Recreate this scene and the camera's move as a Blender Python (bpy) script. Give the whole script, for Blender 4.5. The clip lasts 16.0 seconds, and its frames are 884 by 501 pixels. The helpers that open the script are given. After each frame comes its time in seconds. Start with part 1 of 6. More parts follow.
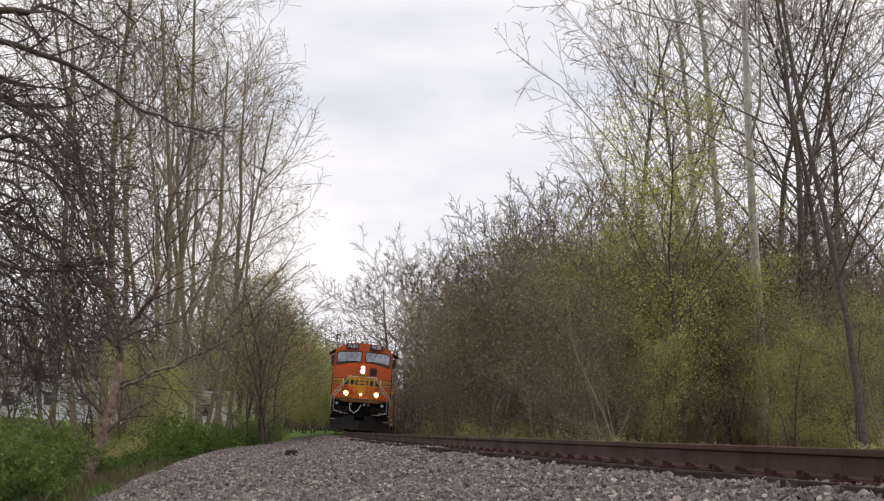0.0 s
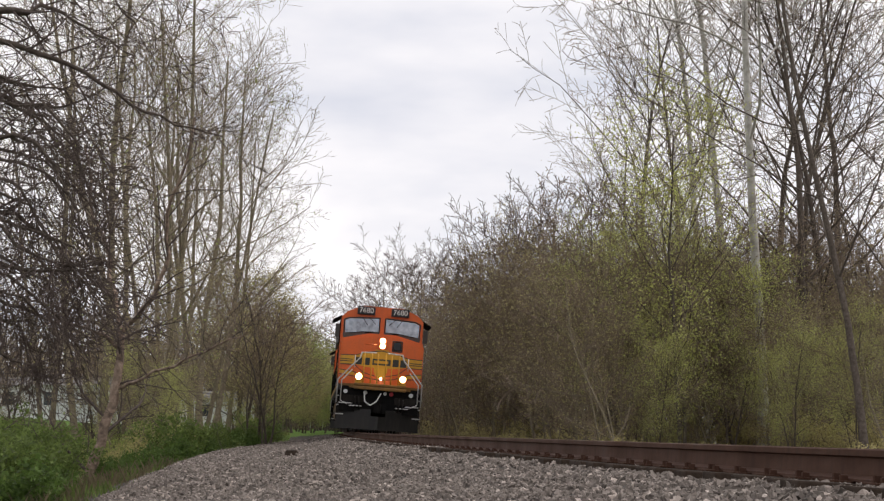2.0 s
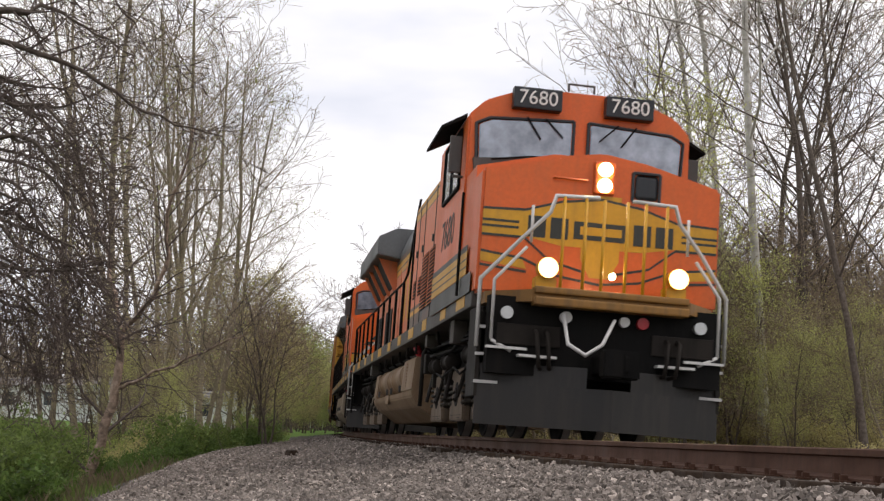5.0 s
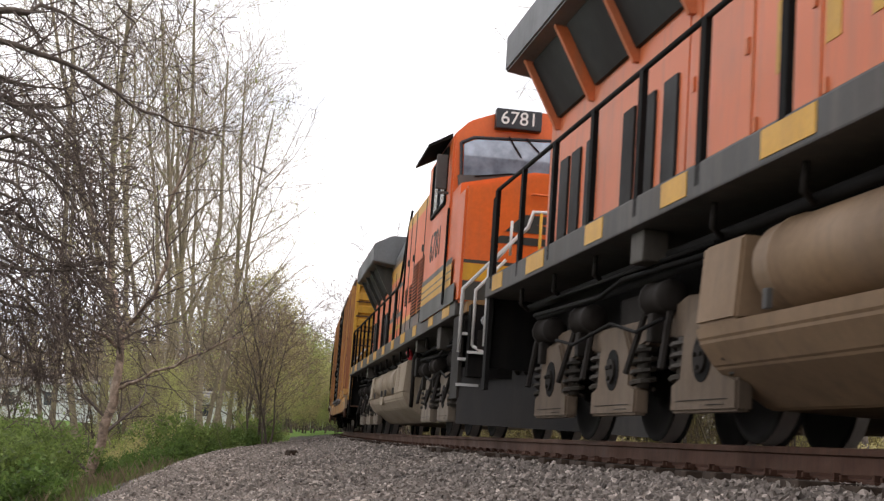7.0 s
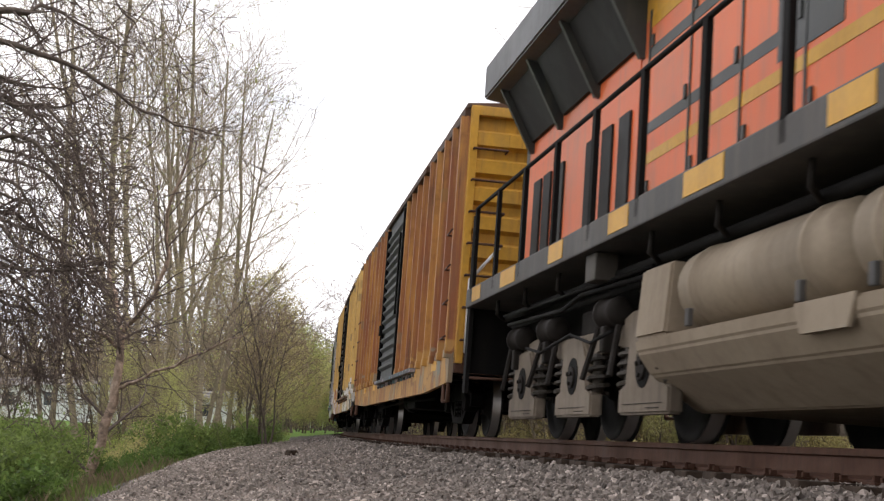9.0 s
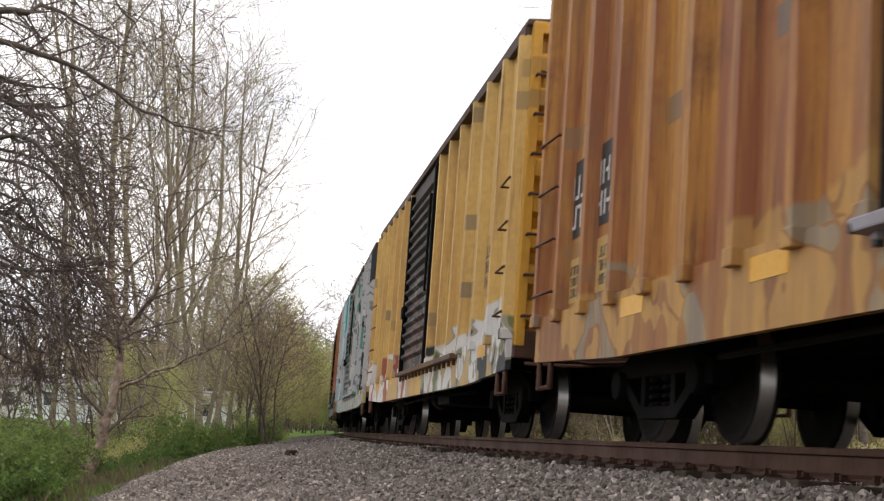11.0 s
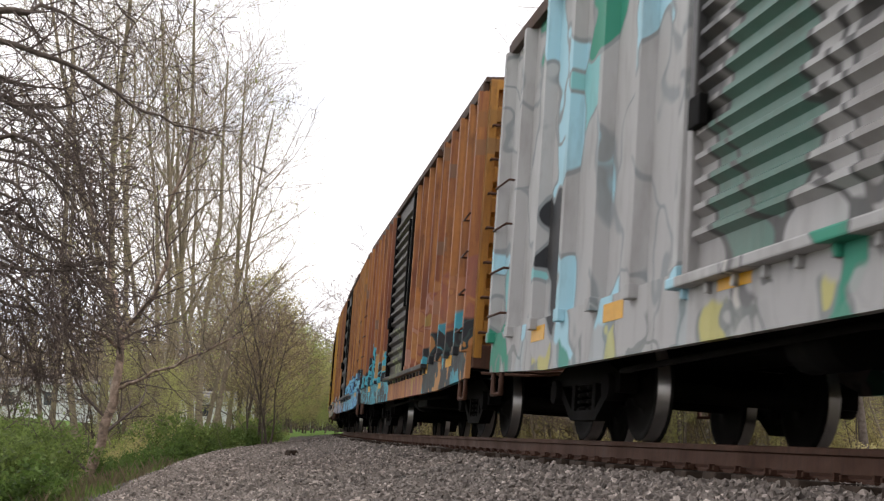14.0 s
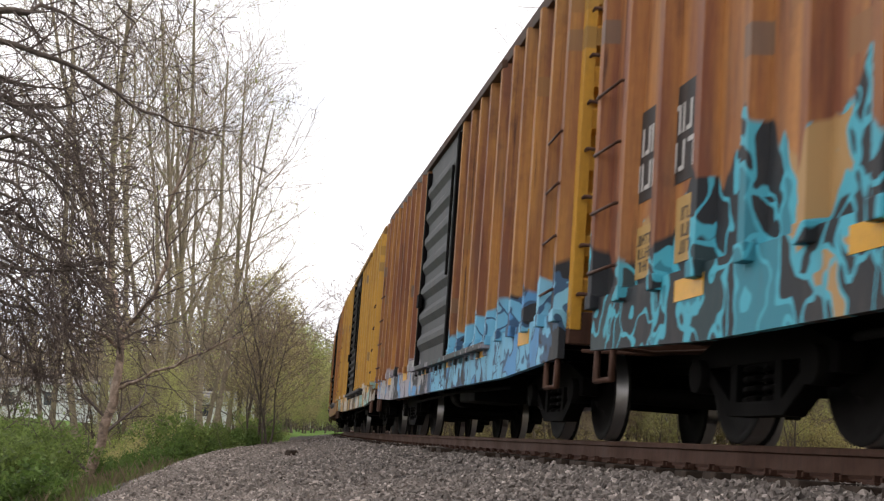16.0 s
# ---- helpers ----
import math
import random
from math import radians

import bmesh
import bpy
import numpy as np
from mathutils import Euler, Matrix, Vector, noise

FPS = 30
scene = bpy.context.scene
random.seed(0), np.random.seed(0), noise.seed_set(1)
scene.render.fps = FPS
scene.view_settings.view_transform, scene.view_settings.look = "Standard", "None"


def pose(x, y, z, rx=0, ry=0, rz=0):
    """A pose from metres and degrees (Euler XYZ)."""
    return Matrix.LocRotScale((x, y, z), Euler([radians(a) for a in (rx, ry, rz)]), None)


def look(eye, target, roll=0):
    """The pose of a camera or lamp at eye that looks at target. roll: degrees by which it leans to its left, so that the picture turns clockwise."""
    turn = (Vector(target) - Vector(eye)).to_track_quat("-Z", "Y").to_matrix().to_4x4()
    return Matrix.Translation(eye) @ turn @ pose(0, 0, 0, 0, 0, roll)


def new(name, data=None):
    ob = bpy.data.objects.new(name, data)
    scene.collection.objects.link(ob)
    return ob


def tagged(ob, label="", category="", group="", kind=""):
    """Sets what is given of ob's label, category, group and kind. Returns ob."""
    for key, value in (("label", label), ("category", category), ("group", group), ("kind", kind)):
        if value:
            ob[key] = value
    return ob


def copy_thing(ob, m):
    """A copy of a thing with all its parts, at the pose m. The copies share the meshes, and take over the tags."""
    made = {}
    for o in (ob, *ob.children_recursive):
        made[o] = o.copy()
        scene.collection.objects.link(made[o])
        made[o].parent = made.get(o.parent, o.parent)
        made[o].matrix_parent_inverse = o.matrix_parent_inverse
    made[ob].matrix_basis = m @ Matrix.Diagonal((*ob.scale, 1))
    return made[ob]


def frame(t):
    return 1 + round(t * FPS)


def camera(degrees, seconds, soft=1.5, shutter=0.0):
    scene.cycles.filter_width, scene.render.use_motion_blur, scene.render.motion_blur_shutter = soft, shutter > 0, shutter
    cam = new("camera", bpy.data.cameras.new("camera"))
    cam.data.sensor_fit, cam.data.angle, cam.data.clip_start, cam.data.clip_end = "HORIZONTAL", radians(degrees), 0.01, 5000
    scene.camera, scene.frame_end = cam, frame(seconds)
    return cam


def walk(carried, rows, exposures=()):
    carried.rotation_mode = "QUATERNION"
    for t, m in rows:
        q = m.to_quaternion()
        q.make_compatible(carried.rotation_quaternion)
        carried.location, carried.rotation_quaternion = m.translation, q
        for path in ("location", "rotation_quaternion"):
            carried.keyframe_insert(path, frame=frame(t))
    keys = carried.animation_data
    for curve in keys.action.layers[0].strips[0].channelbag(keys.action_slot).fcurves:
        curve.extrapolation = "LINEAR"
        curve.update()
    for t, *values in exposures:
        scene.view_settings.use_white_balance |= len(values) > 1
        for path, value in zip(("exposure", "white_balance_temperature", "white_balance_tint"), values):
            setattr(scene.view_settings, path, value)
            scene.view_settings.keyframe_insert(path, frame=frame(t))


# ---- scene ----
cam = camera(37.2, 16.0, soft=1.25, shutter=0.15)
EYE = Vector((0, 0, 0.165))
YAW, PITCH = 10.325, 7.75
_way = Vector((math.sin(radians(YAW)) * math.cos(radians(PITCH)), math.cos(radians(YAW)) * math.cos(radians(PITCH)), math.sin(radians(PITCH))))
STILL = look(EYE, EYE + _way * 10)
walk(cam, [(0.0, STILL), (16.0, STILL)], exposures=[(0.0, 0.03, 6850, 13), (4.2, 0.03, 6850, 13), (6.3, 0.66, 6850, 13), (7.5, 0.72, 6850, 13), (9.2, 0.76, 6850, 13), (11.3, 0.67, 6850, 13), (16.0, 0.67, 6850, 13)])

# ---- light: bright overcast sky ----
SUN_EL, SUN_ROT = radians(56), radians(112)
world = bpy.data.worlds.new("overcast_sky")
scene.world = world
world.use_nodes = True
wn, wl = world.node_tree.nodes, world.node_tree.links
wn.clear()
w_out = wn.new("ShaderNodeOutputWorld")
w_bg = wn.new("ShaderNodeBackground")
w_sky = wn.new("ShaderNodeTexSky")
w_sky.sky_type, w_sky.sun_disc, w_sky.sun_elevation, w_sky.sun_rotation = "NISHITA", False, SUN_EL, SUN_ROT
w_dim = wn.new("ShaderNodeMix")
w_dim.data_type, w_dim.blend_type = "RGBA", "MULTIPLY"
w_dim.inputs[0].default_value = 1.0
w_dim.inputs[7].default_value = (0.1, 0.1, 0.1, 1)
wl.new(w_sky.outputs[0], w_dim.inputs[6])
w_co = wn.new("ShaderNodeTexCoord")
w_map = wn.new("ShaderNodeMapping")
w_map.inputs["Scale"].default_value = (1.0, 1.0, 3.2)
wl.new(w_co.outputs["Generated"], w_map.inputs[0])
w_noise = wn.new("ShaderNodeTexNoise")
w_noise.inputs["Scale"].default_value, w_noise.inputs["Detail"].default_value, w_noise.inputs["Roughness"].default_value = 3.2, 5, 0.5
wl.new(w_map.outputs[0], w_noise.inputs["Vector"])
w_ramp = wn.new("ShaderNodeValToRGB")
w_ramp.color_ramp.elements[0].position, w_ramp.color_ramp.elements[0].color = 0.33, (0.72, 0.77, 0.88, 1)
w_ramp.color_ramp.elements[1].position, w_ramp.color_ramp.elements[1].color = 0.60, (1.06, 1.07, 1.11, 1)
wl.new(w_noise.outputs[0], w_ramp.inputs[0])
w_mix = wn.new("ShaderNodeMix")
w_mix.data_type = "RGBA"
w_mix.inputs[0].default_value = 0.93
wl.new(w_dim.outputs[2], w_mix.inputs[6])
wl.new(w_ramp.outputs[0], w_mix.inputs[7])
wl.new(w_mix.outputs[2], w_bg.inputs[0])
w_bg.inputs[1].default_value = 1.0
wl.new(w_bg.outputs[0], w_out.inputs[0])
sun = new("sun", bpy.data.lights.new("sun", "SUN"))
sun.data.energy, sun.data.angle, sun.data.color = 0.95, radians(40), (1.0, 0.97, 0.92)
sun.matrix_basis = look((0, 0, 50), Vector((0, 0, 50)) - Vector((math.sin(SUN_ROT) * math.cos(SUN_EL), math.cos(SUN_ROT) * math.cos(SUN_EL), math.sin(SUN_EL))))


# ---- materials ----
def ramp_of(nt, src, stops):
    r = nt.nodes.new("ShaderNodeValToRGB")
    e = r.color_ramp.elements
    while len(e) < len(stops):
        e.new(0.5)
    for el, (p, c) in zip(e, stops):
        el.position, el.color = p, (*c, 1) if len(c) == 3 else c
    nt.links.new(src, r.inputs[0])
    return r.outputs[0]


def noise_of(nt, vec, scale, detail=4, rough=0.55, warp=0.0):
    n = nt.nodes.new("ShaderNodeTexNoise")
    n.inputs["Scale"].default_value, n.inputs["Detail"].default_value, n.inputs["Roughness"].default_value = scale, detail, rough
    n.inputs["Distortion"].default_value = warp
    nt.links.new(vec, n.inputs["Vector"])
    return n.outputs[0]


def mixed(nt, fac, a, b, blend="MIX"):
    m = nt.nodes.new("ShaderNodeMix")
    m.data_type, m.blend_type = "RGBA", blend
    for sock, v in ((m.inputs[0], fac), (m.inputs[6], a), (m.inputs[7], b)):
        if isinstance(v, (int, float)):
            sock.default_value = v
        elif isinstance(v, tuple):
            sock.default_value = (*v, 1)
        else:
            nt.links.new(v, sock)
    return m.outputs[2]


def mapped(nt, vec, scale=(1, 1, 1), loc=(0, 0, 0)):
    m = nt.nodes.new("ShaderNodeMapping")
    m.inputs["Scale"].default_value, m.inputs["Location"].default_value = scale, loc
    nt.links.new(vec, m.inputs[0])
    return m.outputs[0]


def shader(name, rough=0.7, metal=0.0, spec=0.5):
    """A fresh node material: its tree, the shader and the object's coordinates."""
    mat = bpy.data.materials.new(name)
    mat.use_nodes = True
    nt = mat.node_tree
    bs = nt.nodes["Principled BSDF"]
    bs.inputs["Roughness"].default_value, bs.inputs["Metallic"].default_value = rough, metal
    bs.inputs["Specular IOR Level"].default_value = spec
    co = nt.nodes.new("ShaderNodeTexCoord").outputs["Object"]
    return mat, nt, bs, co


def relief(nt, bs, height, strength, dist):
    b = nt.nodes.new("ShaderNodeBump")
    b.inputs["Strength"].default_value, b.inputs["Distance"].default_value = strength, dist
    nt.links.new(height, b.inputs["Height"])
    nt.links.new(b.outputs[0], bs.inputs["Normal"])


def worn(name, base, dirt, grime=0.35, rough=0.55, metal=0.0, scale=1.0, streak=True, spec=0.4):
    """Paint or metal with fine grain, blotches and run-down dirt streaks."""
    mat, nt, bs, co = shader(name, rough, metal, spec)
    big = noise_of(nt, co, 0.8 * scale, 5, 0.6)
    run = noise_of(nt, mapped(nt, co, (5 * scale, 5 * scale, 0.5 * scale)), 1.6, 4, 0.6)
    fine = noise_of(nt, co, 22 * scale, 3)
    c = mixed(nt, ramp_of(nt, fine, [(0.3, (0, 0, 0)), (0.75, (1, 1, 1))]), tuple(v * 0.86 for v in base), base)
    c = mixed(nt, ramp_of(nt, big, [(0.42, (0, 0, 0)), (0.78, (grime,) * 3)]), c, dirt)
    if streak:
        c = mixed(nt, ramp_of(nt, run, [(0.48, (0, 0, 0)), (0.8, (grime * 1.3,) * 3)]), c, dirt)
    nt.links.new(c, bs.inputs["Base Color"])
    nt.links.new(ramp_of(nt, big, [(0.3, (rough * 0.8,) * 3), (0.8, (min(1, rough * 1.3),) * 3)]), bs.inputs["Roughness"])
    relief(nt, bs, fine, 0.12, 0.004)
    return mat


def speckled(name, stops, scale, rough=0.95, bump=0.5, dist=0.02, random_piece=False):
    """Earth, stone, bark: two scales of noise through a colour ramp."""
    mat, nt, bs, co = shader(name, rough, 0, 0.25)
    a = noise_of(nt, co, scale, 6, 0.65)
    c = ramp_of(nt, a, stops)
    b = noise_of(nt, co, scale * 0.13, 3)
    c = mixed(nt, ramp_of(nt, b, [(0.35, (0, 0, 0)), (0.7, (0.45,) * 3)]), c, stops[0][1])
    if random_piece:
        g = nt.nodes.new("ShaderNodeNewGeometry")
        c = mixed(nt, 0.75, c, ramp_of(nt, g.outputs["Random Per Island"], [(0.0, (0.35, 0.33, 0.31)), (0.5, (0.8, 0.77, 0.73)), (0.85, (1.15, 1.11, 1.07)), (1.0, (2.3, 2.22, 2.14))]), "MULTIPLY")
    nt.links.new(c, bs.inputs["Base Color"])
    relief(nt, bs, a, bump, dist)
    return mat


# Shade of the gaps between loose stones is put into the bed's dark tones.
M_BALLAST = speckled("gap_shaded_ballast_bed", [(0.3, (0.03, 0.026, 0.023)), (0.55, (0.10, 0.088, 0.08)), (0.75, (0.24, 0.215, 0.20))], 17, bump=1.0, dist=0.05)
M_STONE = speckled("ballast_stone", [(0.3, (0.145, 0.124, 0.110)), (0.6, (0.30, 0.266, 0.242)), (0.8, (0.47, 0.425, 0.39))], 30, bump=0.4, dist=0.006, random_piece=True)
M_TIE = speckled("creosoted_wood", [(0.3, (0.02, 0.013, 0.009)), (0.6, (0.055, 0.038, 0.027)), (0.8, (0.11, 0.082, 0.062))], 9, bump=0.6)
M_RAIL = worn("rusted_rail_steel", (0.088, 0.038, 0.021), (0.030, 0.015, 0.010), 0.5, 0.75, 0.2, 2.0)
M_RAILTOP = worn("polished_rail_head", (0.36, 0.33, 0.31), (0.16, 0.12, 0.10), 0.3, 0.38, 0.9, 2.0, False)


def make_soil():
    mat, nt, bs, co = shader("spring_ground", 0.95, 0, 0.2)
    a, b, c0 = noise_of(nt, co, 0.35, 5, 0.6), noise_of(nt, co, 6, 5, 0.7), noise_of(nt, co, 40, 3)
    grass = ramp_of(nt, b, [(0.3, (0.03, 0.05, 0.014)), (0.6, (0.07, 0.11, 0.028)), (0.8, (0.12, 0.15, 0.05))])
    litter = ramp_of(nt, b, [(0.3, (0.05, 0.04, 0.028)), (0.6, (0.13, 0.105, 0.075)), (0.8, (0.22, 0.19, 0.14))])
    nt.links.new(mixed(nt, ramp_of(nt, a, [(0.5, (0, 0, 0)), (0.68, (0.8,) * 3)]), litter, grass), bs.inputs["Base Color"])
    relief(nt, bs, c0, 0.8, 0.05)
    return mat


M_SOIL = make_soil()
M_LAWN = speckled("mown_lawn", [(0.3, (0.07, 0.13, 0.02)), (0.6, (0.13, 0.23, 0.04)), (0.8, (0.19, 0.29, 0.07))], 8, bump=0.6)


# ---- mesh helpers ----
def box(bm, x0, x1, y0, y1, z0, z1, bevel=0.0):
    m = Matrix.Translation(((x0 + x1) / 2, (y0 + y1) / 2, (z0 + z1) / 2)) @ Matrix.Diagonal((abs(x1 - x0), abs(y1 - y0), abs(z1 - z0), 1))
    v = bmesh.ops.create_cube(bm, size=1, matrix=m)["verts"]
    if bevel:
        es = list({e for q in v for e in q.link_edges})
        bmesh.ops.bevel(bm, geom=es, offset=bevel, segments=2, affect="EDGES", profile=0.6)


def rod(bm, a, b, r, n=8, r2=None):
    a, b = Vector(a), Vector(b)
    d = b - a
    m = Matrix.Translation((a + b) / 2) @ d.to_track_quat("Z", "Y").to_matrix().to_4x4()
    made = bmesh.ops.create_cone(bm, cap_ends=True, segments=n, radius1=r, radius2=r if r2 is None else r2, depth=d.length, matrix=m)["verts"]
    for f in {f for v in made for f in v.link_faces}:
        f.smooth = len(f.verts) == 4 and n > 7


def pipe(bm, pts, r, n=6):
    """One bent tube through the given places."""
    pts = [Vector(p) for p in pts]
    dirs = [(b - a).normalized() for a, b in zip(pts, pts[1:])]
    side = dirs[0].orthogonal().normalized()
    rings = []
    for i, p in enumerate(pts):
        d0, d1 = dirs[max(0, i - 1)], dirs[min(i, len(dirs) - 1)]
        d = (d0 + d1).normalized() if (d0 + d1).length > 1e-4 else d1
        side = (side - d * side.dot(d)).normalized()
        up = d.cross(side)
        k = r / max(0.5, d.dot(d1))
        rings.append([bm.verts.new(p + (side * math.cos(a) + up * math.sin(a)) * k) for a in (2 * math.pi * j / n for j in range(n))])
    for q, w in zip(rings, rings[1:]):
        for j in range(n):
            bm.faces.new((q[j], q[(j + 1) % n], w[(j + 1) % n], w[j])).smooth = n > 5
    bm.faces.new(rings[0][::-1])
    bm.faces.new(rings[-1])


def prism(bm, outline, lo, hi, axis="y", bevel=0.0):
    """An outline of (a, b) swept from lo to hi: (x, z) along y, (y, z) along x, or (x, y) along z."""
    def at(p, t):
        return {"y": (p[0], t, p[1]), "x": (t, p[0], p[1]), "z": (p[0], p[1], t)}[axis]
    lo_v = [bm.verts.new(at(p, lo)) for p in outline]
    hi_v = [bm.verts.new(at(p, hi)) for p in outline]
    n = len(outline)
    fs = [bm.faces.new(lo_v), bm.faces.new(hi_v[::-1])]
    for i in range(n):
        fs.append(bm.faces.new((lo_v[i], hi_v[i], hi_v[(i + 1) % n], lo_v[(i + 1) % n])))
    bmesh.ops.recalc_face_normals(bm, faces=fs)
    if bevel:
        bmesh.ops.bevel(bm, geom=list({e for f in fs for e in f.edges}), offset=bevel, segments=2, affect="EDGES")


def lathe(bm, profile, x, z, n=20):
    """A solid of revolution about a level axis along y: (y, radius) pairs."""
    rings = [[bm.verts.new((x + math.cos(2 * math.pi * j / n) * max(r, 0.001), y, z + math.sin(2 * math.pi * j / n) * max(r, 0.001))) for j in range(n)] for y, r in profile]
    for q, w in zip(rings, rings[1:]):
        for j in range(n):
            bm.faces.new((q[j], w[j], w[(j + 1) % n], q[(j + 1) % n])).smooth = True
    bm.faces.new(rings[0])
    bm.faces.new(rings[-1][::-1])
    bmesh.ops.recalc_face_normals(bm, faces=bm.faces[:])


def mesh_of(name, bm, *mats):
    me = bpy.data.meshes.new(name)
    bm.normal_update()
    bm.to_mesh(me)
    bm.free()
    for m in mats:
        me.materials.append(m)
    return me


def part(name, bm, material, parent, label=""):
    """One mesh object under a thing or under a part."""
    me = bm if isinstance(bm, bpy.types.Mesh) else mesh_of(name, bm, *(material if isinstance(material, tuple) else (material,)))
    ob = new(name, me)
    ob.parent = parent
    return tagged(ob, label)


def thing(name, label, category, group="", m=None):
    ob = new(name)
    ob.empty_display_size = 0.2
    if m is not None:
        ob.matrix_basis = m
    return tagged(ob, label, category, group)


def raw_mesh(name, verts, faces, *mats):
    me = bpy.data.meshes.new(name)
    me.from_pydata(verts, [], faces)
    for m in mats:
        me.materials.append(m)
    me.update()
    return me


def B():
    return bmesh.new()


# ---- the line of the track ----
CENTRE, CANT = 4.416, radians(4.16)
_S = np.arange(-320.0, 420.0, 0.5)
_k = 0.0017 - 0.0645e-4 * np.clip(_S, -60, 70)
_i0 = int(np.argmin(abs(_S)))
_phi = np.concatenate([[0], np.cumsum((_k[1:] + _k[:-1]) / 2 * 0.5)])
_phi -= _phi[_i0]
_sx, _cx = np.sin(_phi), np.cos(_phi)
_X = np.concatenate([[0], np.cumsum((_sx[1:] + _sx[:-1]) / 2 * 0.5)])
_Y = np.concatenate([[0], np.cumsum((_cx[1:] + _cx[:-1]) / 2 * 0.5)])
_X, _Y = _X - _X[_i0] + CENTRE, _Y - _Y[_i0]


def line(s):
    """Place and heading of the track's middle at s metres along it."""
    return np.interp(s, _S, _X), np.interp(s, _S, _Y), np.interp(s, _S, _phi)


def beside(s, o, z=0.0):
    """A place o metres to the right of the track's middle at s, level."""
    x, y, p = line(s)
    return Vector((x + math.cos(p) * o, y - math.sin(p) * o, z))


def banked(s, u, w):
    """A place in the banked plane of the rails."""
    return beside(s, u * math.cos(CANT) + w * math.sin(CANT), w * math.cos(CANT) - u * math.sin(CANT))


def track_pose(s, half):
    """The pose of a stiff vehicle whose bogies stand at s - half and s + half."""
    a, b = banked(s - half, 0, 0), banked(s + half, 0, 0)
    t = (b - a).normalized()
    n = Vector((t.y, -t.x, 0)).normalized()
    up = n.cross(t)
    x = n * math.cos(CANT) - up * math.sin(CANT)
    z = n * math.sin(CANT) + up * math.cos(CANT)
    m = Matrix((x, t, z)).transposed().to_4x4()
    m.translation = (a + b) / 2
    return m


def travelled(t):
    return 10.61 * t - 0.0137 * t * t / 2


def narrowing(s):
    """How much the gravel shoulder has narrowed at s."""
    return float(np.interp(s, (38, 70, 84), (0, 1.8, 3.0)))


def ground_z(o, s=0.0):
    """Height of the ground o metres right of the track at s along it."""
    xs = (-400, -60, -32, -26, -22, -16, -10, -8.2, -6.6, -5.6, -5.0, -2.4, -1.4, -1.0, 1.5, 2.4, 4.2, 7, 14, 34, 60, 400)
    zs = (3.0, 1.6, 1.1, 0.85, 0.2, -0.8, -1.45, -1.4, -1.0, -0.60, -0.46, -0.32, -0.172, -0.17, -0.42, -0.5, -1.1, -1.3, -1.0, 0.3, 1.8, 6)
    if o < -2.4:
        o -= narrowing(s)
    z = float(np.interp(o, xs, zs))
    if o < -5.0 and s > 66:
        f = min(1.0, (s - 66) / 16)
        z += (max(z, -0.34 + (-o - 5.0) * 0.05) - z) * f
    return z


def build_ground():
    os_ = [-400, -250, -150, -100, -60, -45] + [v for v in np.arange(-36, -10, 2)] + [v for v in np.arange(-10, 10, 0.4)] + [v for v in np.arange(10, 30, 2)] + [40, 60, 100, 160, 250, 400]
    ss = [-300, -200, -120, -60, -30] + [v for v in np.arange(-20, 60, 0.8)] + [v for v in np.arange(60, 140, 3)] + [160, 200, 260, 330, 410]
    verts, faces = [], []
    for s in ss:
        for o in os_:
            b = 0.05 if -5.6 < o < 2.6 else (0.22 if abs(o) > 7 else 0.12)
            p = beside(s, o, ground_z(o, s))
            p.z += b * noise.noise(Vector((p.x * 0.35, p.y * 0.35, 0))) + 0.5 * b * noise.noise(Vector((p.x * 1.3, p.y * 1.3, 5)))
            verts.append(p)
    n = len(os_)
    for i in range(len(ss) - 1):
        for j in range(n - 1):
            faces.append((i * n + j, i * n + j + 1, (i + 1) * n + j + 1, (i + 1) * n + j))
    me = raw_mesh("ground", verts, faces, M_SOIL, M_BALLAST, M_LAWN)
    for k, f in enumerate(me.polygons):
        o = (os_[k % (n - 1)] + os_[k % (n - 1) + 1]) / 2
        if o < -2.4:
            o -= narrowing(ss[k // (n - 1)])
        f.use_smooth = True
        f.material_index = 1 if -6.3 < o < 3.9 else (2 if o < -23 or (o < -6 and ss[k // (n - 1)] > 74) else 0)
    g = tagged(new("ground", me), "grey ballast shoulder falling to grassy spring ground", "ground", kind="structure")
    return g


ground = build_ground()


def far_point(px, depth):
    """The place at that distance ahead along the bearing of a picture column (0 to 1568)."""
    a = radians(YAW) + math.atan((px - 784) / 2330)
    return Vector((math.sin(a) * depth, math.cos(a) * depth, 0))


def offset_of(p):
    """How far right of the track a place lies, and how far along it."""
    d = (_X - p[0]) ** 2 + (_Y - p[1]) ** 2
    i = int(np.argmin(d))
    return (p[0] - _X[i]) * math.cos(_phi[i]) - (p[1] - _Y[i]) * math.sin(_phi[i]), _S[i]


def stand(px, depth):
    p = far_point(px, depth)
    o, s = offset_of(p)
    p.z = ground_z(o, s) - 0.05
    return p


def ahead(px, py, depth):
    """The place on the bearing and elevation of a picture point, at that distance along the view."""
    return STILL @ (Vector(((px - 784) / 2330, (444.5 - py) / 2330, -1)) * depth)


# ---- track ----
RAIL_W = [(-0.075, -0.186), (0.075, -0.186), (0.075, -0.172), (0.012, -0.150), (0.010, -0.052), (0.036, -0.042), (0.037, -0.008), (0.028, 0.0), (-0.028, 0.0), (-0.037, -0.008), (-0.036, -0.042), (-0.010, -0.052), (-0.012, -0.150), (-0.075, -0.172)]


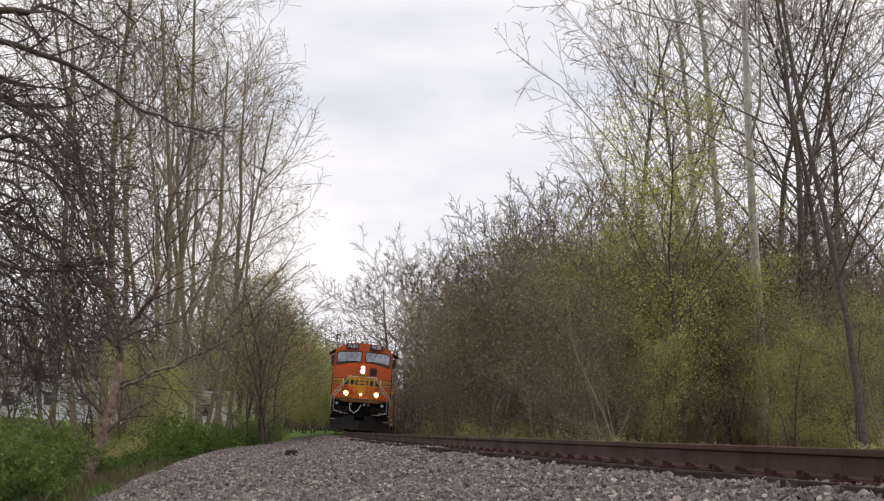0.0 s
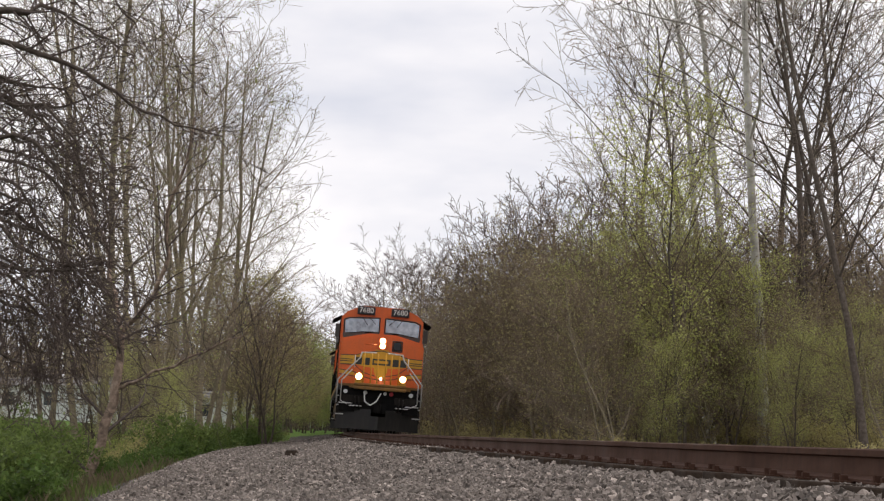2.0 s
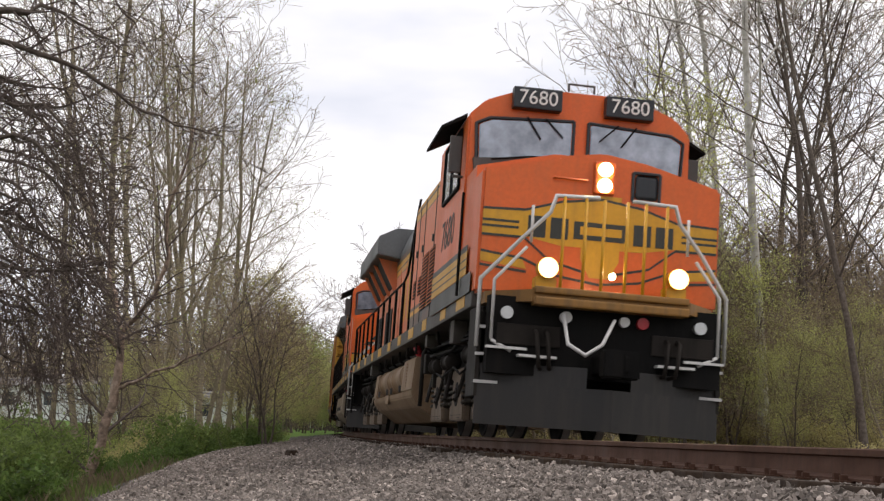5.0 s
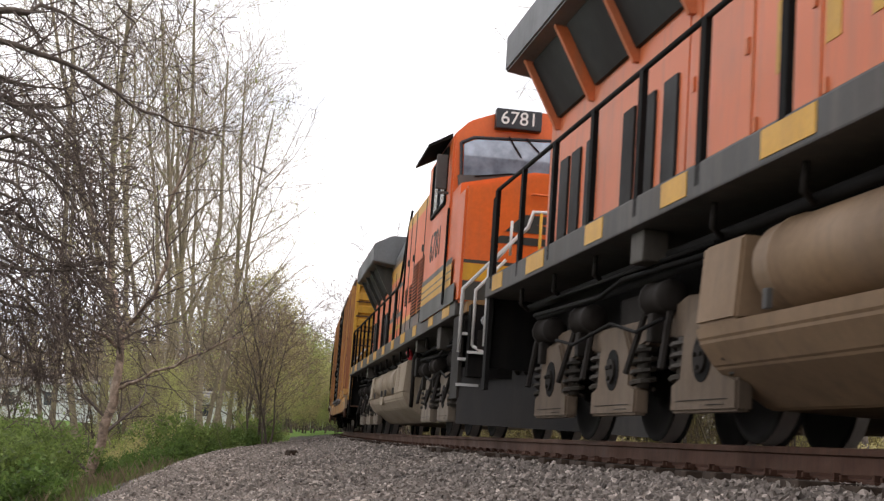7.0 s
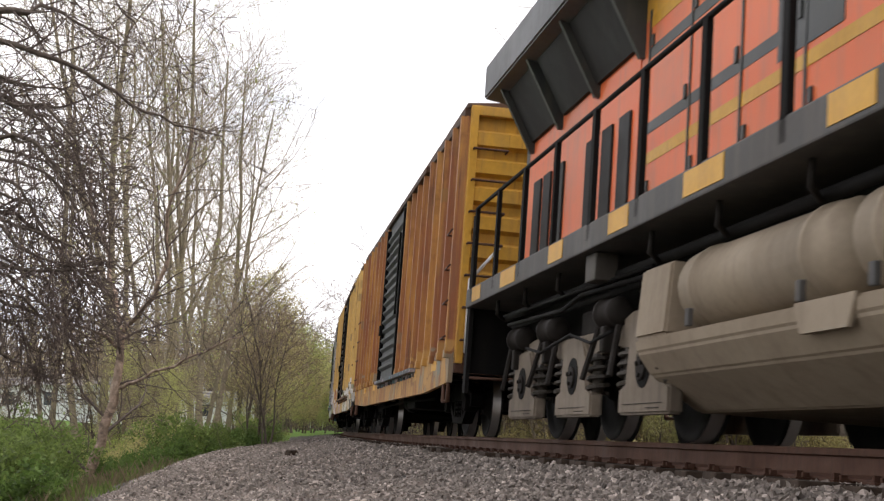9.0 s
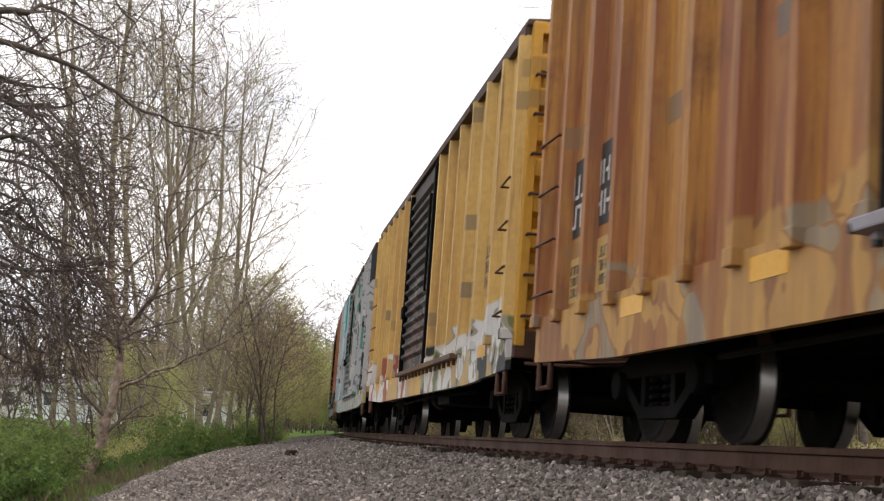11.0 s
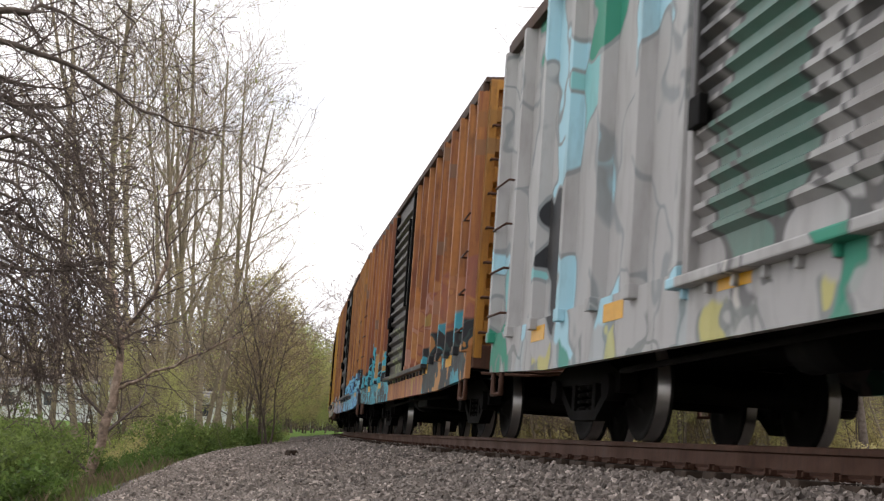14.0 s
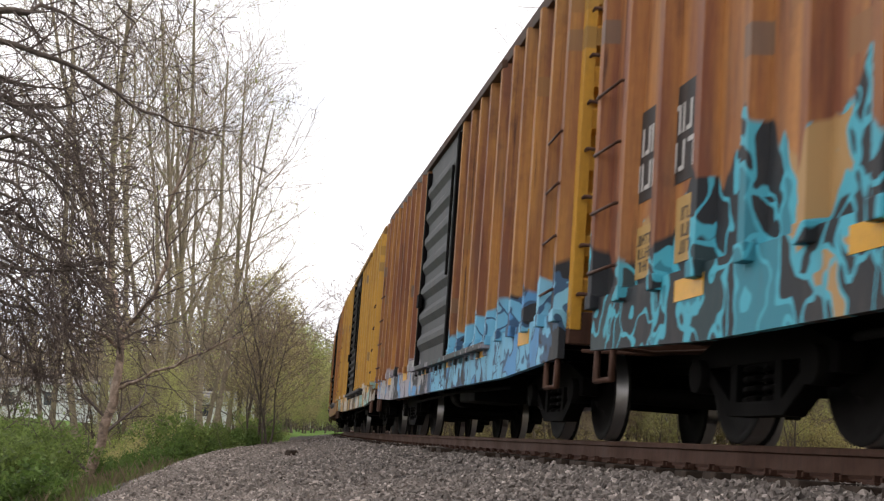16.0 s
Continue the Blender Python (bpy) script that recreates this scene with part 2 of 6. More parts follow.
def build_rail(u):
    ss = list(np.arange(-60, 150, 1.5))
    verts, faces, n = [], [], len(RAIL_W)
    for s in ss:
        for a, b in RAIL_W:
            verts.append(banked(s, u + a, b))
    for i in range(len(ss) - 1):
        for j in range(n):
            faces.append((i * n + j, i * n + (j + 1) % n, (i + 1) * n + (j + 1) % n, (i + 1) * n + j))
    me = raw_mesh("rail", verts, faces, M_RAIL, M_RAILTOP)
    for k, f in enumerate(me.polygons):
        f.material_index = 1 if k % n == 7 else 0
    return me


def build_track():
    t = tagged(new("railway_track"), "single curved railway track with rusty rails on dark timber ties", "railway track", kind="structure")
    for u in (-0.755, 0.755):
        part("rail", build_rail(u), None, t, "rusty steel rail with polished head")
    bm = B()
    box(bm, -1.3, 1.3, -0.115, 0.115, -0.38, -0.198, 0.012)
    tie = mesh_of("tie", bm, M_TIE)
    bm = B()
    box(bm, -0.19, 0.19, -0.09, 0.09, -0.198, -0.184, 0.004)
    for dx in (-0.105, 0.105):
        box(bm, dx - 0.022, dx + 0.022, -0.055, -0.03, -0.186, -0.155, 0.004)
        box(bm, dx - 0.022, dx + 0.022, 0.03, 0.055, -0.186, -0.145, 0.004)
    plate = mesh_of("tie_plate", bm, M_RAIL)
    rng = random.Random(3)
    s = -8.0
    while s < 88:
        m = track_pose(s, 0.3)
        tie_ob = part("tie", tie, None, t)
        tie_ob.matrix_basis = m @ pose(rng.uniform(-0.09, 0.09), 0, rng.uniform(-0.006, 0.004), 0, 0, rng.uniform(-1.2, 1.2))
        for u in (-0.755, 0.755):
            if u < 0 or s < 30:
                p = part("tie_plate", plate, None, t)
                p.matrix_basis = m @ pose(u, 0, 0)
        s += 0.5 + rng.uniform(-0.03, 0.03)
    return t


track = build_track()


def build_stones():
    """Loose angular ballast: jittered blocks, denser where the bank lies close."""
    rng = np.random.default_rng(5)
    cube = np.array([(x, y, z) for x in (-1, 1) for y in (-1, 1) for z in (-1, 1)], float) * 0.5
    quad = [(0, 1, 3, 2), (4, 6, 7, 5), (0, 4, 5, 1), (2, 3, 7, 6), (0, 2, 6, 4), (1, 5, 7, 3)]
    verts, faces = [], []
    for s0, s1, per, size in ((4.5, 12, 820, 0.034), (12, 22, 460, 0.038), (22, 45, 170, 0.044), (45, 72, 50, 0.055)):
        o0, o1 = (-5.9 if s0 < 40 else -4.4), -0.95
        k = int((s1 - s0) * (o1 - o0) * per)
        ss, oo = rng.uniform(s0, s1, k), rng.uniform(o0, o1, k)
        x, y, p = line(ss)
        gx, gy = x + np.cos(p) * oo, y - np.sin(p) * oo
        gz = np.array([ground_z(o, a) for o, a in zip(oo, ss)])
        gz += np.array([0.05 * noise.noise(Vector((a * 0.35, b * 0.35, 0))) + 0.025 * noise.noise(Vector((a * 1.3, b * 1.3, 5))) for a, b in zip(gx, gy)])
        sz = size * rng.uniform(0.5, 1.35, (k, 1)) * rng.uniform(0.6, 1.25, (k, 3))
        v = cube[None] * (1 + rng.uniform(-0.75, 0.25, (k, 8, 3))) * sz[:, None, :]
        q = rng.normal(size=(k, 4))
        q /= np.linalg.norm(q, axis=1)[:, None]
        w, a, b, c = q.T
        R = np.stack([np.stack([1 - 2 * (b * b + c * c), 2 * (a * b - c * w), 2 * (a * c + b * w)], -1), np.stack([2 * (a * b + c * w), 1 - 2 * (a * a + c * c), 2 * (b * c - a * w)], -1), np.stack([2 * (a * c - b * w), 2 * (b * c + a * w), 1 - 2 * (a * a + b * b)], -1)], 1)
        v = np.einsum("kij,knj->kni", R, v)
        v += np.stack([gx, gy, gz + sz[:, 2] * rng.uniform(0.0, 0.4, k)], -1)[:, None, :]
        base = len(verts)
        verts.extend(map(tuple, v.reshape(-1, 3)))
        for i in range(k):
            o = base + 8 * i
            faces.extend(tuple(o + j for j in f) for f in quad)
    tagged(new("ballast_stones", raw_mesh("ballast_stones", verts, faces, M_STONE)), "loose angular grey crushed stone beside the track", "ballast", kind="stuff")


build_stones()

# ---- trees ----
def bark(name, dark, mid, light, scale=14):
    return speckled(name, [(0.3, dark), (0.55, mid), (0.78, light)], scale, 0.9, 0.7, 0.03)


def leafy(name, dark, light):
    mat, nt, bs, co = shader(name, 0.6, 0, 0.3)
    g = nt.nodes.new("ShaderNodeNewGeometry")
    nt.links.new(ramp_of(nt, g.outputs["Random Per Island"], [(0.0, dark), (0.7, light), (1.0, tuple(min(1, v * 1.25) for v in light))]), bs.inputs["Base Color"])
    bs.inputs["Subsurface Weight"].default_value = 0.0
    tr = nt.nodes.new("ShaderNodeBsdfTranslucent")
    tr.inputs[0].default_value = (*light, 1)
    ad = nt.nodes.new("ShaderNodeMixShader")
    ad.inputs[0].default_value = 0.45
    out = nt.nodes["Material Output"]
    nt.links.new(bs.outputs[0], ad.inputs[1])
    nt.links.new(tr.outputs[0], ad.inputs[2])
    nt.links.new(ad.outputs[0], out.inputs[0])
    return mat


M_BARK_GREY = bark("grey_bark", (0.13, 0.108, 0.07), (0.28, 0.238, 0.165), (0.40, 0.35, 0.26))
M_BARK_DARK = bark("dark_bark", (0.06, 0.047, 0.038), (0.125, 0.102, 0.083), (0.21, 0.18, 0.15))
M_BARK_PALE = bark("peeling_pale_bark", (0.28, 0.26, 0.22), (0.55, 0.53, 0.49), (0.72, 0.71, 0.68), 3)
M_BARK_TAN = bark("split_tan_bark", (0.08, 0.058, 0.045), (0.34, 0.25, 0.19), (0.66, 0.54, 0.45), 5)
M_TWIG = bark("twig_bark", (0.19, 0.15, 0.11), (0.31, 0.255, 0.19), (0.43, 0.365, 0.28))
M_TWIG_DARK = bark("dark_twig_bark", (0.075, 0.057, 0.05), (0.125, 0.098, 0.086), (0.19, 0.155, 0.14))
M_TWIG_RED = bark("reddish_twig_bark", (0.14, 0.10, 0.073), (0.26, 0.20, 0.148), (0.38, 0.305, 0.235))
M_LEAF_LIME = leafy("young_lime_leaf", (0.32, 0.36, 0.09), (0.58, 0.60, 0.20))
M_LEAF_OLIVE = leafy("olive_bud", (0.27, 0.235, 0.10), (0.48, 0.42, 0.19))
M_LEAF_GREEN = leafy("bush_leaf", (0.025, 0.042, 0.010), (0.165, 0.225, 0.06))
M_LEAF_DEEP = leafy("deep_bramble_leaf", (0.02, 0.04, 0.010), (0.12, 0.19, 0.045))
M_LEAF_STRAW = leafy("dead_straw", (0.09, 0.07, 0.042), (0.22, 0.18, 0.11))
M_LEAF_FRESH = leafy("fresh_bush_leaf", (0.18, 0.22, 0.055), (0.36, 0.41, 0.13))
M_LEAF_FAR = leafy("far_bud", (0.16, 0.125, 0.08), (0.32, 0.26, 0.165))
M_LEAF_RUST = leafy("russet_bud", (0.23, 0.175, 0.11), (0.41, 0.325, 0.22))


class Grower:
    """Collects the tubes and leaves of one tree."""

    def __init__(self, seed):
        self.rng = random.Random(seed)
        self.wood = ([], [])
        self.twig = ([], [])
        self.leaf = ([], [])
        self.tips = []

    def tube(self, store, pts, rads, sides):
        V, F = store
        base = len(V)
        d0 = (pts[-1] - pts[0]).normalized()
        a = d0.cross(Vector((0.31, 0.57, 0.76))).normalized()
        b = d0.cross(a)
        for p, r in zip(pts, rads):
            for i in range(sides):
                t = 2 * math.pi * i / sides
                V.append(p + (a * math.cos(t) + b * math.sin(t)) * r)
        for k in range(len(pts) - 1):
            for i in range(sides):
                j = (i + 1) % sides
                F.append((base + k * sides + i, base + k * sides + j, base + (k + 1) * sides + j, base + (k + 1) * sides + i))

    def branch(self, p, d, length, r, level, sp):
        rng = self.rng
        n = (9, 6, 4, 2, 2)[level]
        wig, up = sp["wig"][level], sp["up"][level]
        pts, rads, dirs = [p.copy()], [r], [d.copy()]
        end = sp.get("end", 0.25) if level < sp["levels"] else 0.4
        for k in range(n):
            d = (d + Vector((rng.gauss(0, wig), rng.gauss(0, wig), rng.gauss(0, wig) + up))).normalized()
            p = p + d * (length / n)
            pts.append(p.copy())
            dirs.append(d.copy())
            rads.append(max(sp["fine"], r * (1 - (1 - end) * (k + 1) / n)))
        if level == 0:
            rads[0] *= 1.5
        self.tube(self.wood if level < 2 else self.twig, pts, rads, (9, 6, 4, 3, 3)[level])
        if level >= sp["levels"]:
            self.tips.append((pts[-1], d))
            if rng.random() < 0.6:
                self.tips.append(((pts[-1] + pts[-2]) / 2, d))
            return
        kids = sp["kids"][level]
        first = sp["first"] if level == 0 else 0.18
        spin = rng.uniform(0, 6.28)
        for c in range(kids):
            f = first + (1 - first) * ((c + rng.random()) / kids) ** (0.8 if level == 0 else 0.9)
            f = min(f, 0.995)
            x = f * n
            i = min(int(x), n - 1)
            q = pts[i].lerp(pts[i + 1], x - i)
            rr = rads[i] + (rads[i + 1] - rads[i]) * (x - i)
            dd = dirs[min(i + 1, n)]
            spin += 2.4 + rng.uniform(-0.5, 0.5)
            a = dd.cross(Vector((0.13, 0.9, 0.41))).normalized()
            side = a * math.cos(spin) + dd.cross(a) * math.sin(spin)
            ang = radians(sp["ang"][level] * rng.uniform(0.7, 1.25))
            ln = length * sp["len"][level] * rng.uniform(0.6, 1.2) * ((0.42 + 0.72 * math.sin(math.pi * (0.12 + 0.82 * (f - first) / (1 - first)))) if level == 0 and "oval" in sp else (1.12 - 0.75 * (f - first) / (1 - first)) if level == 0 else (1.1 - 0.55 * f))
            self.branch(q, (dd * math.cos(ang) + side * math.sin(ang)).normalized(), ln, rr * sp["thin"][level], level + 1, sp)

    def limb(self, pts, r0, r1, sp, kids, level=1, reach=2.0, sides=7):
        """A limb along given places, with side branches grown on it."""
        rng = self.rng
        n = len(pts)
        rads = [r0 + (r1 - r0) * i / (n - 1) for i in range(n)]
        fine = [pts[0]]
        fr = [rads[0]]
        for a, b, ra, rb in zip(pts, pts[1:], rads, rads[1:]):
            for k in (0.33, 0.66, 1.0):
                j = (b - a).length * 0.04
                fine.append(a.lerp(b, k) + (Vector((rng.gauss(0, j), rng.gauss(0, j), rng.gauss(0, j))) if k < 1 else Vector()))
                fr.append(ra + (rb - ra) * k)
        self.tube(self.wood, fine, fr, sides)
        for c in range(kids):
            x = (0.12 + 0.88 * (c + rng.random()) / kids) * (len(fine) - 1)
            i = min(int(x), len(fine) - 2)
            q = fine[i].lerp(fine[i + 1], x - i)
            dd = (fine[i + 1] - fine[i]).normalized()
            a = dd.cross(Vector((rng.gauss(0, 1), rng.gauss(0, 1), rng.gauss(0, 1)))).normalized()
            ang = radians(sp["ang"][level] * rng.uniform(0.6, 1.2))
            self.branch(q, (dd * math.cos(ang) + a * math.sin(ang)).normalized(), reach * rng.uniform(0.5, 1.2), max(sp["fine"], fr[i] * 0.4), level + 1, sp)

    def leaves(self, per, size, spread, low=0.0):
        rng = self.rng
        V, F = self.leaf
        for p, d in self.tips:
            if p.z < low:
                continue
            for _ in range(per if per >= 1 else (1 if rng.random() < per else 0)):
                c = p + Vector((rng.gauss(0, spread), rng.gauss(0, spread), rng.gauss(0, spread)))
                a = Vector((rng.gauss(0, 1), rng.gauss(0, 1), rng.gauss(0, 1))).normalized()
                b = a.cross(Vector((rng.gauss(0, 1), rng.gauss(0, 1), rng.gauss(0, 1)))).normalized()
                s = size * rng.uniform(0.5, 1.3)
                k = len(V)
                V.extend((c - a * s * 0.5, c + b * s * 0.3, c + a * s * 0.5 + (a.cross(b)) * s * 0.12, c - b * s * 0.3))
                F.append((k, k + 1, k + 2, k + 3))


BASE = dict(levels=3, kids=(26, 9, 6), len=(0.36, 0.42, 0.45), ang=(48, 42, 40), thin=(0.42, 0.5, 0.6), up=(0.02, 0.06, 0.05, 0.03), wig=(0.035, 0.09, 0.13, 0.16), first=0.22, fine=0.011)
SPECIES = {
    "poplar": dict(BASE, oval=True, h=22, r=0.16, stems=2, kids=(19, 9, 6), ang=(46, 44, 42), len=(0.28, 0.46, 0.46), up=(0.015, 0.085, 0.05, 0.02), wig=(0.05, 0.10, 0.15, 0.2), first=0.16, fine=0.0085),
    "maple": dict(BASE, oval=True, h=20, r=0.16, kids=(20, 9, 6), ang=(46, 46, 44), len=(0.36, 0.42, 0.42), up=(0.02, 0.07, 0.05, 0.02), wig=(0.06, 0.11, 0.15, 0.18), first=0.2),
    "shrub_tree": dict(BASE, oval=True, h=9.5, r=0.075, stems=3, kids=(15, 8, 5), ang=(52, 46, 44), len=(0.48, 0.42, 0.42), first=0.08, fine=0.0105, up=(0.02, 0.05, 0.04, 0.02), wig=(0.09, 0.12, 0.16, 0.2)),
    "round_tree": dict(BASE, oval=True, h=11, r=0.12, stems=2, kids=(18, 9, 6), ang=(58, 48, 46), len=(0.46, 0.42, 0.42), first=0.08, fine=0.014, up=(0.01, 0.05, 0.03, 0.02), wig=(0.07, 0.12, 0.16, 0.2)),
    "young_tree": dict(BASE, oval=True, h=15, r=0.11, stems=2, kids=(20, 9, 6), ang=(48, 46, 44), len=(0.38, 0.42, 0.42), up=(0.02, 0.05, 0.04, 0.02), wig=(0.06, 0.11, 0.15, 0.18), first=0.18),
    "broad": dict(BASE, oval=True, h=17, r=0.24, kids=(26, 11, 7), ang=(52, 46, 44), len=(0.50, 0.42, 0.42), first=0.16, fine=0.02, up=(0.01, 0.06, 0.05, 0.03), wig=(0.05, 0.10, 0.14, 0.18)),
    "sycamore": dict(BASE, h=26, r=0.20, kids=(16, 9, 6), ang=(44, 48, 44), len=(0.40, 0.45, 0.42), first=0.42, wig=(0.04, 0.13, 0.17, 0.18)),
    "dark_tree": dict(BASE, h=20, r=0.105, kids=(17, 8, 6), ang=(58, 48, 44), len=(0.40, 0.42, 0.4), first=0.2, wig=(0.05, 0.12, 0.16, 0.2), up=(0.015, 0.03, 0.02, 0.02)),
}
BOUGH = dict(BASE, kids=(8, 9, 7), ang=(50, 50, 48), len=(0.4, 0.5, 0.5), up=(0, 0.0, -0.01, -0.03), wig=(0.05, 0.12, 0.18, 0.22), fine=0.005)


def finish_tree(g, label, wood, twig, leaf=None, per=0, size=0.1, spread=0.2, name="tree", category="tree", low=-9.0, group=""):
    t = thing(name, label, category, group)
    for nm, st, m in (("trunk", g.wood, wood), ("crown", g.twig, twig)):
        me = raw_mesh(nm, st[0], st[1], m)
        me.polygons.foreach_set("use_smooth", [True] * len(me.polygons))
        part(nm, me, None, t)
    if per:
        g.leaves(per, size, spread, low)
        part("foliage", raw_mesh("foliage", g.leaf[0], g.leaf[1], leaf), None, t)
    return t


def make_tree(species, seed, wood, twig, leaf=None, per=0, size=0.1, spread=0.2, label="", low=0.0, group=""):
    sp = SPECIES[species]
    g = Grower(seed)
    n = sp.get("stems", 1)
    for k in range(n):
        a = 6.28 * k / n + seed
        lean = 0.0 if n == 1 else 0.10 + 0.05 * g.rng.random()
        g.branch(Vector((math.cos(a), math.sin(a), -1)) * (0.2 if n > 1 else 0.0) + Vector((0, 0, -0.2 if n == 1 else 0.0)), Vector((math.cos(a) * lean, math.sin(a) * lean, 1)).normalized(), sp["h"] * (1 - 0.12 * k), sp["r"] * (1 - 0.15 * k), 0, sp)
    return finish_tree(g, label, wood, twig, leaf, per, size, spread, low=low, group=group)


def plant(proto, spots, seed=1):
    """spots: (picture bearing, distance, scale)."""
    rng = random.Random(seed)
    for i, (px, d, sc) in enumerate(spots):
        p = stand(px, d)
        s3 = Vector((sc * rng.uniform(0.92, 1.1), sc * rng.uniform(0.92, 1.1), sc))
        m = Matrix.LocRotScale(p, Euler((rng.uniform(-0.04, 0.04), rng.uniform(-0.04, 0.04), rng.uniform(0, 6.28))), s3)
        if i == 0:
            proto.matrix_basis = m
        else:
            copy_thing(proto, m)


def leaning_tree():
    """The split, leaning tree at the foot of the bank."""
    g = Grower(31)
    D = 34
    P = lambda *q: [ahead(x, y, D + d) for x, y, d in q]
    g.limb(P((146, 880, 0), (160, 835, 0), (183, 765, 0), (203, 690, 0.2), (212, 640, 0.3), (216, 590, 0.3)), 0.145, 0.10, BOUGH, 6, 1, 2.2, 10)
    g.limb(P((160, 838, 0.2), (178, 780, 0.5), (197, 718, 0.3)), 0.10, 0.09, BOUGH, 0, 1, 1.0, 8)
    g.limb(P((216, 590, 0.3), (246, 560, 0), (276, 520, -0.5), (300, 450, -0.6), (296, 380, -0.8), (330, 290, -1.0), (345, 210, -1.2)), 0.08, 0.025, BOUGH, 20, 1, 2.6)
    g.limb(P((216, 590, 0.3), (205, 520, 0.6), (190, 440, 1.0), (160, 350, 1.4), (150, 260, 1.5)), 0.08, 0.025, BOUGH, 18, 1, 2.6)
    g.limb(P((205, 690, 0.2), (240, 678, 0), (290, 655, -0.6), (345, 630, -1.2), (395, 608, -1.8), (440, 590, -2.2)), 0.05, 0.015, BOUGH, 16, 1, 2.0)
    g.limb(P((214, 620, 0.3), (170, 590, -0.8), (110, 570, -1.6), (60, 585, -2.4)), 0.06, 0.02, BOUGH, 14, 1, 1.8)
    return finish_tree(g, "leaning split-trunk tree with peeling tan bark at the bank's foot", M_BARK_TAN, M_TWIG_DARK, M_LEAF_FRESH, 0.7, 0.07, 0.1)


def overhanging_tree():
    """The dark tree beside the camera whose limbs reach into view."""
    g = Grower(44)
    D = 15
    P = lambda *q: [ahead(x, y, D + d) for x, y, d in q]
    root = far_point(-170, D)
    root.z = -1.5
    g.limb([root, root + Vector((0.1, 0.1, 2.0)), root + Vector((-0.1, 0.2, 4.2)), root + Vector((0.1, 0.1, 6.5))], 0.22, 0.10, BOUGH, 0, 1, 1.0, 10)
    for pts, r, kids, reach in (
        (((-170, 60, 0), (-60, 30, 0), (20, 18, 0), (52, 22, 0), (72, 8, 0.2), (110, 22, 0.4), (170, 62, 0.6), (240, 100, 0.8)), 0.055, 20, 1.1),
        (((-170, 110, 0), (-40, 62, -0.3), (60, 92, -0.4), (150, 128, 0), (230, 185, 0.4), (310, 222, 0.8), (395, 242, 1.2)), 0.045, 24, 1.0),
        (((-170, 200, 0), (-40, 160, 0.3), (40, 186, 0.6), (110, 190, 0.9), (175, 166, 1.2)), 0.045, 18, 0.9),
        (((-170, 250, 0), (-30, 232, -0.8), (60, 250, -1.0), (100, 300, -1.1), (130, 362, -1.2)), 0.04, 20, 0.9),
        (((-170, 300, 0), (-40, 372, 0.5), (30, 380, 0.8), (100, 430, 1.0), (170, 520, 1.2)), 0.045, 24, 1.0),
        (((-170, 330, 0), (-40, 460, -0.6), (50, 480, -0.8), (130, 480, -0.8), (200, 530, -0.8)), 0.035, 22, 0.9),
        (((-170, 400, 0), (-40, 520, 1.0), (40, 545, 1.2), (110, 580, 1.2), (160, 640, 1.2)), 0.035, 24, 0.9),
        (((-170, 420, 0), (-60, 600, 0.4), (20, 640, 0.6), (80, 650, 0.8)), 0.03, 18, 0.8),
        (((-170, 90, 0), (-60, -30, 0.5), (60, -60, 0.5), (180, -20, 0.8), (240, 40, 1.0), (270, 120, 1.0)), 0.045, 22, 1.1),
        (((-170, 0, 0), (0, -120, 0.5), (150, -90, 0.5), (290, -60, 1.0), (330, 20, 1.2)), 0.04, 18, 1.0),
    ):
        g.limb(P(*pts), r, 0.008, BOUGH, kids, 1, reach, 7)
    rng = random.Random(9)
    for k in range(16):
        y0 = 120 + 30 * k
        x1 = rng.uniform(90, 210) * (1 - 0.35 * (k / 16))
        dz = rng.uniform(-1.5, 2.5)
        g.limb(P((-170, y0 * 0.6, 0), (-50, y0 - rng.uniform(0, 60), dz * 0.5), (x1 * 0.45, y0 + rng.uniform(0, 40), dz), (x1 * 0.8, y0 + rng.uniform(40, 100), dz), (x1, y0 + rng.uniform(100, 190), dz)), 0.028, 0.006, BOUGH, 20, 1, rng.uniform(0.6, 1.0), 6)
    return finish_tree(g, "dark bare tree whose tangled limbs overhang the bank", M_BARK_DARK, M_TWIG_DARK)


def make_bush(seed, leaf, label, h=1.8, w=1.5, n=3600, size=0.095):
    """Arching stems carrying small leaves, thinner towards the outline."""
    rng = random.Random(seed)
    g = Grower(seed)
    sp = dict(BASE, levels=3, kids=(5, 5, 4), len=(0.5, 0.5, 0.5), ang=(40, 45, 45), up=(0.0, -0.02, -0.02, 0), wig=(0.1, 0.15, 0.2, 0.2), fine=0.004, first=0.25)
    for k in range(11):
        a = k * 2.4
        d = Vector((math.cos(a) * rng.uniform(0.2, 0.9), math.sin(a) * rng.uniform(0.2, 0.9), 1)).normalized()
        g.branch(Vector((math.cos(a) * 0.25, math.sin(a) * 0.25, -0.05)), d, h * rng.uniform(0.7, 1.15), 0.018, 1, sp)
    per = max(1, round(n / max(1, len(g.tips))))
    return finish_tree(g, label, M_TWIG_DARK, M_TWIG_DARK, leaf, per, size, 0.11, "bush", "bush", low=-1, group="bushes on the bank")


